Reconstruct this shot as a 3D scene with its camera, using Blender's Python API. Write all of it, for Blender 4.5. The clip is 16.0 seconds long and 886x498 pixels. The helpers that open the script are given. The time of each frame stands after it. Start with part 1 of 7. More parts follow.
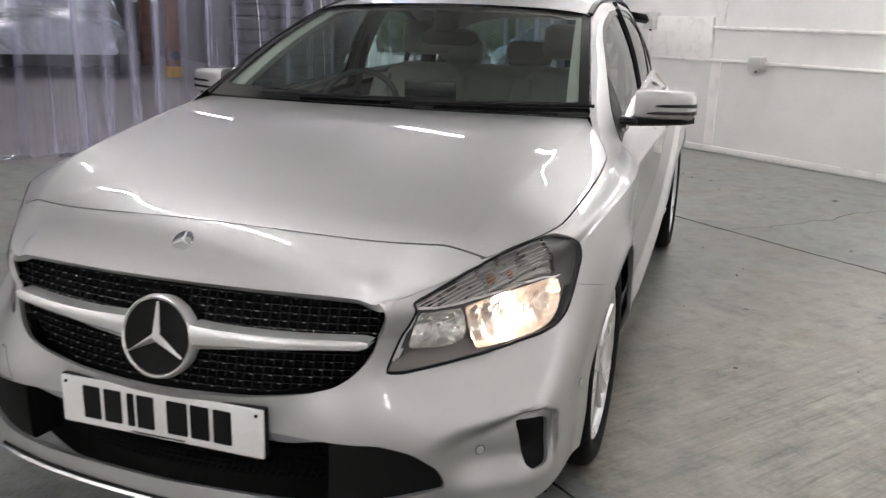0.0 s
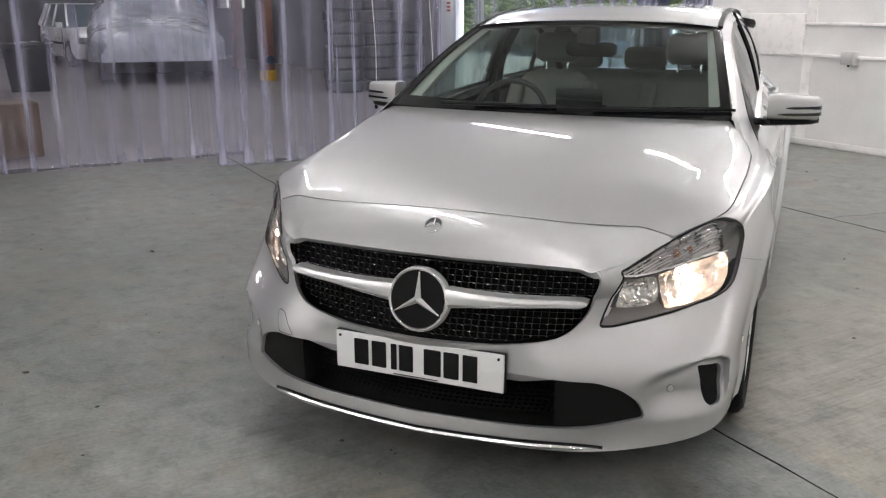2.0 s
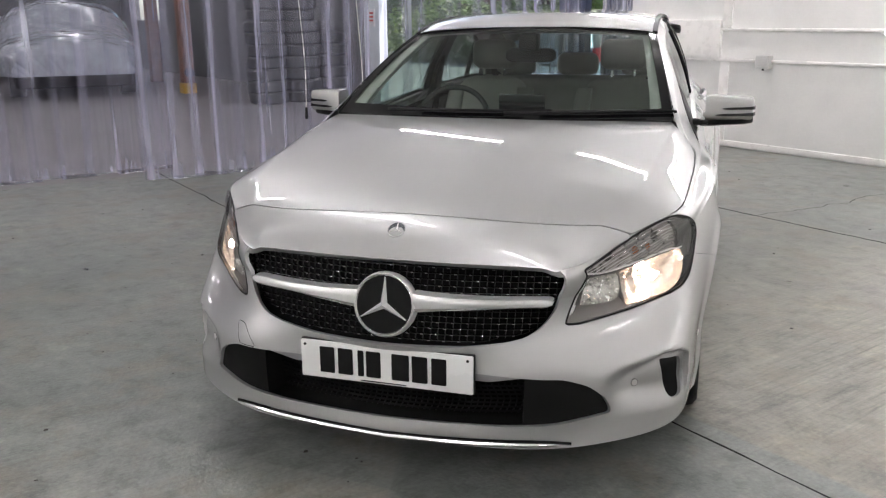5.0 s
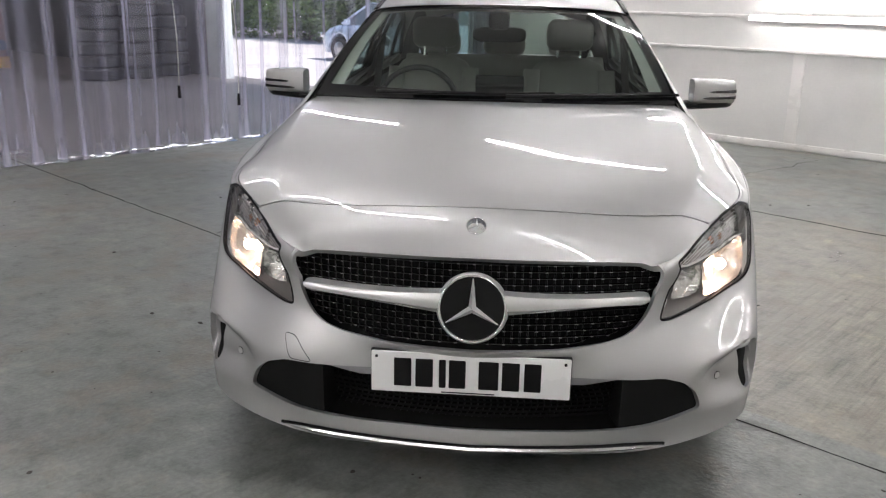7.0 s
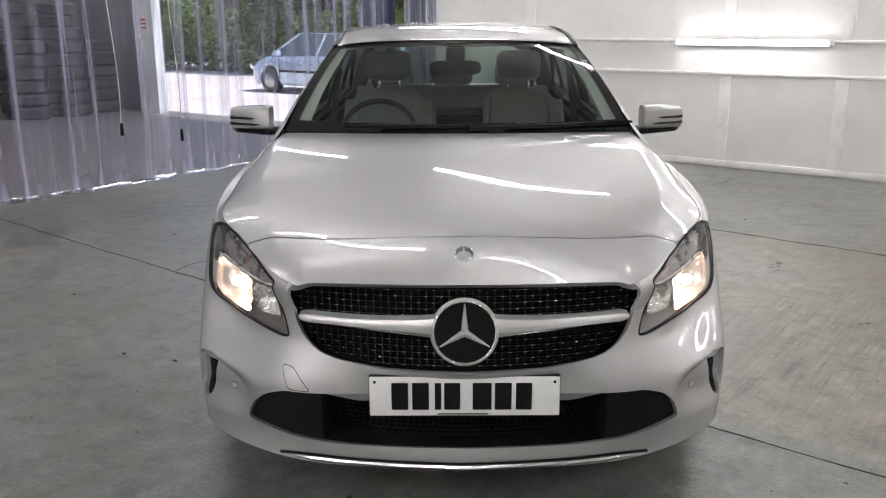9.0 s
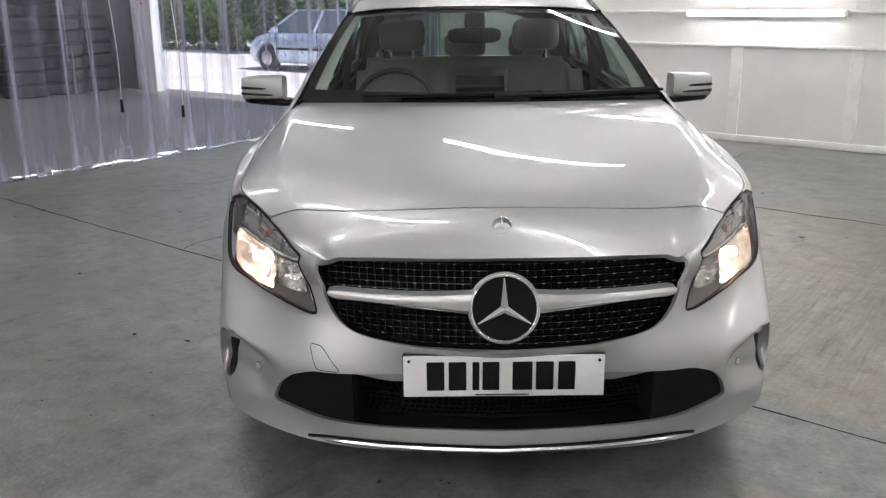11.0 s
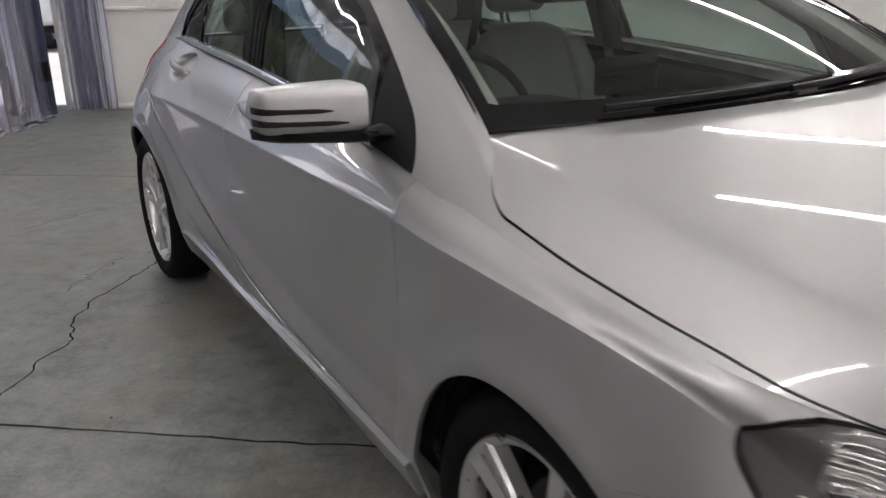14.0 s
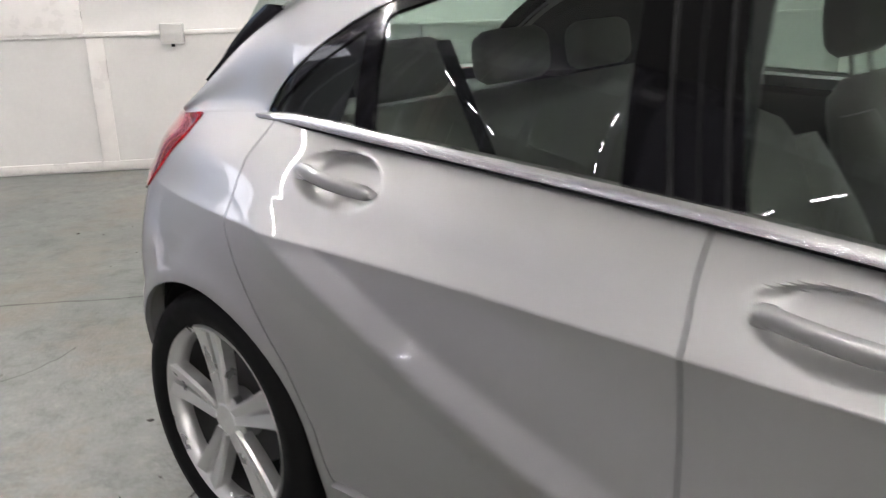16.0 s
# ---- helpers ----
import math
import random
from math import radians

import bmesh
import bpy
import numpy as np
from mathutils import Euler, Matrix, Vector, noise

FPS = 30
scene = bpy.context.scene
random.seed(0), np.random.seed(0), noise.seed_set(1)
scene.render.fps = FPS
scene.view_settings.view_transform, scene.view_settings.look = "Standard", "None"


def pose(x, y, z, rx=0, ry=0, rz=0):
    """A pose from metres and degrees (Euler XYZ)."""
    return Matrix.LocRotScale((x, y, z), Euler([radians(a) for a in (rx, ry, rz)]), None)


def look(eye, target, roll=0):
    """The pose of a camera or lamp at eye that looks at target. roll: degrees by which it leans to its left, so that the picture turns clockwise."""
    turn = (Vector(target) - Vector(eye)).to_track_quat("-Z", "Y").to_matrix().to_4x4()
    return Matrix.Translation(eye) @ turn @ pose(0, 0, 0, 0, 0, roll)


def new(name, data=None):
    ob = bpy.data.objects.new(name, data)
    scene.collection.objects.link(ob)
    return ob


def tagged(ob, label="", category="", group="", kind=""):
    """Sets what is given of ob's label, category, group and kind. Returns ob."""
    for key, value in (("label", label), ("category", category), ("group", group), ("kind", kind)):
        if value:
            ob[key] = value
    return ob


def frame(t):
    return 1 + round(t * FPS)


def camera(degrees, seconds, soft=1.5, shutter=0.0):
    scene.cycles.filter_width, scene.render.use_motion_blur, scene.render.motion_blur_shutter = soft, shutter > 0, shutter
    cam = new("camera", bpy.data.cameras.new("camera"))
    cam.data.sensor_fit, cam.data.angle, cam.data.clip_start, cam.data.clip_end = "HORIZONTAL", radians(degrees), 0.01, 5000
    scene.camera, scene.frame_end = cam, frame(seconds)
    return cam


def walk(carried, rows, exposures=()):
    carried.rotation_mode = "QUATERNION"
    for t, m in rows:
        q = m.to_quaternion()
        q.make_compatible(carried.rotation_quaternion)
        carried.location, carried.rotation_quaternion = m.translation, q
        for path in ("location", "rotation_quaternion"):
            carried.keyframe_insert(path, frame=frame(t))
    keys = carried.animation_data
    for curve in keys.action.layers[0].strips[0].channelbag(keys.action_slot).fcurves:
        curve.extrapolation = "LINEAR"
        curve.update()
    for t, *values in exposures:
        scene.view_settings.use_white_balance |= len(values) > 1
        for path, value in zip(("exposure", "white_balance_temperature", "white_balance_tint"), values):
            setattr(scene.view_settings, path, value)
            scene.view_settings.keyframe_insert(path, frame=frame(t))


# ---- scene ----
# the camera: seconds, x, y, z, yaw, pitch, lean
cam = camera(54.15, 16.0, 1.2, 0.3)
PATH = [
    (0.0, 1.139, -1.488, 1.276, 18.26, -15.15, 1.57),
    (0.5, 1.088, -1.692, 1.315, 20.13, -16.36, 0.35),
    (1.0, 0.960, -1.894, 1.354, 19.68, -15.50, -0.20),
    (1.5, 0.948, -2.034, 1.365, 21.17, -16.10, -1.14),
    (2.0, 0.958, -2.114, 1.373, 22.68, -15.53, -0.03),
    (2.5, 0.958, -2.151, 1.369, 21.48, -15.04, 1.46),
    (3.0, 0.966, -2.157, 1.365, 20.46, -15.26, 1.15),
    (3.5, 0.976, -2.140, 1.362, 19.62, -15.12, 0.87),
    (4.0, 0.985, -2.142, 1.358, 19.27, -14.88, 0.51),
    (6.5, 0.303, -2.200, 1.364, 9.11, -15.89, -0.10),
    (7.0, 0.093, -2.102, 1.355, 4.67, -16.31, 1.06),
    (7.5, -0.012, -2.127, 1.385, 1.29, -15.11, 1.04),
    (8.0, -0.045, -2.209, 1.397, -0.34, -14.62, 0.03),
    (10.5, -0.064, -2.221, 1.367, 0.89, -14.90, -0.60),
    (11.0, -0.162, -2.092, 1.341, -0.17, -15.99, -0.48),
    (11.5, -0.360, -1.792, 1.298, -3.22, -17.19, -0.36),
    (12.0, -0.632, -1.494, 1.263, -8.27, -18.69, -0.07),
    (12.5, -0.907, -1.197, 1.275, -15.85, -19.11, -0.76),
    (13.0, -1.097, -0.819, 1.250, -21.42, -18.65, -1.78),
    (13.5, -1.322, -0.429, 1.233, -25.85, -18.75, -1.07),
    (14.0, -1.561, -0.048, 1.282, -29.84, -18.63, -1.34),
    (14.5, -1.676, 0.434, 1.274, -33.11, -18.80, -1.95),
    (15.0, -1.755, 0.948, 1.274, -37.88, -19.22, -1.61),
    (15.5, -1.774, 1.455, 1.275, -43.08, -18.49, -0.63),
    (16.0, -1.785, 2.012, 1.301, -46.58, -18.20, -1.30),
]
EXPOSURES = [(0.0, 0.25, 6400, 10), (4.0, 0.4, 6400, 10), (7.0, 0.2, 6400, 10), (10.5, 0.15, 6400, 10), (12.5, 0.0, 6400, 10), (13.5, -0.18, 6550, 10), (14.0, -0.1, 6600, 10), (14.5, 0.15, 6600, 10), (15.5, 0.42, 6600, 10), (16.0, 0.65, 6600, 10)]
walk(cam, [(t, pose(x, y, z, 0, 0, yaw) @ pose(0, 0, 0, 90 + pitch) @ pose(0, 0, 0, 0, 0, lean)) for t, x, y, z, yaw, pitch, lean in PATH], EXPOSURES)
# end of camera

# ---- world, sun and exposure ----
world = bpy.data.worlds.new("sky")
scene.world = world
world.use_nodes = True
wn = world.node_tree.nodes
sky = wn.new("ShaderNodeTexSky")
sky.sky_type, sky.sun_disc = "NISHITA", False
sky.sun_elevation, sky.sun_rotation = radians(55), radians(116)
world.node_tree.links.new(sky.outputs[0], wn["Background"].inputs[0])
wn["Background"].inputs[1].default_value = 0.15
sun = new("sun", bpy.data.lights.new("sun", "SUN"))
sun.data.energy, sun.data.angle, sun.data.color = 5.0, radians(0.6), (1.0, 0.95, 0.88)
sun.matrix_world = look((0, 0, 30), (-18.8, 9.3, 0))
scene.view_settings.exposure = 0.0
TUBE_POWER = 70.0

# the room is turned against the car: u runs along the white wall, w towards it
ROOM = pose(0, 0, 0, 0, 0, -37.3)


# ---- mesh helpers ----
def mesh_of(name, bm, smooth=None):
    me = bpy.data.meshes.new(name)
    if smooth is not None:
        bmesh.ops.recalc_face_normals(bm, faces=bm.faces)
        for f in bm.faces:
            f.smooth = True
        for e in bm.edges:
            if len(e.link_faces) == 2 and e.calc_face_angle(0) > radians(smooth):
                e.smooth = False
    bm.to_mesh(me)
    bm.free()
    return me


def part(name, bm, material, parent=None, label="", smooth=40, m=None):
    """One mesh object out of a bmesh, under its thing."""
    ob = new(name, mesh_of(name, bm, smooth))
    ob.data.materials.append(material)
    if parent:
        ob.parent = parent
    if m is not None:
        ob.matrix_basis = m
    if label:
        ob["label"] = label
    return ob


def thing(name, label, category, m=None, group="", kind=""):
    """An empty at a thing's base, which its parts hang under."""
    ob = tagged(new(name), label, category, group, kind)
    if m is not None:
        ob.matrix_basis = m
    return ob


def box(bm, a, b, bevel=0.0, seg=2):
    """A box from corner a to corner b, with rounded edges."""
    m = Matrix.Translation([(p + q) / 2 for p, q in zip(a, b)]) @ Matrix.Diagonal([abs(q - p) for p, q in zip(a, b)] + [1])
    made = bmesh.ops.create_cube(bm, size=1, matrix=m)["verts"]
    if bevel:
        edges = list({e for v in made for e in v.link_edges})
        bmesh.ops.bevel(bm, geom=edges, offset=bevel, segments=seg, affect="EDGES", profile=0.6)


def rod(bm, p, q, r, r2=None, n=12):
    """A round bar from p to q."""
    p, q = Vector(p), Vector(q)
    d = q - p
    m = Matrix.Translation((p + q) / 2) @ d.to_track_quat("Z", "Y").to_matrix().to_4x4()
    bmesh.ops.create_cone(bm, cap_ends=True, segments=n, radius1=r, radius2=r if r2 is None else r2, depth=d.length, matrix=m)


def sweep(bm, points, r, n=8, closed=False):
    """A round cord along points."""
    pts = [Vector(p) for p in points]
    rings = []
    side = None
    for i, p in enumerate(pts):
        a = pts[i - 1] if (i or closed) else p
        b = pts[(i + 1) % len(pts)] if (closed or i + 1 < len(pts)) else p
        t = (b - a).normalized()
        if side is None:
            side = t.orthogonal().normalized()
        side = (side - t * side.dot(t)).normalized()
        up = t.cross(side)
        rings.append([bm.verts.new(p + (side * math.cos(k * math.tau / n) + up * math.sin(k * math.tau / n)) * (r(i / (len(pts) - 1)) if callable(r) else r)) for k in range(n)])
    pairs = list(zip(rings, rings[1:])) + ([(rings[-1], rings[0])] if closed else [])
    for a, b in pairs:
        for k in range(n):
            bm.faces.new((a[k], a[(k + 1) % n], b[(k + 1) % n], b[k]))
    if not closed:
        bm.faces.new(rings[0][::-1])
        bm.faces.new(rings[-1])


def grid(bm, rows, close_u=False):
    """Faces between rows of points."""
    vs = [[bm.verts.new(p) for p in r] for r in rows]
    for a, b in zip(vs, vs[1:]):
        n = len(a)
        for k in range(n if close_u else n - 1):
            bm.faces.new((a[k], a[(k + 1) % n], b[(k + 1) % n], b[k]))
    return vs


def revolve(bm, profile, n=48, m=Matrix.Identity(4), closed=False):
    """A turned body round the local x axis: profile of (x, radius)."""
    rows = []
    for x, r in profile + (profile[:1] if closed else []):
        rows.append([m @ Vector((x, r * math.cos(k * math.tau / n), r * math.sin(k * math.tau / n))) for k in range(n)])
    grid(bm, rows, True)
    bmesh.ops.remove_doubles(bm, verts=bm.verts, dist=1e-6)


# ---- materials ----
def nodes_of(name):
    m = bpy.data.materials.new(name)
    m.use_nodes = True
    nt = m.node_tree
    return m, nt, nt.nodes["Principled BSDF"]


def link(nt, a, b):
    nt.links.new(a, b)


def noise_of(nt, scale, detail=4, stretch=None, rough=0.55, kind="Object"):
    co = nt.nodes.new("ShaderNodeTexCoord")
    out = co.outputs[kind]
    if stretch:
        mp = nt.nodes.new("ShaderNodeMapping")
        mp.inputs["Scale"].default_value = stretch
        link(nt, out, mp.inputs[0])
        out = mp.outputs[0]
    t = nt.nodes.new("ShaderNodeTexNoise")
    t.inputs["Scale"].default_value, t.inputs["Detail"].default_value, t.inputs["Roughness"].default_value = scale, detail, rough
    link(nt, out, t.inputs["Vector"])
    return t.outputs["Fac"]


def ramp(nt, fac, stops):
    r = nt.nodes.new("ShaderNodeValToRGB")
    e = r.color_ramp.elements
    while len(e) < len(stops):
        e.new(0.5)
    for el, (p, c) in zip(e, stops):
        el.position, el.color = p, (*c, 1) if len(c) == 3 else c
    link(nt, fac, r.inputs[0])
    return r.outputs[0]


def mixed(nt, a, b, fac, mode="MIX"):
    m = nt.nodes.new("ShaderNodeMix")
    m.data_type, m.blend_type = "RGBA", mode
    for s, v in ((m.inputs[6], a), (m.inputs[7], b), (m.inputs[0], fac)):
        if hasattr(v, "is_linked"):
            link(nt, v, s)
        else:
            s.default_value = (*v, 1) if isinstance(v, tuple) else v
    return m.outputs[2]


def bump_of(nt, p, height, strength, distance=0.002):
    b = nt.nodes.new("ShaderNodeBump")
    b.inputs["Strength"].default_value, b.inputs["Distance"].default_value = strength, distance
    link(nt, height, b.inputs["Height"])
    link(nt, b.outputs[0], p.inputs["Normal"])


def surface(name, colour, rough=0.5, metal=0.0, vary=0.12, scale=6.0, grain=120.0, bump=0.1, spread=0.15, coat=0.0, stretch=None):
    """A painted, cast or woven surface: stains at one scale, grain at another, both in colour, gloss and relief."""
    m, nt, p = nodes_of(name)
    big = noise_of(nt, scale, 5, stretch)
    fine = noise_of(nt, grain, 3, stretch)
    dark, light = tuple(c * (1 - vary) for c in colour), tuple(min(1, c * (1 + vary)) for c in colour)
    c = ramp(nt, big, [(0.3, dark), (0.7, light)])
    g = ramp(nt, fine, [(0.3, (1 - vary / 2,) * 3), (0.7, (1, 1, 1))])
    link(nt, mixed(nt, c, g, 1.0, "MULTIPLY"), p.inputs["Base Color"])
    p.inputs["Roughness"].default_value = rough
    if spread > 0.07:
        link(nt, ramp(nt, big, [(0.3, (max(0, rough - spread / 2),) * 3), (0.7, (min(1, rough + spread / 2),) * 3)]), p.inputs["Roughness"])
    p.inputs["Metallic"].default_value, p.inputs["Coat Weight"].default_value = metal, coat
    p.inputs["Coat Roughness"].default_value = 0.04
    if bump:
        bump_of(nt, p, fine, bump)
    return m


def glowing(name, colour, strength):
    m, nt, p = nodes_of(name)
    p.inputs["Base Color"].default_value = (*colour, 1)
    p.inputs["Emission Color"].default_value = (*colour, 1)
    p.inputs["Emission Strength"].default_value = strength
    return m


def sheer(name, tint, haze, haze_colour, rough=0.05, ior=1.45, streaks=None):
    """Thin clear sheet: it lets light straight through, mirrors at a slant and holds a little haze."""
    m, nt, p = nodes_of(name)
    nt.nodes.remove(p)
    tr, gl, df = (nt.nodes.new("ShaderNodeBsdf" + k) for k in ("Transparent", "Glossy", "Diffuse"))
    tr.inputs[0].default_value = (*tint, 1)
    gl.inputs["Roughness"].default_value = rough
    df.inputs[0].default_value = (*haze_colour, 1)
    if ior < 1.3:
        fr = nt.nodes.new("ShaderNodeFresnel")
        fr.inputs[0].default_value = ior
    else:
        # both faces of the sheet mirror alike
        facing, power, fr = nt.nodes.new("ShaderNodeLayerWeight"), nt.nodes.new("ShaderNodeMath"), nt.nodes.new("ShaderNodeMath")
        facing.inputs[0].default_value = 0.5
        power.operation, fr.operation = "POWER", "MULTIPLY_ADD"
        link(nt, facing.outputs["Facing"], power.inputs[0])
        power.inputs[1].default_value = 5.0
        link(nt, power.outputs[0], fr.inputs[0])
        flat = 1.6 * ((ior - 1) / (ior + 1)) ** 2
        fr.inputs[1].default_value, fr.inputs[2].default_value = 1 - flat, flat
    a, b = nt.nodes.new("ShaderNodeMixShader"), nt.nodes.new("ShaderNodeMixShader")
    link(nt, tr.outputs[0], a.inputs[1]), link(nt, df.outputs[0], a.inputs[2])
    a.inputs[0].default_value = haze
    if streaks:
        link(nt, ramp(nt, noise_of(nt, 1.0, 4, streaks), [(0.40, (haze * 0.25,) * 3), (0.56, (haze * 0.9,) * 3), (0.68, (haze * 2.6,) * 3)]), a.inputs[0])
    link(nt, fr.outputs[0], b.inputs[0]), link(nt, a.outputs[0], b.inputs[1]), link(nt, gl.outputs[0], b.inputs[2])
    link(nt, b.outputs[0], nt.nodes["Material Output"].inputs[0])
    return m


def concrete_floor():
    """Painted concrete: grey-green, worn, with swept streaks, dark tyre smears and pale patches."""
    m, nt, p = nodes_of("painted_concrete")
    big, mid, fine = noise_of(nt, 0.55, 5), noise_of(nt, 2.6, 7, rough=0.68), noise_of(nt, 60, 4)
    c = ramp(nt, big, [(0.3, (0.115, 0.128, 0.122)), (0.5, (0.19, 0.202, 0.192)), (0.72, (0.25, 0.257, 0.243))])
    worn = ramp(nt, mid, [(0.34, (0.45, 0.45, 0.45)), (0.45, (0.88, 0.88, 0.87)), (0.57, (1.0, 1.0, 1.0)), (0.68, (1.35, 1.3, 1.22))])
    c = mixed(nt, c, worn, 1.0, "MULTIPLY")
    blotch = ramp(nt, noise_of(nt, 8.5, 7, rough=0.7), [(0.38, (0.62, 0.62, 0.61)), (0.47, (0.92, 0.92, 0.91)), (0.55, (1.0, 1.0, 0.99)), (0.64, (1.24, 1.21, 1.15))])
    c = mixed(nt, c, blotch, 0.85, "MULTIPLY")
    # the slab beside the car is a warmer, rougher pour than its neighbours
    at = nt.nodes.new("ShaderNodeSeparateXYZ")
    link(nt, nt.nodes.new("ShaderNodeTexCoord").outputs["Object"], at.inputs[0])
    slab_of = None
    for axis, lo, hi in ((0, -1.6, -0.2), (1, 1.10, 1.12), (1, 4.05, 4.03)):
        step = nt.nodes.new("ShaderNodeMapRange")
        link(nt, at.outputs[axis], step.inputs[0])
        step.inputs[1].default_value, step.inputs[2].default_value = lo, hi
        if slab_of is None:
            slab_of = step.outputs[0]
        else:
            mul = nt.nodes.new("ShaderNodeMath")
            mul.operation = "MULTIPLY"
            link(nt, slab_of, mul.inputs[0])
            link(nt, step.outputs[0], mul.inputs[1])
            slab_of = mul.outputs[0]
    c = mixed(nt, c, mixed(nt, c, (1.16, 1.04, 0.93), 1.0, "MULTIPLY"), slab_of)
    brush = noise_of(nt, 1.0, 6, (52.0, 2.6, 1.0), 0.75)
    patch = ramp(nt, noise_of(nt, 0.45, 3), [(0.38, (0, 0, 0)), (0.56, (1, 1, 1))])
    sep = nt.nodes.new("ShaderNodeSeparateXYZ")
    link(nt, nt.nodes.new("ShaderNodeTexCoord").outputs["Object"], sep.inputs[0])
    lane = nt.nodes.new("ShaderNodeMapRange")
    link(nt, sep.outputs[0], lane.inputs[0])
    lane.inputs[1].default_value, lane.inputs[2].default_value = -2.4, -1.5
    patch = mixed(nt, (0.0, 0.0, 0.0), patch, lane.outputs[0])
    # rippled relief shows most in one worn spot
    apart, spot = nt.nodes.new("ShaderNodeVectorMath"), nt.nodes.new("ShaderNodeMapRange")
    apart.operation = "DISTANCE"
    link(nt, nt.nodes.new("ShaderNodeTexCoord").outputs["Object"], apart.inputs[0])
    apart.inputs[1].default_value = (0.45, 2.05, 0.0)
    ragged = nt.nodes.new("ShaderNodeMath")
    ragged.operation, ragged.inputs[1].default_value = "MULTIPLY_ADD", 1.6
    link(nt, mid, ragged.inputs[0])
    link(nt, apart.outputs["Value"], ragged.inputs[2])
    link(nt, ragged.outputs[0], spot.inputs[0])
    spot.inputs[1].default_value, spot.inputs[2].default_value = 1.9, 1.0
    patch = mixed(nt, mixed(nt, patch, (0.32, 0.32, 0.32), 1.0, "MULTIPLY"), (1.0, 1.0, 1.0), spot.outputs[0])
    streak = mixed(nt, (1.0, 1.0, 1.0), ramp(nt, brush, [(0.33, (0.28, 0.28, 0.27)), (0.47, (0.92, 0.92, 0.91)), (0.66, (1.42, 1.40, 1.34))]), patch)
    c = mixed(nt, c, streak, 0.8, "MULTIPLY")
    rust = ramp(nt, noise_of(nt, 1.7, 8, rough=0.72), [(0.50, (0, 0, 0)), (0.56, (0.3, 0.3, 0.3)), (0.70, (0.75, 0.75, 0.75))])
    c = mixed(nt, c, (0.20, 0.165, 0.125), rust)
    c = mixed(nt, c, ramp(nt, fine, [(0.3, (0.82, 0.82, 0.82)), (0.7, (1.05, 1.05, 1.05))]), 1.0, "MULTIPLY")
    link(nt, c, p.inputs["Base Color"])
    link(nt, ramp(nt, mid, [(0.3, (0.26,) * 3), (0.7, (0.50,) * 3)]), p.inputs["Roughness"])
    add = nt.nodes.new("ShaderNodeMath")
    add.operation = "MULTIPLY_ADD"
    link(nt, brush, add.inputs[0])
    link(nt, patch, add.inputs[1])
    link(nt, fine, add.inputs[2])
    bump_of(nt, p, add.outputs[0], 0.35, 0.006)
    return m


CONCRETE = concrete_floor()
JOINT = surface("joint_filler", (0.02, 0.02, 0.019), 1.0, bump=0.2)
JOINT.node_tree.nodes["Principled BSDF"].inputs["Specular IOR Level"].default_value = 0.03
WALL_WHITE = surface("white_wall_paint", (0.74, 0.73, 0.71), 0.45, vary=0.05, scale=2.5, grain=40, bump=0.04)
WALL_TRIM = surface("white_gloss_paint", (0.82, 0.80, 0.775), 0.3, vary=0.03, scale=9, bump=0.03)
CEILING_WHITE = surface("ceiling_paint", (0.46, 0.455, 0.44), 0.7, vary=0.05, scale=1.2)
BOX_GREY = surface("grey_plastic", (0.52, 0.52, 0.50), 0.4, vary=0.05, bump=0.03)
WALL_TUBE_GLOW = glowing("wall_tube_light", (1.0, 0.965, 0.965), 24.0)
TUBE_GLOW = glowing("tube_light", (1.0, 0.965, 0.965), TUBE_POWER)


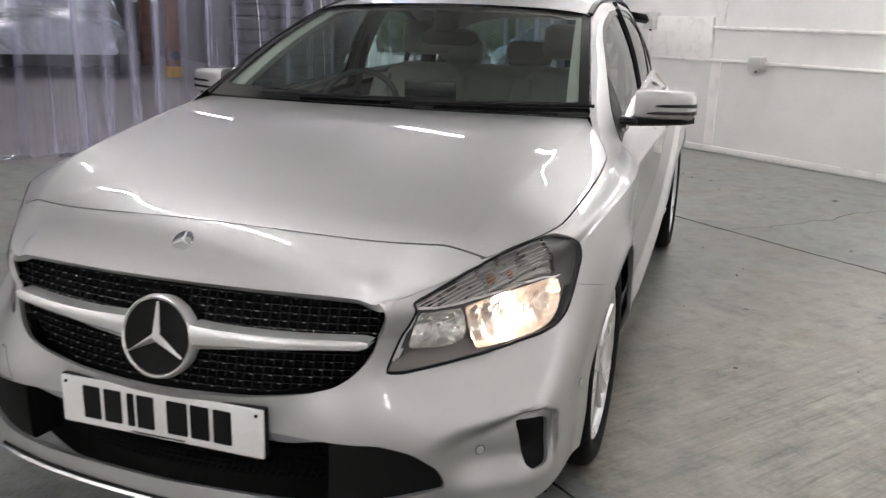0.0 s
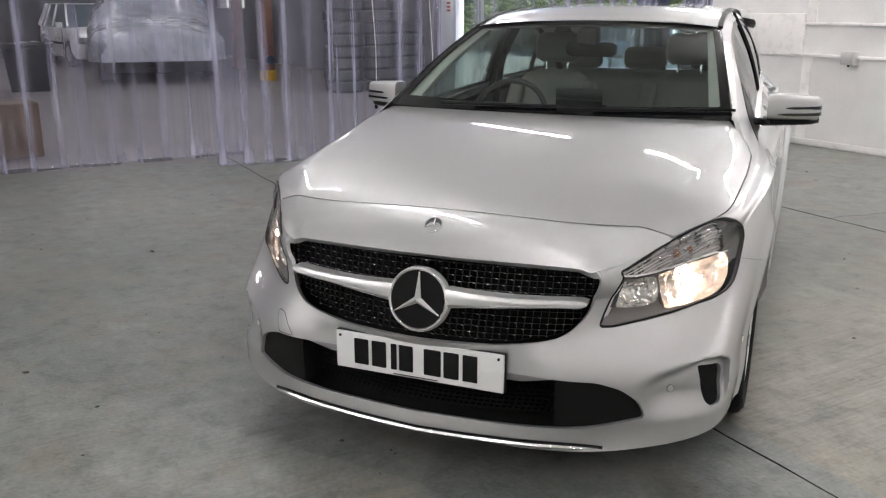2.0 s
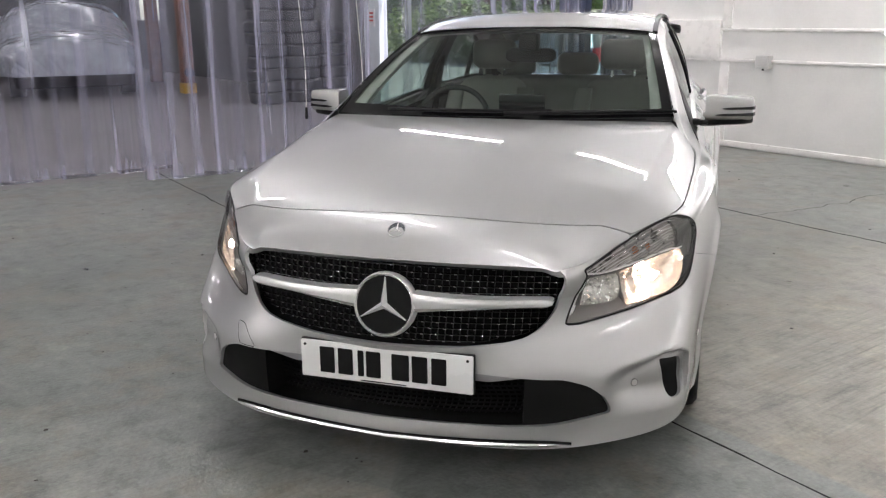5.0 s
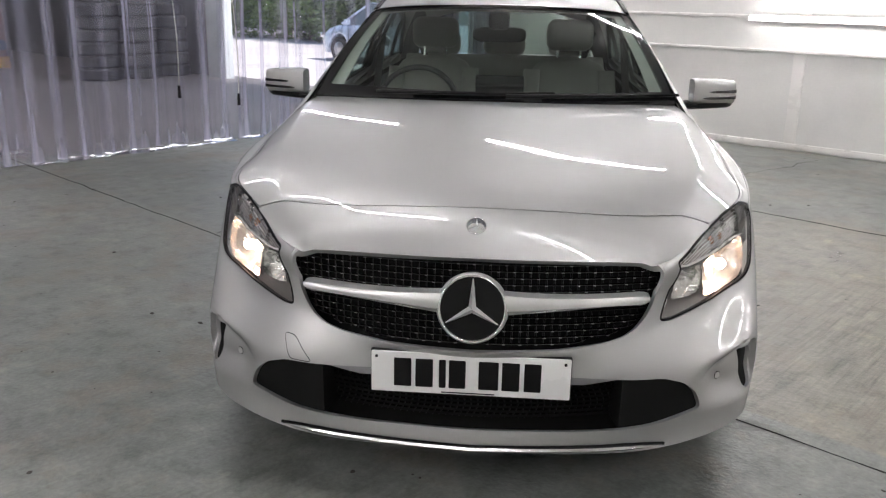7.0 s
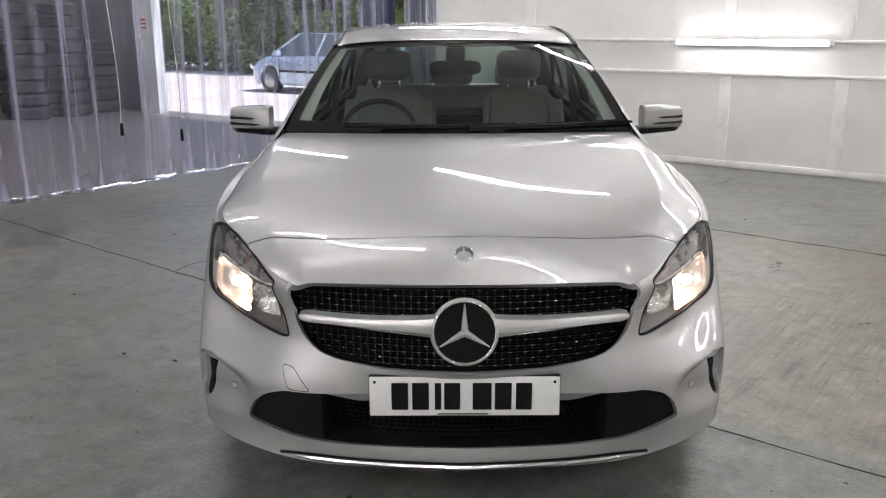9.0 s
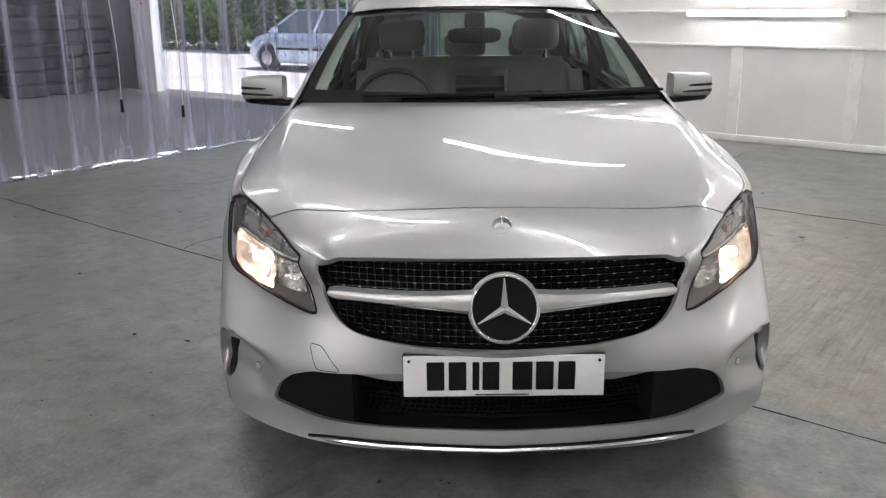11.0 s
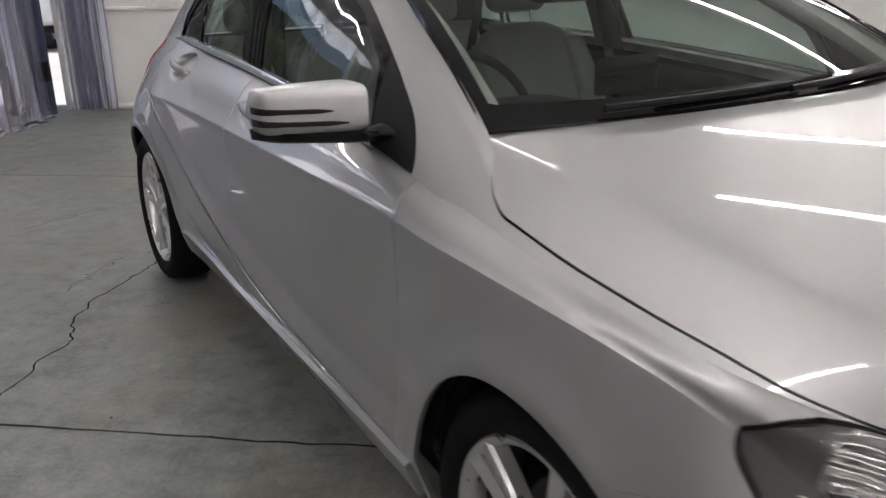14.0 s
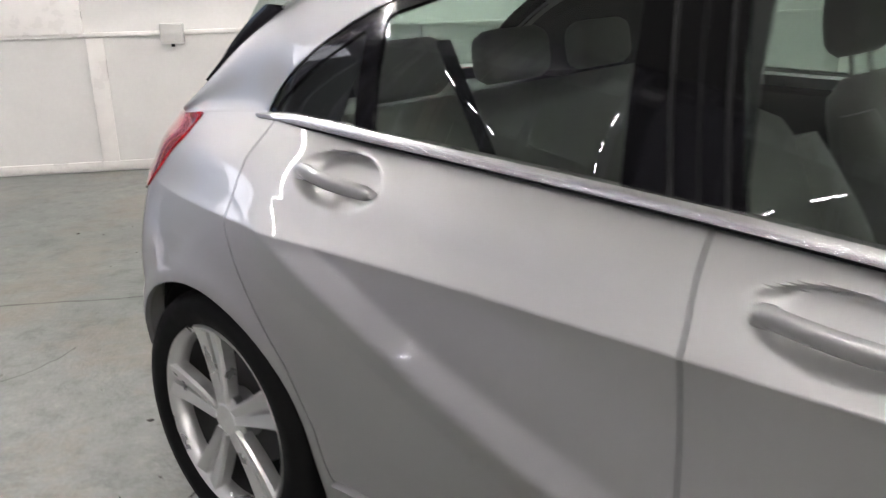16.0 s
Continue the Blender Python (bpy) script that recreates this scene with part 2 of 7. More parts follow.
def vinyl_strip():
    """Clear vinyl, milky along both edges, that passes on some of the light behind it."""
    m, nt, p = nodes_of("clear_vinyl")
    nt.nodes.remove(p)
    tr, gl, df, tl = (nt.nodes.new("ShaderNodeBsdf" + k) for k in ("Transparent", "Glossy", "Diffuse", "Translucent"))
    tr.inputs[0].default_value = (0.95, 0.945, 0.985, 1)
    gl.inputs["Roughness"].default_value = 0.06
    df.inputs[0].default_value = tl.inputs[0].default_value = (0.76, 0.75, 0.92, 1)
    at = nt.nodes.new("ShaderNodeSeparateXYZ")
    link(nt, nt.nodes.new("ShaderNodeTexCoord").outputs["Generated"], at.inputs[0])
    # pale highlights of overlaps, streaks and lying ends are painted in as haze
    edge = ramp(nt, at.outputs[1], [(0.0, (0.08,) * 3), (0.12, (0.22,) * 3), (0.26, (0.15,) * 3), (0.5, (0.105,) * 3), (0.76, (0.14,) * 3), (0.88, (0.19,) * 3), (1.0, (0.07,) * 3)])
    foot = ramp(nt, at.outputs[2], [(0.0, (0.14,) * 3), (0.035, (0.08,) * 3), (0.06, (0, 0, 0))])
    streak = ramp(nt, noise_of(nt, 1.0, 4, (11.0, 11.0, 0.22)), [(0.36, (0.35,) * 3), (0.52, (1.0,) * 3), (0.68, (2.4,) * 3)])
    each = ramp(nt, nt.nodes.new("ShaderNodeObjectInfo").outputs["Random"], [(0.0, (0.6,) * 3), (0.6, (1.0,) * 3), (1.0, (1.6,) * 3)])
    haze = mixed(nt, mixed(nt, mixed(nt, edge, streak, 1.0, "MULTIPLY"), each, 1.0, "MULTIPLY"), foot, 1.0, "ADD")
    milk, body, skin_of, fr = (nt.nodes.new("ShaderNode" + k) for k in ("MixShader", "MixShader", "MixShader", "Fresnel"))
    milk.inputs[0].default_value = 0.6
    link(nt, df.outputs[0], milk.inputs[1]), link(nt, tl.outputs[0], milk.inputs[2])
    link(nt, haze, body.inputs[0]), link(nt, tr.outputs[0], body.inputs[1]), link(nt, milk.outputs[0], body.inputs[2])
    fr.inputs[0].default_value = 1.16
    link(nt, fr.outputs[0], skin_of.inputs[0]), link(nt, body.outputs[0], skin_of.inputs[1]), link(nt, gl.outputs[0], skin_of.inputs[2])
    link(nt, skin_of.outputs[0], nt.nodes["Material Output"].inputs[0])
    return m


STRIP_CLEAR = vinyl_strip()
STEEL_BLUE = surface("blue_painted_steel", (0.035, 0.045, 0.085), 0.4, vary=0.2, scale=8)
RUST = surface("rusty_post", (0.22, 0.10, 0.06), 0.7, vary=0.35, scale=7, bump=0.2)
DARK_RUBBER = surface("black_rubber", (0.022, 0.022, 0.023), 0.65, vary=0.2, scale=14, bump=0.15)
BLACK_PLASTIC = surface("black_plastic", (0.007, 0.007, 0.0075), 0.45, vary=0.1, scale=20, grain=400, bump=0.05)
BLACK_PLASTIC.node_tree.nodes["Principled BSDF"].inputs["Specular IOR Level"].default_value = 0.14
GLOSS_BLACK = surface("gloss_black", (0.008, 0.008, 0.009), 0.08, vary=0.05, bump=0, spread=0.03)
CORD = surface("pale_cord", (0.7, 0.69, 0.62), 0.8)
YELLOW_PLASTIC = surface("yellow_plastic", (0.62, 0.36, 0.02), 0.45, vary=0.12, scale=9, bump=0.05)
BARE_STEEL = surface("bare_steel", (0.5, 0.5, 0.5), 0.35, 1.0, scale=12)
LINING = surface("pale_cloth", (0.45, 0.45, 0.42), 0.85, vary=0.05, grain=500, bump=0.1)
DARK_TRIM = surface("dark_grey_trim", (0.020, 0.021, 0.022), 0.6, vary=0.12, grain=350, bump=0.15)
RED_LENS = surface("red_lens", (0.42, 0.012, 0.02), 0.1, vary=0.15, scale=20, bump=0, coat=1.0)

# ---- the room ----
WALL_AT, HIGH, SIDE_AT, BACK_AT, CURTAIN_AT = 6.65, 3.2, 5.2, -5.6, -5.65


def slab(name, a, b, material, label, category, bevel=0.0, kind="structure"):
    bm = bmesh.new()
    box(bm, a, b, bevel)
    return tagged(part(name, bm, material, m=ROOM), label, category, "", kind)


floor = slab("floor", (-6.0, -6.0, -0.2), (SIDE_AT + 0.2, WALL_AT + 0.3, 0.0), CONCRETE, "worn grey-green painted concrete floor with joints and cracks", "floor")
slab("wall_white", (-5.74, WALL_AT, 0.0), (SIDE_AT + 0.2, WALL_AT + 0.25, HIGH + 0.2), WALL_WHITE, "white painted panelled wall with conduit rails", "wall")
# the side and rear walls are unseen, added to close the bay and bounce light
slab("wall_side", (SIDE_AT, BACK_AT, 0.0), (SIDE_AT + 0.2, WALL_AT, HIGH + 0.2), WALL_WHITE, "unseen plain white side wall added to close the bay", "wall")
slab("wall_rear", (-6.6, BACK_AT - 0.2, 0.0), (SIDE_AT + 0.2, BACK_AT, HIGH + 0.2), WALL_WHITE, "unseen plain white wall added to close the bay's rear", "wall")
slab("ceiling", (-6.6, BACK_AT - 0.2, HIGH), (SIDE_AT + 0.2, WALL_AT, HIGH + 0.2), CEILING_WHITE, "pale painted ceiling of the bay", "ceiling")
slab("wall_curtain_header", (-6.75, BACK_AT, 3.0), (-6.45, WALL_AT, 5.4), WALL_WHITE, "white boxed header above the strip curtain", "wall")


def wall_fittings():
    """Panel joints, pilaster strips, two conduit rails, skirting and fixings on the white wall."""
    wall = bpy.data.objects["wall_white"]
    for z, h in ((0.91, 0.028), (1.22, 0.028)):
        bm = bmesh.new()
        box(bm, (-5.3, WALL_AT - 0.03, z - h / 2), (SIDE_AT, WALL_AT + 0.01, z + h / 2), 0.006)
        part("conduit_rail", bm, WALL_TRIM, wall)
    for u in (-3.92, -1.70, -0.64, 1.5, 3.6):
        bm = bmesh.new()
        box(bm, (u - 0.055, WALL_AT - 0.014, 0.06), (u + 0.055, WALL_AT + 0.01, 0.89), 0.004)
        part("cover_strip", bm, WALL_TRIM, wall)
        bm = bmesh.new()
        box(bm, (u - 0.055, WALL_AT - 0.014, 1.24), (u + 0.055, WALL_AT + 0.01, HIGH), 0.004)
        part("cover_strip", bm, WALL_TRIM, wall)
    bm = bmesh.new()
    box(bm, (-5.3, WALL_AT - 0.018, 0.012), (SIDE_AT, WALL_AT + 0.01, 0.07), 0.006)
    part("baseboard", bm, WALL_TRIM, wall)


wall_fittings()


def junction_box(u, z, w=0.15, h=0.13):
    ob = thing("junction_box", "grey plastic cable junction box fixed on the wall rail", "junction box", ROOM @ pose(u, WALL_AT - 0.03, z))
    bm = bmesh.new()
    box(bm, (-w / 2, -0.05, -h / 2), (w / 2, 0.03, h / 2), 0.008)
    part("body", bm, BOX_GREY, ob)
    bm = bmesh.new()
    box(bm, (-w / 2 + 0.006, -0.062, -h / 2 + 0.02), (w / 2 - 0.006, -0.045, h / 2 - 0.006), 0.006)
    part("lid", bm, BOX_GREY, ob)
    bm = bmesh.new()
    rod(bm, (0, -0.02, -h / 2 - 0.02), (0, -0.02, -h / 2 + 0.01), 0.012)
    part("cable_gland", bm, BLACK_PLASTIC, ob)
    return ob


junction_box(-3.42, 0.905)
junction_box(-4.78, 1.27, 0.16, 0.17)

# a white notice board low on the wall by the corner
board = thing("wall_panel", "blank white framed panel hung on the wall", "panel", ROOM @ pose(-4.4, WALL_AT - 0.02, 1.12))
bm = bmesh.new()
box(bm, (-0.42, -0.02, -0.20), (0.42, 0.02, 0.2), 0.006)
part("sheet", bm, WALL_TRIM, board)


def joint(name, points, wide, material=JOINT):
    """A sunk seam or crack in the floor, drawn as a thin sliver that wanders along points."""
    bm = bmesh.new()
    rows = []
    for i, p in enumerate(points):
        p = Vector((p[0], p[1], 0.0015))
        a, b = Vector((*points[max(i - 1, 0)], 0)), Vector((*points[min(i + 1, len(points) - 1)], 0))
        n = (b - a).normalized().cross(Vector((0, 0, 1)))
        w = wide * (0.55 + 0.9 * noise.noise(Vector((p.x * 9, p.y * 9, 3))) ** 2 + 0.35 * random.random())
        rows.append([p - n * w, p + n * w])
    grid(bm, rows)
    return part(name, bm, material, floor, smooth=None)


def wander(a, b, steps, amount, seed):
    rnd = random.Random(seed)
    out, off = [], 0.0
    for i in range(steps + 1):
        f = i / steps
        off = off * 0.75 + rnd.uniform(-amount, amount)
        d = Vector((b[0] - a[0], b[1] - a[1])).normalized()
        k = off * math.sin(math.pi * f) ** 0.4 if 0 < f < 1 else 0
        out.append((a[0] + (b[0] - a[0]) * f - d.y * k, a[1] + (b[1] - a[1]) * f + d.x * k))
    return out


SEAMS = (((-6.2, -1.86), (-2.0, -1.93), (5.2, -2.08), 0.006), ((-6.2, 1.23), (-2.6, 1.09), (0.3, 1.02), (5.2, 0.92), 0.006), ((-6.2, 4.16), (-3.8, 4.10), (-2.5, 4.05), 0.003), ((-2.5, 4.05), (-1.9, 4.03), (0.3, 3.94), (5.2, 3.78), 0.011))
for n, (*bends, wide) in enumerate(SEAMS):
    for k, (a, b) in enumerate(zip(bends, bends[1:])):
        joint("expansion_joint", wander(a, b, 60, 0.006, 10 * n + k), wide)
BENT = ((-2.98, 2.58), (-2.99, 2.38), (-3.04, 2.10), (-3.005, 1.85), (-2.92, 1.69), (-2.92, 1.40), (-2.885, 1.12))
for n, (a, b) in enumerate(zip(BENT, BENT[1:])):
    joint("crack", wander(a, b, 12, 0.012, 40 + n), 0.0045)
CRACKS = ((-3.17, 2.58, -3.2, 2.15, 2), (-1.59, 4.0, -1.30, 6.3, 3), (-0.4, 4.45, 0.5, 5.0, 4), (-4.6, 2.0, -3.5, 3.6, 6))
for a, b, c, d, s in CRACKS:
    joint("crack", wander((a, b), (c, d), 44, 0.03, 10 + s), 0.0035 if s in (1, 3) else 0.002)


def tube_light(u, w, z, long=1.5, turn=0.0, on_wall=False):
    """A bare fluorescent batten."""
    ob = thing("tube_light", "lit white fluorescent tube batten" + (" on the white wall" if on_wall else " under the ceiling"), "tube light", ROOM @ pose(u, w, z, 0, 0, turn), "tube lights")
    bm = bmesh.new()
    if on_wall:
        box(bm, (-long / 2, 0.02, -0.03), (long / 2, 0.075, 0.03), 0.006)
    else:
        box(bm, (-long / 2, -0.03, 0.02), (long / 2, 0.03, 0.07), 0.006)
    part("batten", bm, WALL_TRIM, ob)
    bm = bmesh.new()
    rod(bm, (-long / 2 + 0.03, 0, 0), (long / 2 - 0.03, 0, 0), 0.018)
    part("tube", bm, WALL_TUBE_GLOW if on_wall else TUBE_GLOW, ob)
    for s in (-1, 1):
        bm = bmesh.new()
        box(bm, (s * (long / 2 - 0.03), -0.02, -0.022), (s * long / 2, 0.022, 0.025), 0.004)
        part("end_cap", bm, WALL_TRIM, ob)
    return ob


grit = bmesh.new()
rnd = random.Random(12)
for k in range(260):
    u, w, r = rnd.uniform(-4.5, 3.5), rnd.uniform(-3.0, 5.5), rnd.choice((0.003, 0.004, 0.005, 0.009))
    for q in bmesh.ops.create_icosphere(grit, subdivisions=1, radius=r, matrix=pose(u, w, 0.001, 0, 0, rnd.uniform(0, 180)) @ Matrix.Diagonal((rnd.uniform(0.8, 2.2), 1, 0.35, 1)))["verts"]:
        q.co += Vector((rnd.uniform(-0.3, 0.3), rnd.uniform(-0.3, 0.3), 0)) * r
tagged(part("grit", grit, surface("dark_grit", (0.045, 0.04, 0.035), 0.8), m=ROOM), "dark specks of grit scattered on the floor", "grit", "", "stuff")

tube_light(-1.475, WALL_AT - 0.085, 1.205, 1.47, 0, True)
LAMP_AT = 3.0
# the row at -5.2 is added out of view, to brighten the car's front
for w, us in ((-5.2, (-2.4, 0.6, 3.4)), (-3.5, (-3.6, -0.5, 2.6)), (0.2, (-4.3, -1.6, 1.25, 4.1)), (3.85, (-5.25, -2.15, 0.9, 3.95)), (6.3, (-4.6, -1.85, 1.2, 3.95))):
    for u in us:
        tube_light(u, w, LAMP_AT, 2.0)


def strip_curtain():
    """Two sets of hanging clear strips on two tracks, with pull cords."""
    ob = thing("strip_curtain", "clear overlapping vinyl strip curtain hanging to the floor", "strip curtain", ROOM)
    rnd = random.Random(4)
    n = 0
    for at, w0, w1 in ((CURTAIN_AT, 1.15, 6.2), (CURTAIN_AT - 0.62, -5.4, 1.4)):
        w = w0
        while w < w1:
            wide = 0.30
            bow, lean, sag = rnd.uniform(0.003, 0.010) * rnd.choice((-1, 1)), rnd.uniform(-0.006, 0.006), rnd.uniform(0.0, 0.03)
            bm = bmesh.new()
            rows = []
            lay = rnd.uniform(0.03, 0.11)
            for i in range(-2, 15):
                f = max(i, 0) / 14
                z = 0.03 + f * 3.10 if i >= 0 else (0.008, 0.014)[i + 2]
                flare = 1 + 0.15 * (1 - f) ** 6
                wave = 0.008 * math.sin(z * 3 + n)
                rows.append([(at + (lay, lay * 0.35, 0)[min(i + 2, 2)] + (n % 2) * 0.034 + lean * (1 - f) + wave + bow * flare * math.cos((k / 6 - 0.5) * math.pi) + (0.012 * (1 - f) ** 20) * math.sin(k / 6 * math.pi * 2 + n), w + (k / 6 - 0.5) * wide + 0.02 * math.sin(z + n) * (1 - f), z) for k in range(7)])
            grid(bm, rows)
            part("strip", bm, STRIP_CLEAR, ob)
            w += 0.225 + rnd.uniform(-0.02, 0.02)
            n += 1
        bm = bmesh.new()
        box(bm, (at - 0.03, w0 - 0.2, 3.1), (at + 0.03, w1 + 0.2, 3.16), 0.005)
        part("track", bm, BARE_STEEL, ob)
    # strips pushed together at the corner
    for k in range(9):
        bm = bmesh.new()
        rows = []
        u0, v0 = -5.62 + 0.028 * (k % 3) + 0.035 * k, 6.50 + 0.012 * k
        for i in range(10):
            z = 0.02 + i / 9 * 3.1
            rows.append([(u0 + 0.05 * math.sin(j * 1.3 + k) * 0.5 + j * 0.022, v0 + 0.03 * math.cos(j * 1.9 + k), z) for j in range(5)])
        grid(bm, rows)
        part("strip", bm, STRIP_GATHER, ob)
    for w, z in ((2.56, 0.44), (3.18, 0.33)):
        bm = bmesh.new()
        sweep(bm, [(CURTAIN_AT + 0.07 + 0.01 * math.sin(i), w + 0.012 * math.sin(i * 0.7) - 0.05 * i / 12, z + 0.1 + i * 0.21) for i in range(13)], 0.004, 6)
        part("pull_cord", bm, CORD, ob, "pale pull cord")
        bm = bmesh.new()
        rod(bm, (CURTAIN_AT + 0.07, w, z), (CURTAIN_AT + 0.07, w, z + 0.11), 0.016, 0.012)
        part("cord_grip", bm, BLACK_PLASTIC, ob, "black cord grip")


STRIP_GATHER = sheer("gathered_vinyl", (0.62, 0.63, 0.72), 0.45, (0.66, 0.67, 0.75), 0.12, 1.4, (9.0, 9.0, 0.4))
strip_curtain()

# ---- the car: its skin is lofted between character lines, then cut into panels ----
def spline(t, p):
    """A natural cubic curve through the points p at the parameters t."""
    t, p = np.asarray(t, float), np.asarray(p, float)
    n = len(t)
    h = np.diff(t)
    a = np.eye(n)
    b = np.zeros((n,) + p.shape[1:])
    for i in range(1, n - 1):
        a[i, i - 1:i + 2] = h[i - 1], 2 * (h[i - 1] + h[i]), h[i]
        b[i] = 6 * ((p[i + 1] - p[i]) / h[i] - (p[i] - p[i - 1]) / h[i - 1])
    m = np.linalg.solve(a, b)

    def at(x):
        x = np.clip(np.asarray(x, float), t[0], t[-1])
        i = np.clip(np.searchsorted(t, x) - 1, 0, n - 2)
        u, v, w = t[i + 1] - x, x - t[i], h[i]
        if p.ndim > 1:
            u, v, w = u[..., None], v[..., None], w[..., None]
        return m[i] * u**3 / (6 * w) + m[i + 1] * v**3 / (6 * w) + (p[i] / w - m[i] * w / 6) * u + (p[i + 1] / w - m[i + 1] * w / 6) * v
    return at


def curve(*pairs):
    """y over x, monotone between the given pairs."""
    t, p = np.array(pairs, float).T
    d = np.diff(p) / np.diff(t)
    s = np.concatenate([[d[0]], np.where(d[1:] * d[:-1] > 0, 2 * d[1:] * d[:-1] / (d[1:] + d[:-1] + 1e-12), 0), [d[-1]]])

    def at(x):
        x = np.clip(np.asarray(x, float), t[0], t[-1])
        i = np.clip(np.searchsorted(t, x) - 1, 0, len(t) - 2)
        w = t[i + 1] - t[i]
        u = (x - t[i]) / w
        return (1 + 2 * u) * (1 - u)**2 * p[i] + u * (1 - u)**2 * w * s[i] + u * u * (3 - 2 * u) * p[i + 1] + u * u * (u - 1) * w * s[i + 1]
    return at


def tent(v, below, above):
    return np.clip(1 - np.where(v < 0, -v / below, v / above), 0, 1)


def soft(v):
    v = np.clip(v, 0, 1)
    return v * v * (3 - 2 * v)


FRONT_HUB, REAR_HUB, HUB_Z = 0.925, 3.62, 0.305

# character lines from the nose's middle round the corner and along the flank to the tail
BOTTOM = [(0, -0.012, 0.178), (0.28, 0.0, 0.180), (0.48, 0.035, 0.186), (0.66, 0.135, 0.192), (0.802, 0.30, 0.20), (0.838, 0.58, 0.20), (0.85, 0.925, 0.20), (0.822, 1.38, 0.20), (0.818, 2.45, 0.215), (0.82, 3.2, 0.22), (0.84, 3.62, 0.23), (0.79, 3.95, 0.26), (0.52, 4.15, 0.28), (0, 4.22, 0.28)]
SPLITTER = [(0, -0.022, 0.240), (0.28, -0.008, 0.245), (0.48, 0.034, 0.256), (0.66, 0.140, 0.278), (0.812, 0.30, 0.30), (0.850, 0.58, 0.31), (0.872, 0.925, 0.31), (0.852, 1.38, 0.29), (0.852, 2.45, 0.30), (0.848, 3.2, 0.31), (0.872, 3.62, 0.33), (0.815, 3.95, 0.38), (0.54, 4.17, 0.42), (0, 4.25, 0.42)]
BUMPER = [(0, 0.0, 0.410), (0.28, 0.006, 0.410), (0.48, 0.026, 0.405), (0.665, 0.150, 0.402), (0.812, 0.30, 0.405), (0.851, 0.58, 0.42), (0.885, 0.925, 0.44), (0.872, 1.38, 0.40), (0.872, 2.45, 0.41), (0.862, 3.2, 0.42), (0.882, 3.62, 0.46), (0.825, 3.95, 0.52), (0.55, 4.17, 0.58), (0, 4.25, 0.58)]
BROW = [(0, -0.028, 0.474), (0.28, 0.008, 0.486), (0.49, 0.088, 0.520), (0.687, 0.285, 0.520), (0.812, 0.42, 0.550), (0.866, 0.62, 0.58), (0.892, 0.925, 0.63), (0.872, 1.38, 0.60), (0.872, 2.45, 0.60), (0.868, 3.2, 0.63), (0.876, 3.62, 0.66), (0.81, 3.95, 0.69), (0.55, 4.16, 0.71), (0, 4.23, 0.71)]
SHOULDER = [(0, -0.004, 0.60), (0.28, 0.03, 0.60), (0.487, 0.106, 0.610), (0.695, 0.325, 0.645), (0.800, 0.515, 0.722), (0.842, 0.68, 0.775), (0.868, 0.925, 0.803), (0.872, 1.38, 0.813), (0.868, 2.45, 0.815), (0.856, 3.2, 0.812), (0.834, 3.60, 0.815), (0.745, 3.985, 0.82), (0.52, 4.15, 0.84), (0, 4.20, 0.84)]
TOP = [(0, 0.04, 0.704), (0.28, 0.060, 0.702), (0.480, 0.104, 0.690), (0.647, 0.313, 0.751), (0.774, 0.505, 0.791), (0.802, 0.72, 0.808), (0.812, 0.925, 0.830), (0.798, 1.38, 0.886), (0.738, 2.45, 0.970), (0.702, 3.2, 0.992), (0.676, 3.60, 1.0), (0.650, 3.96, 0.962), (0.46, 4.10, 0.95), (0, 4.16, 0.95)]


def along(line):
    """The line as a smooth curve over 0 to 13, one unit a station, mirrored about the nose."""
    p = [(-a, b, c) for a, b, c in line[3:0:-1]] + line
    return spline(np.arange(-3, len(line)), p)


FALLING = curve((1.1, 0.345), (1.55, 0.362), (1.87, 0.392), (2.27, 0.455), (2.55, 0.523), (2.9, 0.628), (3.13, 0.715), (3.39, 0.81), (3.7, 0.90))


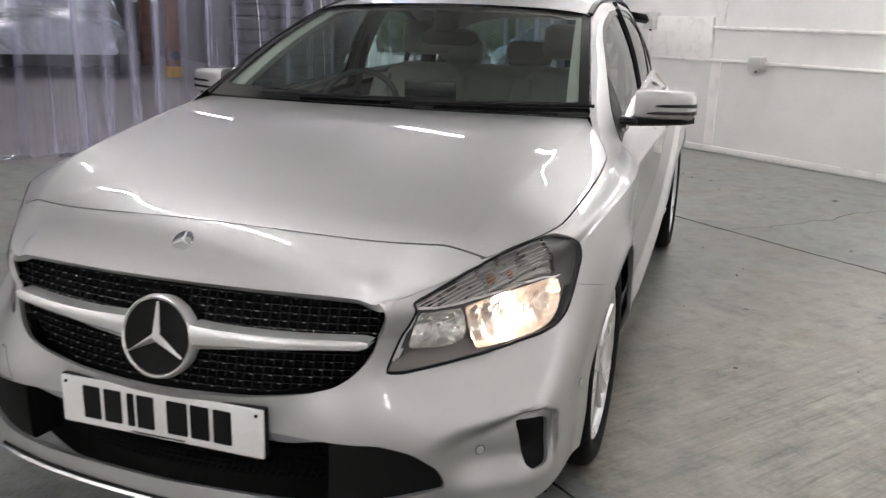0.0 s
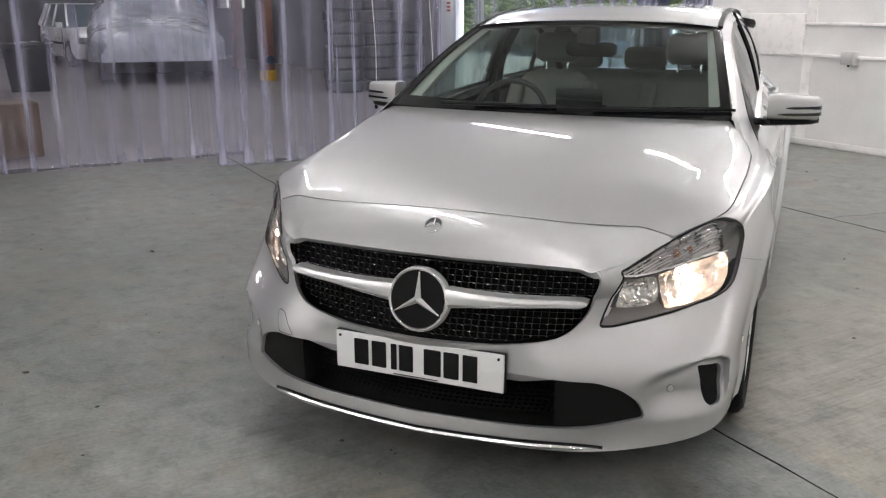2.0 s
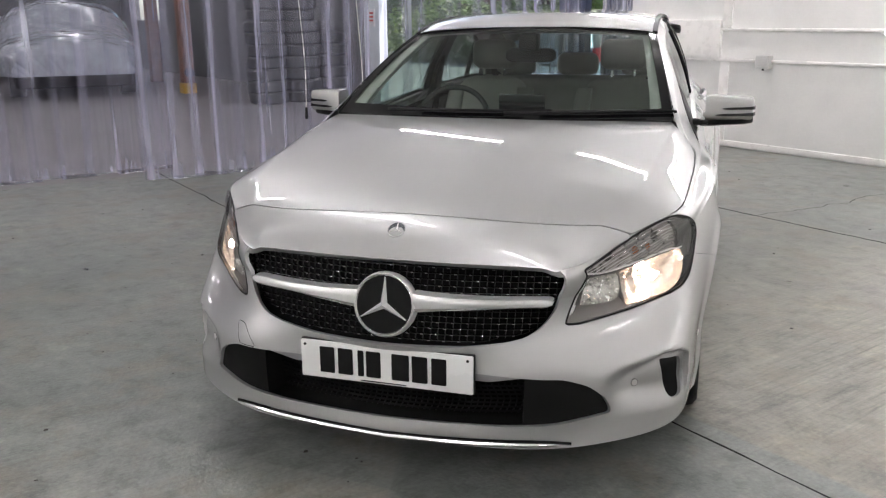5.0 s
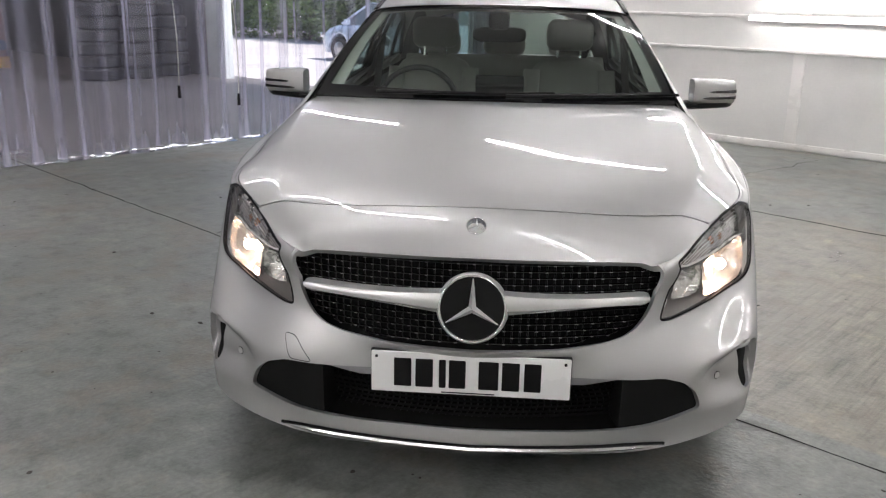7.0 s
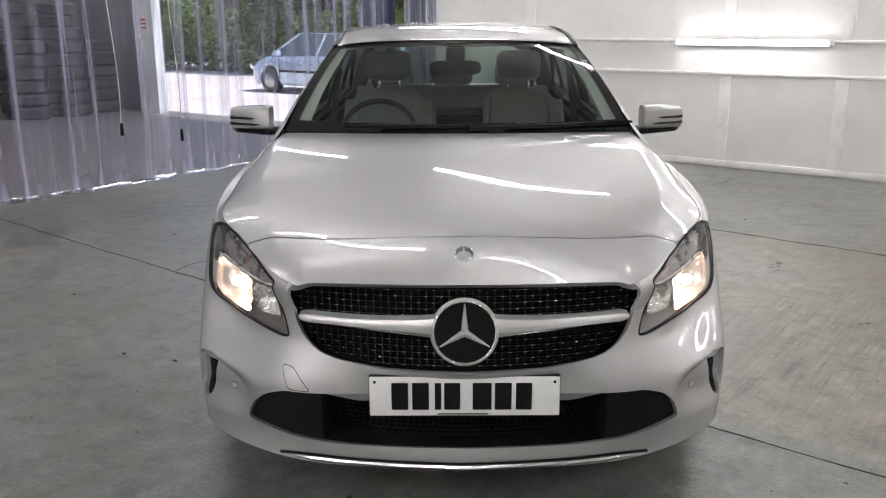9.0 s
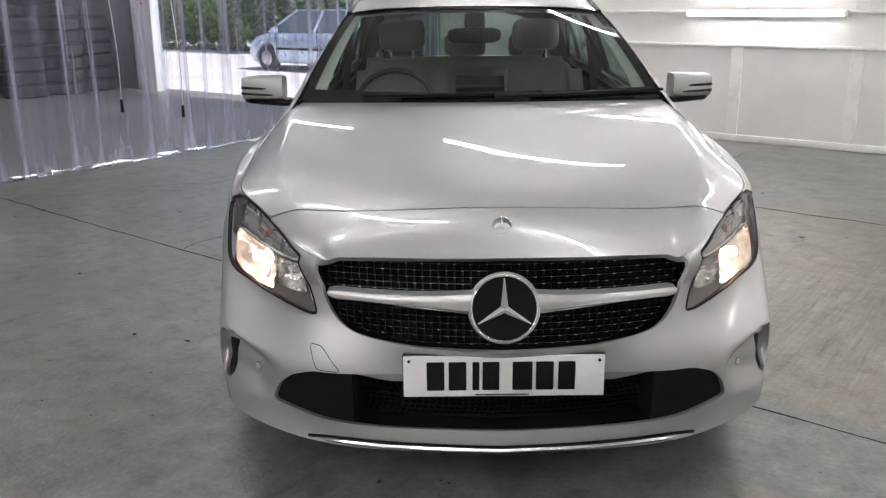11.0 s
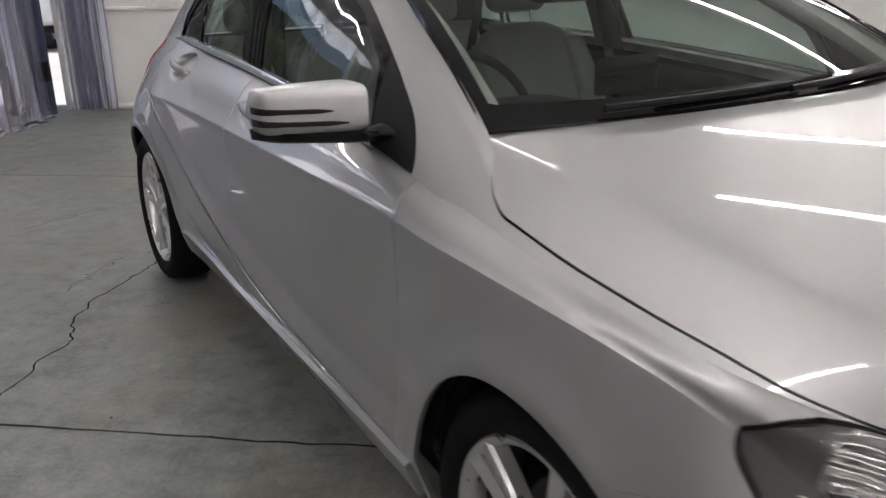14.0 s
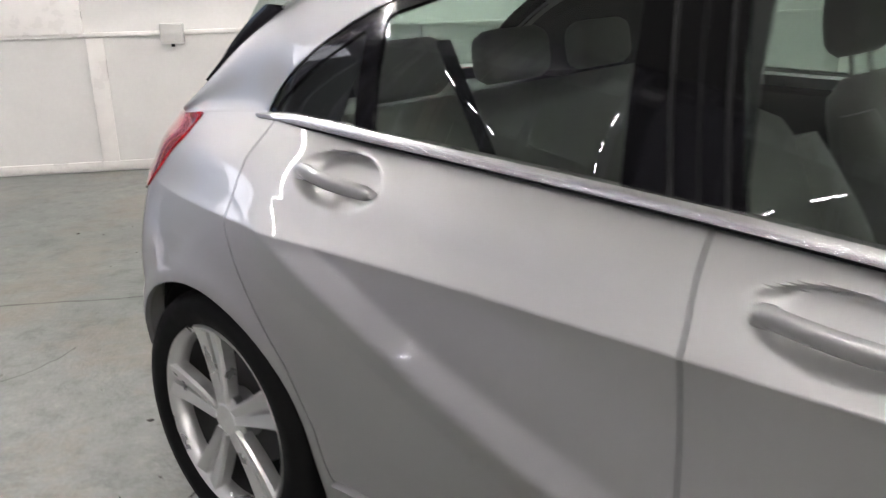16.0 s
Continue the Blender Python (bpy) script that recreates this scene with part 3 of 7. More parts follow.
def flank_skin():
    """Grid of points of half of the lower body: rows from the bottom up, columns from nose to tail."""
    steps = np.concatenate([np.linspace(0, 5, 190)[:-1], np.linspace(5, 7, 80)[:-1], np.linspace(7, 9, 170)[:-1], np.linspace(9, 11, 110)[:-1], np.linspace(11, 13, 50)])
    lines = np.array([along(k)(steps) for k in (BOTTOM, SPLITTER, BUMPER, BROW, SHOULDER, TOP)])
    rows = []
    lower = lines[:5]
    s_low = [spline(range(5), lower[:, i]) for i in range(len(steps))]
    for q in np.concatenate([np.linspace(0, 3.95, 70), [3.985, 4]]):
        rows.append([s(q) for s in s_low])
    top, crest = lines[5], lines[4]
    for q in np.concatenate([[0.02, 0.05], np.linspace(0.08, 1, 34)]):
        p = crest + (top - crest) * q
        out = np.sin(q * math.pi) ** 2 * 0.010
        p = p + np.stack([out * 0.8 + 0 * p[:, 0], -out * np.clip(1 - steps / 5, 0, 1), out * 0.5 + 0 * p[:, 0]], 1)
        # beside the grille's mouth the wall rolls over into the bonnet
        turn = top + 0.026 * np.array([0.7, -0.7, -1.0])
        roll = (1 - q)**2 * crest + 2 * q * (1 - q) * turn + q * q * top
        w = (soft((steps - 1.7) / 0.3) * soft((3.0 - steps) / 0.6))[:, None]
        rows.append(list(p + (roll - p) * w))
    g = np.array(rows)
    x, y, z = g[..., 0], g[..., 1], g[..., 2]
    flank = soft((y - 1.15) / 0.35) * soft((3.55 - y) / 0.35)
    # the falling line of the doors, and the hollow between it and the shoulder
    zl = FALLING(y)
    x = x + flank * (0.024 * tent(z - zl, 0.30, 0.20) + 0.016 * tent(z - zl, 0.07, 0.060) - 0.022)
    x = x + flank * 0.003 * tent(z - 0.815, 0.02, 0.04)
    # wheel arches swell outwards
    for hub in (FRONT_HUB, REAR_HUB):
        r = np.hypot(y - hub, z - HUB_Z)
        x = x + 0.010 * np.exp(-((r - 0.362) / 0.035)**2) * (z < 0.74) * (np.abs(x) > 0.7)
    # the hollow round the side vents, under the brow
    e = x + y
    brow = np.interp(e, (0.60, 0.78, 1.02, 1.10, 1.16), (0.392, 0.412, 0.432, 0.428, 0.41))
    deep = soft((brow - z) / np.interp(e, (0.7, 1.0), (0.060, 0.026))) * soft((z - np.interp(e, (0.7, 1.1), (0.262, 0.250))) / 0.085) * soft((e - 0.66) / 0.20) * soft((1.178 - e) / 0.030) * (y < 0.5)
    y = y + 0.036 * deep
    x = x - 0.014 * deep
    return np.stack([x, y, z], -1)


NOSE_Z = curve((0.03, 0.694), (0.05, 0.717), (0.109, 0.7718), (0.175, 0.8084), (0.25, 0.830), (0.35, 0.8514), (0.55, 0.8866), (0.9, 0.9372), (1.22, 0.9709), (1.5, 0.998))
CROWN = curve((0.05, 0.238), (0.15, 0.238), (0.3, 0.091), (0.5, 0.047), (0.8, 0.015), (1.2, 0.008))
ROLL = curve((0.1, 0.172), (0.3, 0.109), (0.5, -0.020), (0.8, 0.03), (1.2, 0.008))
RIDGE_X = curve((0.05, 0.455), (0.11, 0.480), (0.163, 0.505), (0.2, 0.525), (0.275, 0.557), (0.333, 0.587), (0.42, 0.619), (0.6, 0.650), (0.713, 0.670), (0.816, 0.675), (0.943, 0.685), (1.1, 0.700), (1.5, 0.700))
_top = along(TOP)(np.linspace(2, 7, 300))
EDGE_X = lambda y: np.interp(y, _top[:, 1], _top[:, 0])
EDGE_Z = lambda y: np.interp(y, _top[:, 1], _top[:, 2])
NOSE_FRONT = lambda x: 0.04 + 0.278 * x * x
NOSE_LIP = curve((0, 0.704), (0.28, 0.701), (0.40, 0.697), (0.478, 0.690), (0.6, 0.66))


def bonnet_height(x, y):
    """The bonnet, drawn down to the straight lip over the grille."""
    ax = np.abs(x)
    f = NOSE_FRONT(ax)
    near = soft(1 - (y - f) / 0.09) * soft((EDGE_X(y) + 0.002 - ax) / 0.05)
    return bonnet_raw(x, y) + near * (NOSE_LIP(ax) - bonnet_raw(np.minimum(ax, 0.475), NOSE_FRONT(np.minimum(ax, 0.475))))


def bonnet_raw(x, y):
    """A nearly flat middle up to a ridge on either side, then a band that falls to the wing."""
    ax = np.abs(x)
    ex = EDGE_X(y)
    ridge = np.minimum(RIDGE_X(y), ex - 0.02)
    flat = lambda v: NOSE_Z(y - (0.129 + 0.015 * soft((0.5 - y) / 0.45)) * v**2) - CROWN(y) * v**2 - ROLL(y) * v**4
    past = lambda v: 0.5 * (v - ridge + np.sqrt((v - ridge)**2 + 0.008**2))
    t = np.clip(past(ax) / past(ex), 0, 1.6)
    first = np.interp(y, (0.7, 1.15), (0.72, 0.45))
    return flat(ax) - (flat(ex) - EDGE_Z(y)) * (first * t + (1 - first) * t**2)


def bonnet_skin():
    ys = np.concatenate([np.linspace(0.03, 0.3, 60)[:-1], np.linspace(0.3, 1.46, 90)])
    xs = np.linspace(0, 0.86, 110)
    x, y = np.meshgrid(xs, ys)
    return np.stack([x, y, bonnet_height(x, y)], -1)


RAIL_Z = curve((1.18, 0.925), (1.28, 0.985), (1.6, 1.135), (2.0, 1.292), (2.3, 1.345), (2.7, 1.364), (3.1, 1.350), (3.45, 1.295), (3.7, 1.20), (3.86, 1.10), (3.98, 0.985))
RAIL_X = curve((1.18, 0.752), (1.28, 0.718), (1.6, 0.655), (2.0, 0.580), (2.4, 0.566), (3.0, 0.562), (3.5, 0.552), (3.86, 0.57), (3.98, 0.615))
BELT_X = curve((1.18, 0.820), (1.38, 0.794), (2.45, 0.734), (3.2, 0.698), (3.6, 0.676), (3.86, 0.661), (3.98, 0.645))
BELT_Z = curve((1.18, 0.850), (1.38, 0.886), (2.45, 0.970), (3.2, 0.992), (3.6, 1.0), (3.86, 0.980), (3.98, 0.958))
ROOF_Z = curve((1.95, 1.318), (2.1, 1.345), (2.4, 1.385), (2.8, 1.402), (3.2, 1.386), (3.5, 1.35), (3.75, 1.29))


def cabin_side_skin():
    rows = []
    for h in np.linspace(-0.05, 1, 63):
        y = np.concatenate([np.linspace(1.18, 2.3, 120)[:-1], np.linspace(2.3, 3.98, 120)])
        bx, bz, rx, rz = BELT_X(y), BELT_Z(y), RAIL_X(y), RAIL_Z(y)
        up = h
        bow = 0.020 * math.sin(math.pi * max(h, 0)) * soft((y - 1.3) / 0.6)
        roll = 0.014 * soft((h - 0.86) / 0.14)
        blend = 0.127 * h * (1 - h)**3 * soft((y - 3.5) / 0.15) * (h > 0)
        rows.append(np.stack([bx + (rx - bx) * up + bow - roll - blend, y, bz + (rz - bz) * up], -1))
    return np.array(rows)


def roof_skin():
    rows = []
    for f in np.linspace(0, 1, 40):
        y = np.linspace(1.98, 3.72, 100)
        rx, rz = RAIL_X(y) - 0.012, RAIL_Z(y)
        front = 0.045 * (1 - f * f)
        yy = y - front * soft((2.6 - y) / 0.6)
        zc = ROOF_Z(yy)
        rows.append(np.stack([rx * f, yy, zc + (rz - zc) * (0.35 * f**2 + 0.65 * f**5)], -1))
    return np.array(rows)


def screen_point(a, b):
    """The windscreen: a from the middle to the edge, b from the scuttle to the roof."""
    base = np.array([0.700 * a, 1.215 + 0.075 * a**2.2, 0.968 + 0.006 * a])
    head = np.array([0.562 * a, 1.945 + 0.055 * a**2, 1.318 - 0.026 * a**2])
    p = base + (head - base) * b
    p[2] += 0.022 * math.sin(math.pi * b)
    p[1] -= 0.012 * math.sin(math.pi * b)
    return p


def screen_skin(n=36, k=30):
    return np.array([[screen_point(a, b) for a in np.linspace(0, 1, n)] for b in np.linspace(0, 1, k)])


def loop_round(points, r=0.02, n=5):
    """A closed outline of straight sides with round corners of radius r."""
    out = []
    pts = [np.array(p, float) for p in points]
    for i, p in enumerate(pts):
        a, b = pts[i - 1] - p, pts[(i + 1) % len(pts)] - p
        la, lb = np.linalg.norm(a), np.linalg.norm(b)
        k = min(r, la * 0.45, lb * 0.45)
        s, e = p + a / la * k, p + b / lb * k
        for t in np.linspace(0, 1, n):
            out.append((1 - t)**2 * s + 2 * t * (1 - t) * p + t * t * e)
    return np.array(out)


def inside(loop, q):
    """Signed distance of the points q to a closed outline, negative within."""
    a, b = loop, np.roll(loop, -1, 0)
    best = np.full(len(q), 1e9)
    odd = np.zeros(len(q), bool)
    for p, r in zip(a, b):
        d = r - p
        if d @ d < 1e-14:
            continue
        t = np.clip(((q - p) @ d) / (d @ d), 0, 1)
        best = np.minimum(best, np.hypot(*(q - p - t[:, None] * d).T))
        with np.errstate(all="ignore"):
            hit = ((p[1] > q[:, 1]) != (r[1] > q[:, 1])) & (q[:, 0] < (r[0] - p[0]) * (q[:, 1] - p[1]) / (r[1] - p[1]) + p[0])
        odd ^= hit
    return np.where(odd, -best, best)


class Skin:
    """A piece of skin: points, triangles and the points' outward normals."""

    def __init__(self, points, faces, normals):
        self.p, self.f, self.n = points, faces, normals

    @staticmethod
    def of(g, flip=False):
        h, w = g.shape[:2]
        du, dv = np.gradient(g, axis=1), np.gradient(g, axis=0)
        n = np.cross(du, dv)
        n /= np.linalg.norm(n, axis=-1, keepdims=True) + 1e-12
        if flip:
            n = -n
        i = np.arange(h * w).reshape(h, w)
        a, b, c, d = i[:-1, :-1].ravel(), i[:-1, 1:].ravel(), i[1:, 1:].ravel(), i[1:, :-1].ravel()
        f = np.concatenate([np.stack([a, b, c], 1), np.stack([a, c, d], 1)])
        return Skin(g.reshape(-1, 3), f[:, ::-1] if flip else f, n.reshape(-1, 3))

    def chart(self, kind):
        x, y, z = self.p.T
        return {"nose": np.stack([x + y, z], 1), "side": np.stack([y, z], 1), "top": np.stack([x, y], 1), "front": np.stack([x, z], 1)}[kind]

    def keep(self, d):
        """The part where d < 0, cut cleanly along d = 0."""
        p, n, tri = list(self.p), list(self.n), []
        neg = d < 0
        count = neg[self.f].sum(1)
        tri = [tuple(t) for t in self.f[count == 3]]
        cut = {}

        def edge(i, j):
            key = (min(i, j), max(i, j))
            if key not in cut:
                t = d[i] / (d[i] - d[j])
                cut[key] = len(p)
                p.append(self.p[i] + (self.p[j] - self.p[i]) * t)
                n.append(self.n[i] + (self.n[j] - self.n[i]) * t)
            return cut[key]
        for t in self.f[(count == 1) | (count == 2)]:
            poly = []
            for k in range(3):
                i, j = t[k], t[(k + 1) % 3]
                if neg[i]:
                    poly.append(i)
                if neg[i] != neg[j]:
                    poly.append(edge(i, j))
            for k in range(1, len(poly) - 1):
                tri.append((poly[0], poly[k], poly[k + 1]))
        if not tri:
            return Skin(np.zeros((0, 3)), np.zeros((0, 3), int), np.zeros((0, 3)))
        tri = np.array(tri)
        used, back = np.unique(tri, return_inverse=True)
        return Skin(np.array(p)[used], back.reshape(-1, 3), np.array(n)[used])

    def within(self, kind, loop, grow=0.0):
        return self.keep(inside(loop, self.chart(kind)) - grow)

    def without(self, kind, loop, grow=0.0):
        return self.keep(-(inside(loop, self.chart(kind)) - grow))

    def where(self, test):
        return self.keep(test(*self.p.T))

    def lifted(self, h):
        return Skin(self.p + self.n * h, self.f, self.n)

    def mirrored(self):
        s = np.array([-1, 1, 1])
        return Skin(self.p * s, self.f[:, ::-1], self.n * s)

    def joined(self, other):
        return Skin(np.concatenate([self.p, other.p]), np.concatenate([self.f, other.f + len(self.p)]), np.concatenate([self.n, other.n]))

    def both(self):
        return self.joined(self.mirrored())

    def mesh(self, name, material, parent, label="", flange=0.012, weld=True, crisp=32):
        """The panel as a mesh, its rims turned inwards by the flange."""
        p, f, n = self.p, self.f, self.n
        if weld and len(p):
            key = np.round(p * 20000).astype(np.int64)
            _, first, back = np.unique(key, axis=0, return_index=True, return_inverse=True)
            p, n, f = p[first], n[first], back.reshape(-1)[f]
            f = f[(f[:, 0] != f[:, 1]) & (f[:, 1] != f[:, 2]) & (f[:, 0] != f[:, 2])]
        faces = f.tolist()
        if flange:
            e = np.concatenate([f[:, [0, 1]], f[:, [1, 2]], f[:, [2, 0]]])
            es = np.sort(e, 1)
            _, idx, cnt = np.unique(es, axis=0, return_index=True, return_counts=True)
            rim = e[idx[cnt == 1]]
            vs = np.unique(rim)
            new_i = {v: len(p) + k for k, v in enumerate(vs)}
            nn = n[vs] / (np.linalg.norm(n[vs], axis=1, keepdims=True) + 1e-12)
            p = np.concatenate([p, p[vs] - nn * flange])
            faces += [[b, a, new_i[a], new_i[b]] for a, b in rim.tolist()]
        me = bpy.data.meshes.new(name)
        me.from_pydata(p.tolist(), [], faces)
        me.polygons.foreach_set("use_smooth", [True] * len(me.polygons))
        me.update()
        b = bmesh.new()
        b.from_mesh(me)
        for ed in b.edges:
            if len(ed.link_faces) == 2 and ed.calc_face_angle(0) > radians(crisp):
                ed.smooth = False
        b.to_mesh(me)
        b.free()
        me.materials.append(material)
        ob = new(name, me)
        ob.parent = parent
        if label:
            ob["label"] = label
        return ob


def silver_paint():
    """Silver metallic paint under clear lacquer, with a fine flake and a little dust."""
    m, nt, p = nodes_of("silver_paint")
    flake, dust = noise_of(nt, 2200, 2), noise_of(nt, 2.2, 5)
    c = ramp(nt, flake, [(0.3, (0.46, 0.46, 0.46)), (0.7, (0.58, 0.58, 0.58))])
    link(nt, c, p.inputs["Base Color"])
    link(nt, ramp(nt, dust, [(0.3, (0.50,) * 3), (0.7, (0.54,) * 3)]), p.inputs["Roughness"])
    p.inputs["Metallic"].default_value = 1.0
    p.inputs["Coat Weight"].default_value, p.inputs["Coat Roughness"].default_value = 1.0, 0.02
    bump_of(nt, p, noise_of(nt, 1.3, 2), 0.02, 0.004)
    return m


PAINT = silver_paint()
CHROME = surface("chrome", (0.78, 0.78, 0.78), 0.06, 1.0, vary=0.02, bump=0, spread=0.03)
SATIN_SILVER = surface("satin_silver", (0.66, 0.66, 0.65), 0.28, 0.6, vary=0.03, bump=0, spread=0.06)
GLASS = sheer("tinted_glass", (0.46, 0.54, 0.50), 0.008, (0.5, 0.52, 0.5), 0.0, 1.5)
SCREEN_GLASS = sheer("windscreen_glass", (0.54, 0.63, 0.59), 0.008, (0.5, 0.52, 0.5), 0.0, 1.5)
# near-black; also stands in for the shade inside gaps and openings
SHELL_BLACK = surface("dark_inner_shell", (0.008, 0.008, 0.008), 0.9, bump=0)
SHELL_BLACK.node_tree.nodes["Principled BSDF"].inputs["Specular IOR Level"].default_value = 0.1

CAR = thing("car", "silver five-door hatchback car with its headlamps lit", "car")
flank = Skin.of(flank_skin(), True)
hood = Skin.of(bonnet_skin())
cabin = Skin.of(cabin_side_skin(), True)
roof = Skin.of(roof_skin(), True)
screen = Skin.of(screen_skin())
if (flank.n[:, 0] * (flank.p[:, 0] > 0.8)).sum() < 0:
    flank = Skin.of(flank_skin())
if cabin.n[:, 0].sum() < 0:
    cabin = Skin.of(cabin_side_skin())
if hood.n[:, 2].sum() < 0:
    hood = Skin.of(bonnet_skin(), True)
if roof.n[:, 2].sum() < 0:
    roof = Skin.of(roof_skin())
if screen.n[:, 2].sum() < 0:
    screen = Skin.of(screen_skin(), True)

# outlines in the slanted view of the nose (x + y, z)
LAMP_TOP = curve((0.684, 0.683), (0.825, 0.717), (0.966, 0.747), (1.087, 0.769), (1.146, 0.778), (1.20, 0.783), (1.25, 0.781), (1.31, 0.770), (1.37, 0.745))
LAMP = loop_round([(0.594, 0.536), (0.650, 0.616), (0.692, 0.668), (0.680, 0.684)] + [(e, float(LAMP_TOP(e))) for e in (0.825, 0.966, 1.087, 1.146, 1.20, 1.25, 1.31)] + [(1.378, 0.745), (1.380, 0.715), (1.348, 0.680), (1.312, 0.640), (1.270, 0.603), (1.215, 0.580), (1.15, 0.566), (1.03, 0.552), (0.94, 0.543), (0.80, 0.537), (0.65, 0.532)], 0.012)
LAMP_SHELF = curve((0.66, 0.670), (0.80, 0.664), (0.92, 0.668), (1.0, 0.675), (1.1, 0.680), (1.24, 0.686))
HOT_BOWL = loop_round([(0.868, 0.656), (0.888, 0.600), (0.915, 0.554), (1.02, 0.557), (1.14, 0.571), (1.205, 0.588), (1.248, 0.613), (1.272, 0.644), (1.276, 0.665), (1.262, 0.682), (1.235, 0.683), (1.1, 0.675), (1.0, 0.670)], 0.012)
COLD_BOWL = loop_round([(0.706, 0.658), (0.80, 0.656), (0.860, 0.654), (0.880, 0.598), (0.868, 0.578), (0.79, 0.572), (0.672, 0.580)], 0.013)
VENT = loop_round([(1.000, 0.401), (1.115, 0.392), (1.142, 0.378), (1.146, 0.300), (1.128, 0.275), (1.066, 0.275), (1.034, 0.292)], 0.014)
INTAKE = loop_round([(-0.05, 0.245), (0.30, 0.250), (0.52, 0.258), (0.755, 0.280), (0.725, 0.325), (0.64, 0.373), (0.54, 0.398), (0.44, 0.400), (0.30, 0.400), (-0.05, 0.400)], 0.03)
GRILLE = loop_round([(-0.05, 0.76), (0.40, 0.755), (0.573, 0.697), (0.597, 0.668), (0.587, 0.630), (0.568, 0.586), (0.532, 0.554), (0.486, 0.528), (0.436, 0.509), (0.37, 0.495), (0.297, 0.485), (0.217, 0.476), (-0.05, 0.470)], 0.016)
ARCHES = [np.array([(h + 0.347 * math.cos(a), HUB_Z + 0.347 * math.sin(a)) for a in np.linspace(0, math.tau, 72, endpoint=False)]) for h in (FRONT_HUB, REAR_HUB)]

BONNET_SIDE = curve((0.0, 0.60), (0.25, 0.602), (0.30, 0.637), (0.35, 0.674), (0.40, 0.711), (0.45, 0.744), (0.50, 0.766), (0.54, 0.776), (0.6, 0.782), (0.8, 0.790), (0.95, 0.795), (1.08, 0.793), (1.14, 0.778), (1.20, 0.742), (1.28, 0.700), (1.5, 0.66))


def shut_y(x):
    return 0.172 + 0.34 * x**2


skin = flank
for arch in ARCHES:
    skin = skin.without("side", arch)
nose = skin.where(lambda x, y, z: y - np.interp(z, (0.2, 0.598, 0.606, 0.665, 0.78), (0.86, 0.86, 0.70, 0.482, 0.44)))
bumper = nose.without("nose", LAMP, 0.003).without("nose", VENT).without("nose", INTAKE).without("nose", GRILLE)
bumper.both().mesh("front_bumper", PAINT, CAR, flange=0.012)
GAP = 0.0018
wing = skin.where(lambda x, y, z: np.interp(z, (0.2, 0.598, 0.606, 0.665, 0.78), (0.86, 0.86, 0.70, 0.482, 0.44)) + 2 * GAP - y).without("nose", LAMP, 0.003)
DOOR_A = lambda z: np.interp(z, (0.2, 0.45, 0.70, 0.80, 0.89, 1.0), (1.352, 1.352, 1.362, 1.372, 1.388, 1.41))
DOOR_B = lambda z: np.interp(z, (0.2, 0.5, 0.82, 0.97, 1.4), (2.455, 2.462, 2.488, 2.515, 2.56))
# the rear door's edge runs round the wheel arch, then up
DOOR_C = lambda z: np.interp(z, (0.2, 0.30, 0.42, 0.55, 0.68, 0.80, 0.92, 1.0), (3.225, 3.235, 3.262, 3.325, 3.43, 3.52, 3.548, 3.535))
SILL = lambda y: np.interp(y, (1.2, 1.35, 3.2, 3.3), (0.288, 0.288, 0.302, 0.31))
front_wing = wing.where(lambda x, y, z: y - DOOR_A(z) + GAP)

hood_wing = hood.where(lambda x, y, z: BONNET_SIDE(y) + GAP - x).where(lambda x, y, z: x - EDGE_X(y) - 0.0005).where(lambda x, y, z: np.maximum(shut_y(x) + GAP - y, y - 1.185))
TAIL_LAMP = loop_round([(3.84, 0.99), (3.868, 0.92), (3.92, 0.865), (3.98, 0.80), (4.04, 0.77), (4.25, 0.79), (4.25, 0.94), (4.05, 0.99)], 0.02)
# glass and frames of the cabin's side, in the side view (y, z)
OPENING = loop_round([(1.398, 0.80), (1.398, 0.893), (1.473, 0.976), (1.65, 1.082), (1.86, 1.184), (2.06, 1.262), (2.35, 1.312), (2.7, 1.325), (3.0, 1.306), (3.285, 1.228), (3.464, 1.134), (3.585, 1.020), (3.605, 0.80)], 0.09, 7)
FRONT_GLASS = loop_round([(1.63, 0.90), (1.70, 1.062), (1.88, 1.160), (2.07, 1.232), (2.34, 1.285), (2.545, 1.297), (2.452, 0.90)], 0.012)
REAR_GLASS = loop_round([(2.655, 0.90), (2.70, 1.300), (3.0, 1.280), (3.245, 1.214), (3.22, 0.90)], 0.012)
QUARTER_GLASS = loop_round([(3.275, 0.90), (3.292, 1.190), (3.44, 1.108), (3.55, 1.022), (3.56, 0.90)], 0.012)
CHROME_TOP = lambda y: BELT_Z(y) + 0.004 + 0.018 * np.clip((3.62 - y) / 0.3, 0.2, 1)

cabin_frame = cabin.without("side", OPENING)
opening = cabin.within("side", OPENING, -0.001)
glazed = opening.where(lambda x, y, z: np.where(y > 1.64, CHROME_TOP(y) - 0.012 - z, BELT_Z(y) - 0.004 - z))
black_frame = glazed.without("side", FRONT_GLASS).without("side", REAR_GLASS).without("side", QUARTER_GLASS)
FRAME_BLACK = surface("satin_black_frame", (0.004, 0.004, 0.0045), 0.06, vary=0.05, bump=0, spread=0.02)
FRAME_BLACK.node_tree.nodes["Principled BSDF"].inputs["Specular IOR Level"].default_value = 0.25
BELT_METAL = surface("bright_trim_metal", (0.80, 0.80, 0.80), 0.22, 0.95, vary=0.02, bump=0, spread=0.04)
SAIL_END = lambda z: np.interp(z, (0.88, 1.06), (1.615, 1.66))


HANDLE_AT = ((2.31, 0.876, 0.822), (3.255, 0.914, 0.783))


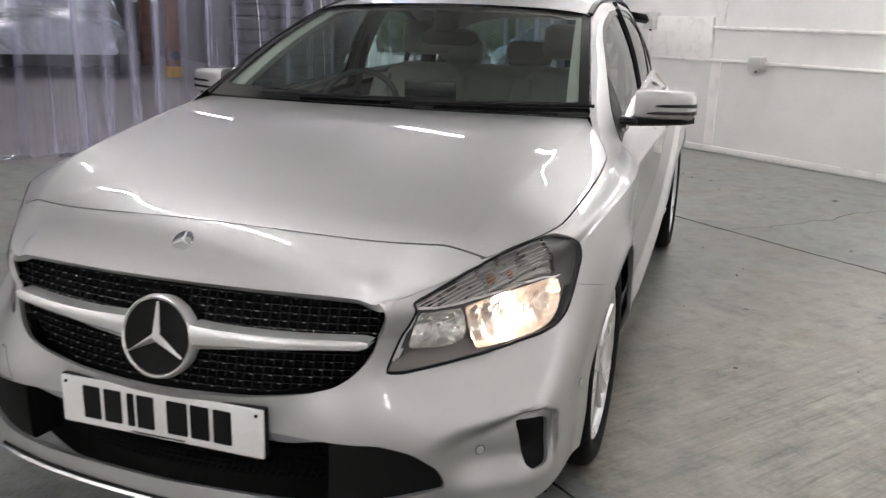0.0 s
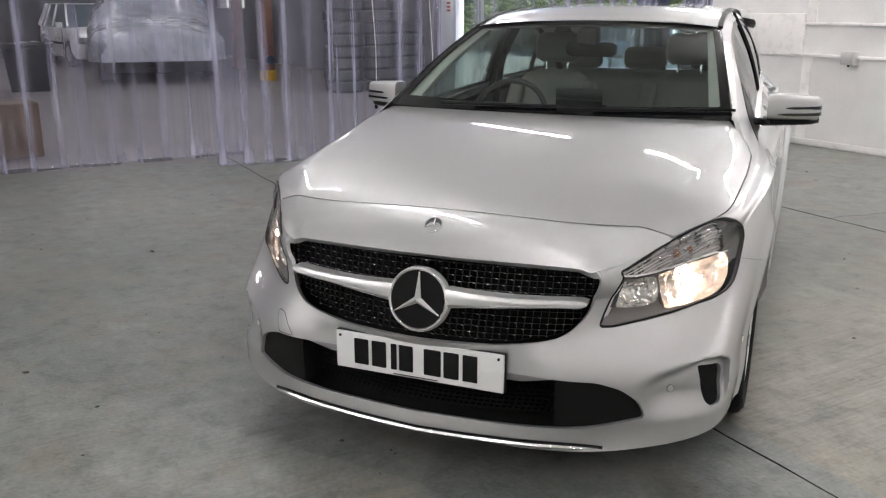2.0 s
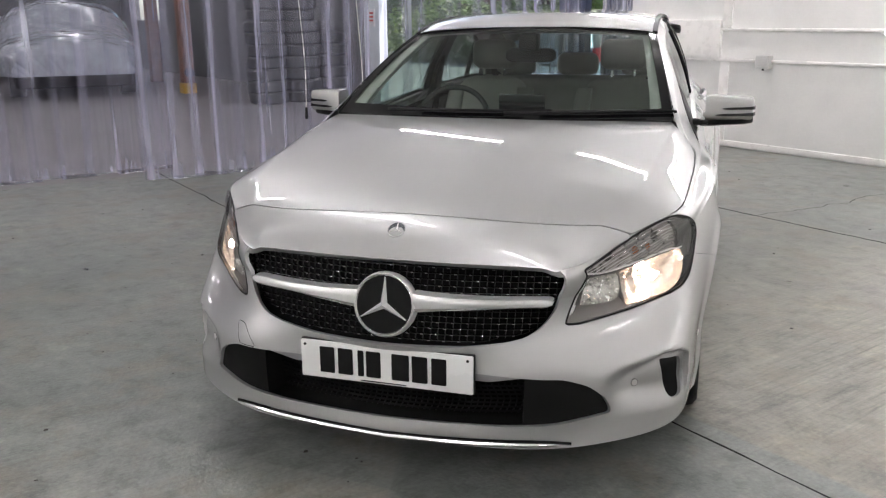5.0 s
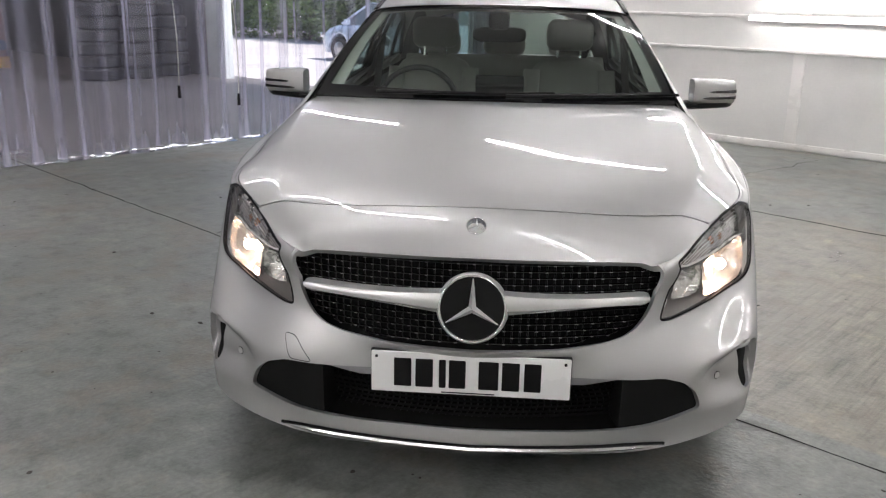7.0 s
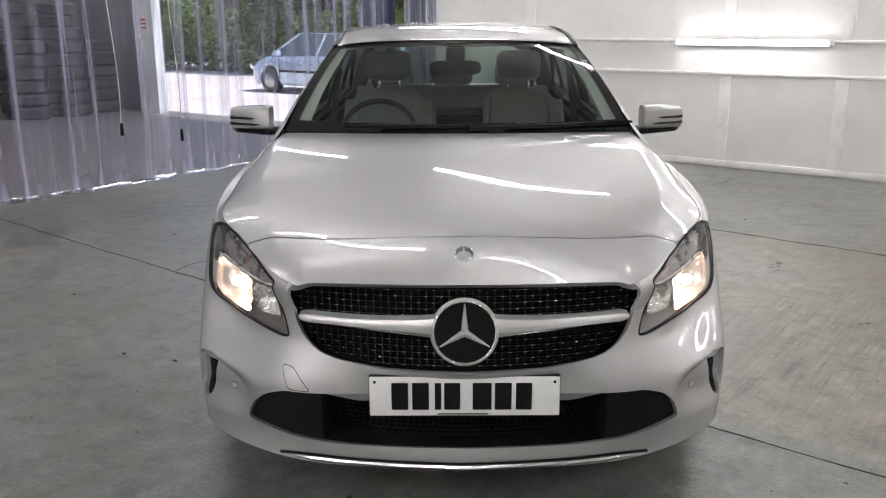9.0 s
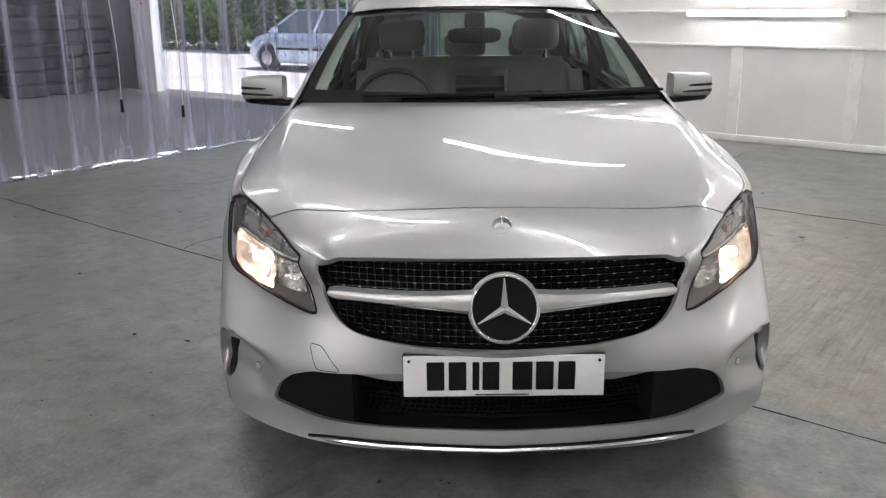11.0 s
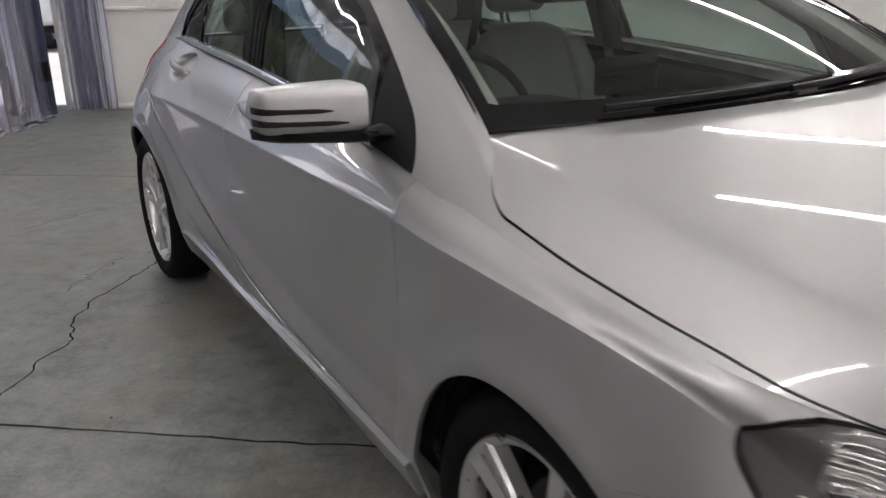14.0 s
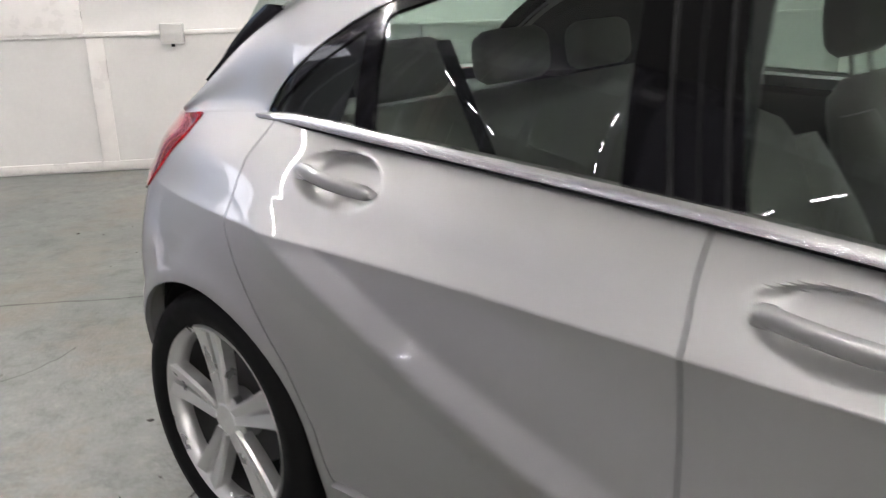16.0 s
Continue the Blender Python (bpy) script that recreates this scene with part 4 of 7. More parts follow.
def scoop(s, y0, z0):
    """Press a bowl into a door behind its handle."""
    d = ((s.p[:, 1] - y0) / 0.118)**2 + ((s.p[:, 2] - z0 - 0.004 - (s.p[:, 1] - y0) * 0.06) / 0.043)**2
    deep = 0.040 * soft((1.1 - d) * 1.6)
    p = s.p.copy()
    p[:, 0] -= deep
    return Skin(p, s.f, s.n)


def handle(door, y0, z0, x0, side):
    bm = bmesh.new()
    rows = []
    for i in range(15):
        f = i / 14
        y = y0 - 0.112 + 0.216 * f
        h = 0.0095 * (1 - abs(2 * f - 1)**8) ** 0.5 + 0.0065
        x = x0 - 0.012 + 0.013 * math.sin(f * math.pi)
        rows.append([(side * (x + 0.011 * math.cos(a)), y, z0 + 0.004 + (f - 0.5) * 0.02 + h * math.sin(a)) for a in np.linspace(0, math.tau, 12, endpoint=False)])
    vs = grid(bm, rows, True)
    bm.faces.new(vs[0][::-1])
    bm.faces.new(vs[-1])
    hd = part("handle", bm, PAINT, door)
    bm = bmesh.new()
    box(bm, (side * (x0 - 0.03), y0 + 0.074, z0 - 0.006), (side * (x0 - 0.002), y0 + 0.104, z0 + 0.022), 0.008, 3)
    part("lock_cover", bm, PAINT, door)
    return hd


for side in (1, -1):
    pick = (lambda s: s) if side == 1 else (lambda s: s.mirrored())
    pick(front_wing.joined(hood_wing)).mesh("front_wing", PAINT, CAR)
    front_door = pick(scoop(skin.where(lambda x, y, z: np.maximum(DOOR_A(z) + GAP - y, y - DOOR_B(z) + GAP)).where(lambda x, y, z: SILL(y) + GAP - z), *HANDLE_AT[0][:2])).mesh("front_door", PAINT, CAR, crisp=58)
    rear_door = pick(scoop(skin.where(lambda x, y, z: np.maximum(DOOR_B(z) + GAP - y, y - DOOR_C(z) + GAP)).where(lambda x, y, z: SILL(y) + GAP - z), *HANDLE_AT[1][:2])).mesh("rear_door", PAINT, CAR, crisp=58)
    for door, at in ((front_door, HANDLE_AT[0]), (rear_door, HANDLE_AT[1])):
        handle(door, *at, side)
    pick(skin.where(lambda x, y, z: np.maximum(DOOR_A(z) + GAP - y, y - DOOR_C(z) + GAP)).where(lambda x, y, z: z - SILL(y) + GAP).lifted(0.014)).mesh("side_sill", PAINT, CAR, flange=0.022)
    quarter = skin.where(lambda x, y, z: DOOR_C(z) + GAP - y)
    pick(quarter.without("side", TAIL_LAMP, 0.002).joined(quarter.within("side", TAIL_LAMP, 0.002).where(lambda x, y, z: x - 0.45))).mesh("rear_quarter", PAINT, CAR)
    pick(cabin_frame).mesh("body_frame", PAINT, CAR, flange=0)
    pick(black_frame.where(lambda x, y, z: SAIL_END(z) - y).lifted(-0.004)).mesh("window_frame", FRAME_BLACK, CAR, "gloss black window frame")
    pick(black_frame.where(lambda x, y, z: y - SAIL_END(z)).lifted(0.002)).mesh("mirror_sail", BLACK_PLASTIC, CAR, "black plastic mirror triangle", flange=0.01)
    bm = bmesh.new()
    rows = []
    for y in np.linspace(1.60, 3.605, 90):
        bx, bz, h = float(BELT_X(y)), float(BELT_Z(y)), 0.013 * min(1, (3.61 - y) / 0.15 + 0.1)
        rows.append([(side * (bx + 0.004), y, bz - 0.008), (side * (bx + 0.012), y, bz - 0.006), (side * (bx + 0.010), y, bz + h * 0.3), (side * (bx + 0.003), y, bz + h), (side * (bx - 0.012), y, bz + h + 0.001)])
    grid(bm, rows)
    part("belt_trim", bm, BELT_METAL, CAR, "bright metal belt strip")
    bm = bmesh.new()
    grid(bm, [[(side * (float(BELT_X(y)) + 0.002), y, float(BELT_Z(y)) - 0.014), (side * (float(BELT_X(y)) + 0.0085), y, float(BELT_Z(y)) - 0.012), (side * (float(BELT_X(y)) + 0.0085), y, float(BELT_Z(y)) - 0.0075)] for y in np.linspace(1.60, 3.60, 90)])
    part("belt_seal", bm, BLACK_PLASTIC, CAR, "thin black belt seal")
    # upright seals where the two doors' frames meet
    for y0, wide in ((2.535, 0.006), (2.578, 0.004), (2.622, 0.006)):
        bm = bmesh.new()
        rows = []
        for h in np.linspace(0.02, 0.97, 20):
            y = y0 + 0.085 * (h - 0.5)
            bx, bz, rx, rz = float(BELT_X(y)), float(BELT_Z(y)), float(RAIL_X(y)), float(RAIL_Z(y))
            x = bx + (rx - bx) * h + 0.020 * math.sin(math.pi * h) - 0.004
            rows.append([(side * (x - 0.004), y - wide, bz + (rz - bz) * h), (side * (x + 0.004), y, bz + (rz - bz) * h), (side * (x - 0.004), y + wide, bz + (rz - bz) * h)])
        grid(bm, rows)
        part("door_seal", bm, BLACK_PLASTIC, CAR, "upright black door seal")
    for name, loop in (("front_side_window", FRONT_GLASS), ("rear_side_window", REAR_GLASS), ("quarter_window", QUARTER_GLASS)):
        pick(glazed.within("side", loop, 0.004).lifted(-0.008)).mesh(name, GLASS, CAR, "tinted clear glass", flange=0).visible_shadow = False
    pick(quarter.within("side", TAIL_LAMP).where(lambda x, y, z: 0.455 - x).lifted(0.004)).mesh("tail_lamp", RED_LENS, CAR, "red rear lamp")
    # linings
    pick(cabin_frame.where(lambda x, y, z: 1.30 - y).lifted(-0.022)).mesh("pillar_lining", LINING, CAR, "pale cloth pillar lining", flange=0)
    pick(skin.where(lambda x, y, z: np.maximum(1.30 - y, y - 3.5)).where(lambda x, y, z: 0.28 - z).lifted(-0.075)).mesh("door_lining", DARK_TRIM, CAR, "dark door lining", flange=0)
    # added black underlayer, so that the panel gaps read as shade
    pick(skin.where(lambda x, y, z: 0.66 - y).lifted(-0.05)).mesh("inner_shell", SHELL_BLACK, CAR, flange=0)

BONNET_END = lambda x: 1.230 + 0.075 * (np.abs(x) / 0.7)**2.2
hood.where(lambda x, y, z: np.maximum(np.maximum(x - BONNET_SIDE(y) + GAP, shut_y(x) + GAP - y), y - BONNET_END(x))).both().mesh("bonnet", PAINT, CAR)
hood.where(lambda x, y, z: np.maximum(np.maximum(y - shut_y(x) + GAP, NOSE_FRONT(x) - y), np.where(y > 0.1, x - EDGE_X(y) - 0.004, -1))).both().mesh("nose_panel", PAINT, CAR, flange=0.02)
# the same black underlayer below the bonnet's gaps
hood.where(lambda x, y, z: np.maximum(0.10 - y, x - EDGE_X(y) + 0.02)).lifted(-0.03).both().mesh("inner_bonnet", SHELL_BLACK, CAR, flange=0)
roof.both().mesh("roof", PAINT, CAR, flange=0)
for side in (1, -1):
    bm = bmesh.new()
    rows = []
    for y in np.linspace(1.985, 3.60, 60):
        x, z = float(RAIL_X(y)) - 0.012, float(RAIL_Z(y))
        rows.append([(side * (x + 0.010), y, z - 0.004), (side * (x + 0.008), y, z + 0.006), (side * (x - 0.012), y, z + 0.011), (side * (x - 0.016), y, z - 0.004)])
    vs = grid(bm, rows)
    bm.faces.new(vs[0])
    bm.faces.new(vs[-1][::-1])
    part("roof_strip", bm, BLACK_PLASTIC, CAR, "black roof gutter strip")
roof.lifted(-0.03).both().mesh("headliner", LINING, CAR, "pale cloth headlining", flange=0)

# windscreen: clear middle, black printed border
clear = Skin.of(screen_skin(60, 50))
if clear.n[:, 2].sum() < 0:
    clear = Skin.of(screen_skin(60, 50), True)
ab = np.stack(np.meshgrid(np.linspace(0, 1, 60), np.linspace(0, 1, 50)), -1).reshape(-1, 2)
border = np.maximum(ab[:, 0] - 0.95, np.maximum(0.065 + 0.03 * ab[:, 0] - ab[:, 1], ab[:, 1] - 0.965))
clear.keep(border).both().mesh("windscreen", SCREEN_GLASS, CAR, "clear laminated glass", flange=0).visible_shadow = False
clear.keep(-border).both().lifted(0.001).mesh("screen_border", GLOSS_BLACK, CAR, "black printed windscreen border", flange=0.01)
# black seals down the pillars
for side in (1, -1):
    bm = bmesh.new()
    rows = []
    for i in range(25):
        b = i / 24
        p = screen_point(1.0, b)
        y = p[1]
        q = np.array([max(float(RAIL_X(y)) - 0.012, p[0] + 0.004), y + 0.012, float(RAIL_Z(y)) + 0.002])
        rows.append([(side * p[0], p[1], p[2] + 0.002), (side * (p[0] * 0.6 + q[0] * 0.4), p[1] * 0.6 + q[1] * 0.4, p[2] * 0.6 + q[2] * 0.4 + 0.008), (side * q[0], q[1], q[2])])
    grid(bm, rows)
    part("pillar_seal", bm, GLOSS_BLACK, CAR, "gloss black pillar seal")
    # pale lining of the windscreen pillar, behind the glass
    bm = bmesh.new()
    rows = []
    for i in range(25):
        b = 0.03 + 0.94 * i / 24
        p, q = screen_point(0.97, b), screen_point(0.885 + 0.02 * b, b)
        rows.append([(side * p[0], p[1] + 0.014, p[2] - 0.012), (side * (p[0] * 0.5 + q[0] * 0.5), p[1] * 0.5 + q[1] * 0.5 + 0.014, p[2] * 0.5 + q[2] * 0.5 - 0.008), (side * q[0], q[1] + 0.026, q[2] - 0.018), (side * (q[0] + 0.012), q[1] + 0.07, q[2] - 0.035), (side * (p[0] + 0.008), q[1] + 0.11, q[2] - 0.045)])
    grid(bm, rows)
    part("pillar_lining", bm, LINING, CAR, "pale cloth pillar lining", smooth=60)

# scuttle between bonnet and windscreen
bm = bmesh.new()
rows = []
for f in np.linspace(-1, 1, 41):
    x = 0.70 * f
    y0, z0 = BONNET_END(x), float(bonnet_height(np.array(x), np.array(BONNET_END(x))))
    p = screen_point(abs(f), 0.05)
    rows.append([(x, y0 - 0.02, z0 - 0.03), (x, y0 + 0.012, z0 - 0.022), (p[0] * (1 if f >= 0 else -1), p[1], p[2] + 0.001)])
grid(bm, rows)
part("scuttle", bm, BLACK_PLASTIC, CAR, "black plastic scuttle")


def wiper(x0, x1, b0, b1):
    bm = bmesh.new()
    pts = []
    for i in range(13):
        f = i / 12
        x = x0 + (x1 - x0) * f
        p = screen_point(abs(x) / 0.69, b0 + (b1 - b0) * f)
        pts.append((x, p[1] - 0.012, p[2] + 0.016))
    sweep(bm, pts, lambda f: 0.009 - 0.004 * f, 8)
    blade = []
    for i in range(17):
        f = i / 16
        x = x0 + (x1 - x0) * (0.25 + 0.95 * f)
        p = screen_point(min(1, abs(x) / 0.69), b0 + (b1 - b0) * (0.25 + 0.95 * f) + 0.012)
        blade.append((x, p[1] - 0.006, p[2] + 0.008))
    sweep(bm, blade, 0.006, 6)
    part("wiper", bm, BLACK_PLASTIC, CAR, "black windscreen wiper")


wiper(-0.45, 0.12, 0.02, 0.045)
wiper(0.05, 0.60, 0.02, 0.04)

# tailgate
bm = bmesh.new()
rows = []
for b in np.linspace(0, 1, 12):
    y, z = 3.72 + 0.26 * b, 1.285 - 0.31 * b
    rows.append([(f * (0.53 + 0.05 * b), y + 0.10 * (1 - f * f), z) for f in np.linspace(-1, 1, 21)])
grid(bm, rows)
part("rear_window", bm, GLASS, CAR, "tinted rear screen").visible_shadow = False
bm = bmesh.new()
rows = []
for b in np.linspace(0, 1, 6):
    rows.append([(f * 0.60, 3.60 + 0.30 * b + 0.05 * (1 - f * f), 1.338 - 0.035 * b - 0.03 * f**4 + 0.012 * math.sin(b * 3.1)) for f in np.linspace(-1, 1, 21)])
for b in np.linspace(0, 1, 4)[1:]:
    rows.append([(f * 0.60, 3.90 - 0.15 * b + 0.05 * (1 - f * f), 1.303 - 0.02 * b - 0.03 * f**4) for f in np.linspace(-1, 1, 21)])
grid(bm, rows)
part("roof_spoiler", bm, PAINT, CAR)
for side in (1, -1):
    bm = bmesh.new()
    rows = []
    for b in np.linspace(0, 1, 12):
        y = 3.66 + 0.27 * b
        x, z = float(RAIL_X(y)), float(RAIL_Z(y))
        out = 0.05 * (1 - b) ** 0.8
        rows.append([(side * (x - 0.004), y - 0.008, z - 0.006), (side * (x + 0.001), y + 0.012 + out * 0.3, z + 0.004), (side * (x - 0.004), y + 0.012 + out, z + 0.004), (side * (x - 0.08), y + 0.02 + out * 0.6, z - 0.004)])
    grid(bm, rows)
    part("spoiler_blade", bm, GLOSS_BLACK, CAR, "gloss black spoiler blade")

# ---- front end ----
EMBLEM_SILVER = surface("emblem_silver", (0.82, 0.82, 0.81), 0.3, 0.45, vary=0.02, bump=0)
MATT_BLACK = surface("matt_black", (0.006, 0.006, 0.006), 0.75, bump=0)
MATT_BLACK.node_tree.nodes["Principled BSDF"].inputs["Specular IOR Level"].default_value = 0.15
def face_y(x, z):
    """The nose's face between the plate and the bonnet, before the grille is let in."""
    f = (z - 0.474) / (0.704 - 0.474)
    return (-0.028 + 0.49 * x * x) * (1 - f) + (0.04 + 0.278 * x * x) * f


def sheet(name, x0, x1, z0, z1, depth, material, label, nx=40, nz=8):
    bm = bmesh.new()
    grid(bm, [[(x, face_y(x, z) + depth, z) for x in np.linspace(x0, x1, nx)] for z in np.linspace(z0, z1, nz)])
    return part(name, bm, material, CAR, label)


def grille_edge(z):
    """Half width of the grille's mouth at the height z."""
    return float(np.interp(z, (0.470, 0.476, 0.485, 0.495, 0.509, 0.528, 0.554, 0.586, 0.630, 0.668, 0.69), (0.10, 0.23, 0.30, 0.36, 0.41, 0.442, 0.468, 0.488, 0.50, 0.503, 0.485)))


# black sheet in place of the shade behind the lattice
sheet("grille_back", -0.49, 0.49, 0.45, 0.725, 0.065, SHELL_BLACK, "black sheet for the dark space behind the grille")
grille = sheet("grille", -0.02, 0.02, 0.50, 0.52, 0.05, BLACK_PLASTIC, "black lattice grille")
for row, z in enumerate(np.arange(0.484, 0.690, 0.0165)):
    w = grille_edge(z) + 0.018
    bm = bmesh.new()
    n = 48
    rows = []
    for i in range(n + 1):
        x = -w + 2 * w * i / n
        y = face_y(x, z) + 0.026 + 0.035 * max(0, (abs(x) - w + 0.05) / 0.05)**2
        rows.append([(x, y + 0.006, z - 0.0026), (x, y, z - 0.0012), (x, y, z + 0.0012), (x, y + 0.006, z + 0.0026)])
    grid(bm, rows)
    part("grille_bar", bm, GLOSS_BLACK, grille)
for k, x0 in enumerate(np.arange(-0.504, 0.505, 0.021)):
    zs = [z for z in np.arange(0.478, 0.692, 0.006) if grille_edge(z) > abs(x0) - 0.012]
    if len(zs) < 3:
        continue
    bm = bmesh.new()
    rows = []
    for z in zs:
        x = x0 + 0.12 * (z - 0.6) * (1 if x0 > 0 else -1) * abs(x0)
        y = face_y(x, z) + 0.030 + 0.004 * abs(math.sin((z - 0.484) / 0.0165 * math.pi))
        rows.append([(x - 0.0026, y + 0.008, z), (x - 0.0014, y, z), (x + 0.0014, y, z), (x + 0.0026, y + 0.008, z)])
    grid(bm, rows)
    part("grille_rib", bm, MATT_BLACK, grille)
# dark chrome studs where every other rib crosses a bar
pin = None
for row, z in enumerate(np.arange(0.484, 0.690, 0.0165)):
    for x in np.arange(-0.504 + 0.021 * (row % 2), 0.505, 0.042):
        if abs(x) > grille_edge(z) - 0.012 or abs(z - 0.584) < 0.02 or math.hypot(x, z - 0.584) < 0.095:
            continue
        at = Matrix.Translation((x, face_y(x, z) + 0.0235, z))
        if pin is None:
            bm = bmesh.new()
            box(bm, (-0.0042, -0.0012, -0.0017), (0.0042, 0.004, 0.0017), 0.0008, 1)
            pin = part("grille_stud", bm, surface("dark_chrome", (0.36, 0.36, 0.365), 0.2, 1.0, vary=0.05, bump=0), grille, "small dark chrome stud")
            pin.matrix_local = at
        else:
            twin = new("grille_stud", pin.data)
            twin.parent = grille
            twin.matrix_local = at

EMBLEM_Y, EMBLEM_Z = -0.010, 0.584
for side in (1, -1):
    for name, zt, zb, mat, out in (("fin", 0.5, -0.30, SATIN_SILVER, 0.0), ("fin_edge", -0.30, -0.52, CHROME, 0.004)):
        bm = bmesh.new()
        rows = []
        for f in np.linspace(0, 1, 30):
            x = 0.082 + (0.462 - 0.082) * f
            h = 0.024 * (1 - f) ** 3 + 0.028 - 0.006 * f
            zc = 0.594 + 0.006 * f
            end = 1 - max(0, (f - 0.93) / 0.07) ** 2 * 0.6
            row = []
            for g in np.linspace(0, 1, 7):
                v = zt + (zb - zt) * g
                row.append((side * x, face_y(x, zc) - 0.006 - 0.012 * math.cos(v * 2.2) * end - out, zc + v * h * end))
            row.append((side * x, face_y(x, zc) + 0.03, zc + zb * h * end))
            row.insert(0, (side * x, face_y(x, zc) + 0.03, zc + zt * h * end))
            rows.append(row)
        grid(bm, rows)
        part(name, bm, mat, grille, "satin silver fin" if name == "fin" else "chrome fin edge")


def emblem(name, x, y, z, r, tilt, parent, back, collar):
    """A ring with three tapering arms."""
    m = pose(x, y, z, tilt, 0, 0)
    turn = Matrix.Rotation(radians(90), 4, "Z")
    bm = bmesh.new()
    prof = [(-0.010 * r / 0.09 + 0.011 * r / 0.09 * math.cos(a), r * 0.975 + 0.050 * r * math.sin(a)) for a in np.linspace(0, math.tau, 14, endpoint=False)]
    revolve(bm, [(-p, q) for p, q in prof], 64, turn, True)
    ring = part(name, bm, CHROME, parent, "bright ring emblem", m=m)
    bm = bmesh.new()
    revolve(bm, [(0.006, 0.0001), (0.006, r * 0.6), (0.004, r * 0.93)], 48, turn)
    part("disc", bm, back, ring, smooth=30)
    for k in range(3):
        bm = bmesh.new()
        a = radians(90 + 120 * k)
        tip = Vector((math.cos(a) * r * 0.90, 0.0, math.sin(a) * r * 0.90))
        for s in (-1, 1):
            b = a + s * radians(60)
            notch = Vector((math.cos(b) * r * 0.13, 0.002, math.sin(b) * r * 0.13))
            c = bm.verts.new(Vector((0, -0.014 * r / 0.09, 0)))
            t0 = bm.verts.new(tip + Vector((0, -0.004 * r / 0.09, 0)))
            t1 = bm.verts.new(tip + Vector((-math.sin(a), 0, math.cos(a))) * s * r * 0.018 + Vector((0, 0.003, 0)))
            nn = bm.verts.new(notch)
            bm.faces.new((c, t0, t1, nn))
        part("arm", bm, EMBLEM_SILVER, ring, smooth=5)
    if collar:
        bm = bmesh.new()
        revolve(bm, [(0.034, r * 1.05), (0.016, r * 1.08), (0.006, r * 1.06), (0.000, r * 1.015), (0.004, r * 0.95)], 64, turn)
        part("collar", bm, SATIN_SILVER, ring)
    return ring


emblem("front_emblem", 0, EMBLEM_Y, EMBLEM_Z, 0.087, -11, grille, MATT_BLACK, True)
emblem("bonnet_badge", 0, 0.106, 0.775, 0.026, -48, CAR, surface("badge_enamel", (0.17, 0.18, 0.20), 0.25, 0.3, vary=0.2, scale=300, bump=0), False)

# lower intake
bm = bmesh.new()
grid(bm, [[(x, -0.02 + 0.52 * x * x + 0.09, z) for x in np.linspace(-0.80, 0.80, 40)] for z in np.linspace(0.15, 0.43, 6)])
# black sheet in place of the shade deep inside the intake
part("intake_back", bm, SHELL_BLACK, CAR, "black sheet for the dark space behind the intake")
intake_end = nose.within("nose", INTAKE, 0.006).where(lambda x, y, z: 0.40 - x).lifted(-0.011)
for piece in (intake_end, intake_end.mirrored()):
    piece.mesh("intake_end", MATT_BLACK, CAR, "plain black end of the lower intake", flange=0.09)
intake = None
for z in np.arange(0.258, 0.40, 0.013):
    w = float(np.interp(z, (0.25, 0.28, 0.325, 0.373, 0.40), (0.50, 0.625, 0.60, 0.56, 0.46)))
    bm = bmesh.new()
    rows = []
    for i in range(41):
        x = -w + 2 * w * i / 40
        y = -0.01 + 0.42 * x * x + 0.045
        rows.append([(x, y + 0.01, z - 0.003), (x, y, z), (x, y + 0.01, z + 0.003)])
    grid(bm, rows)
    ob = part("intake_bar" if intake else "lower_intake", bm, MATT_BLACK, intake or CAR, "" if intake else "black lower intake lattice")
    intake = intake or ob
for s in np.arange(-0.60, 0.61, 0.018):
    bm = bmesh.new()
    rows = []
    top = float(np.interp(abs(s), (0.45, 0.56, 0.60, 0.63), (0.40, 0.37, 0.325, 0.28)))
    for z in np.linspace(0.252, top, 8):
        y = -0.01 + 0.42 * s * s + 0.050
        rows.append([(s - 0.003 + 0.01 * math.sin(z * 240), y + 0.008, z), (s + 0.01 * math.sin(z * 240), y, z), (s + 0.003 + 0.01 * math.sin(z * 240), y + 0.008, z)])
    grid(bm, rows)
    part("intake_rib", bm, MATT_BLACK, intake)
# grey beam across the top of the intake, behind the plate
bm = bmesh.new()
rows = []
for x in np.linspace(-0.40, 0.40, 40):
    lift = 0.0 if abs(x) < 0.30 else (abs(x) - 0.30) * 0.2
    y = 0.012 + 0.1 * x * x
    rows.append([(x, y + 0.03, 0.405), (x, y, 0.402), (x, y + 0.002, 0.372 + lift), (x, y + 0.03, 0.362 + lift)])
grid(bm, rows)
part("bumper_beam", bm, surface("grey_plastic_trim", (0.30, 0.30, 0.31), 0.4, 0.4), CAR, "grey plastic bumper beam")
# bright lip along the chin of the bumper, with a dark gap above it
CHIN = curve((0, -0.0235), (0.15, -0.019), (0.31, -0.005), (0.42, 0.015), (0.48, 0.033), (0.54, 0.060))
bm, gap = bmesh.new(), bmesh.new()
rows, dark = [], []
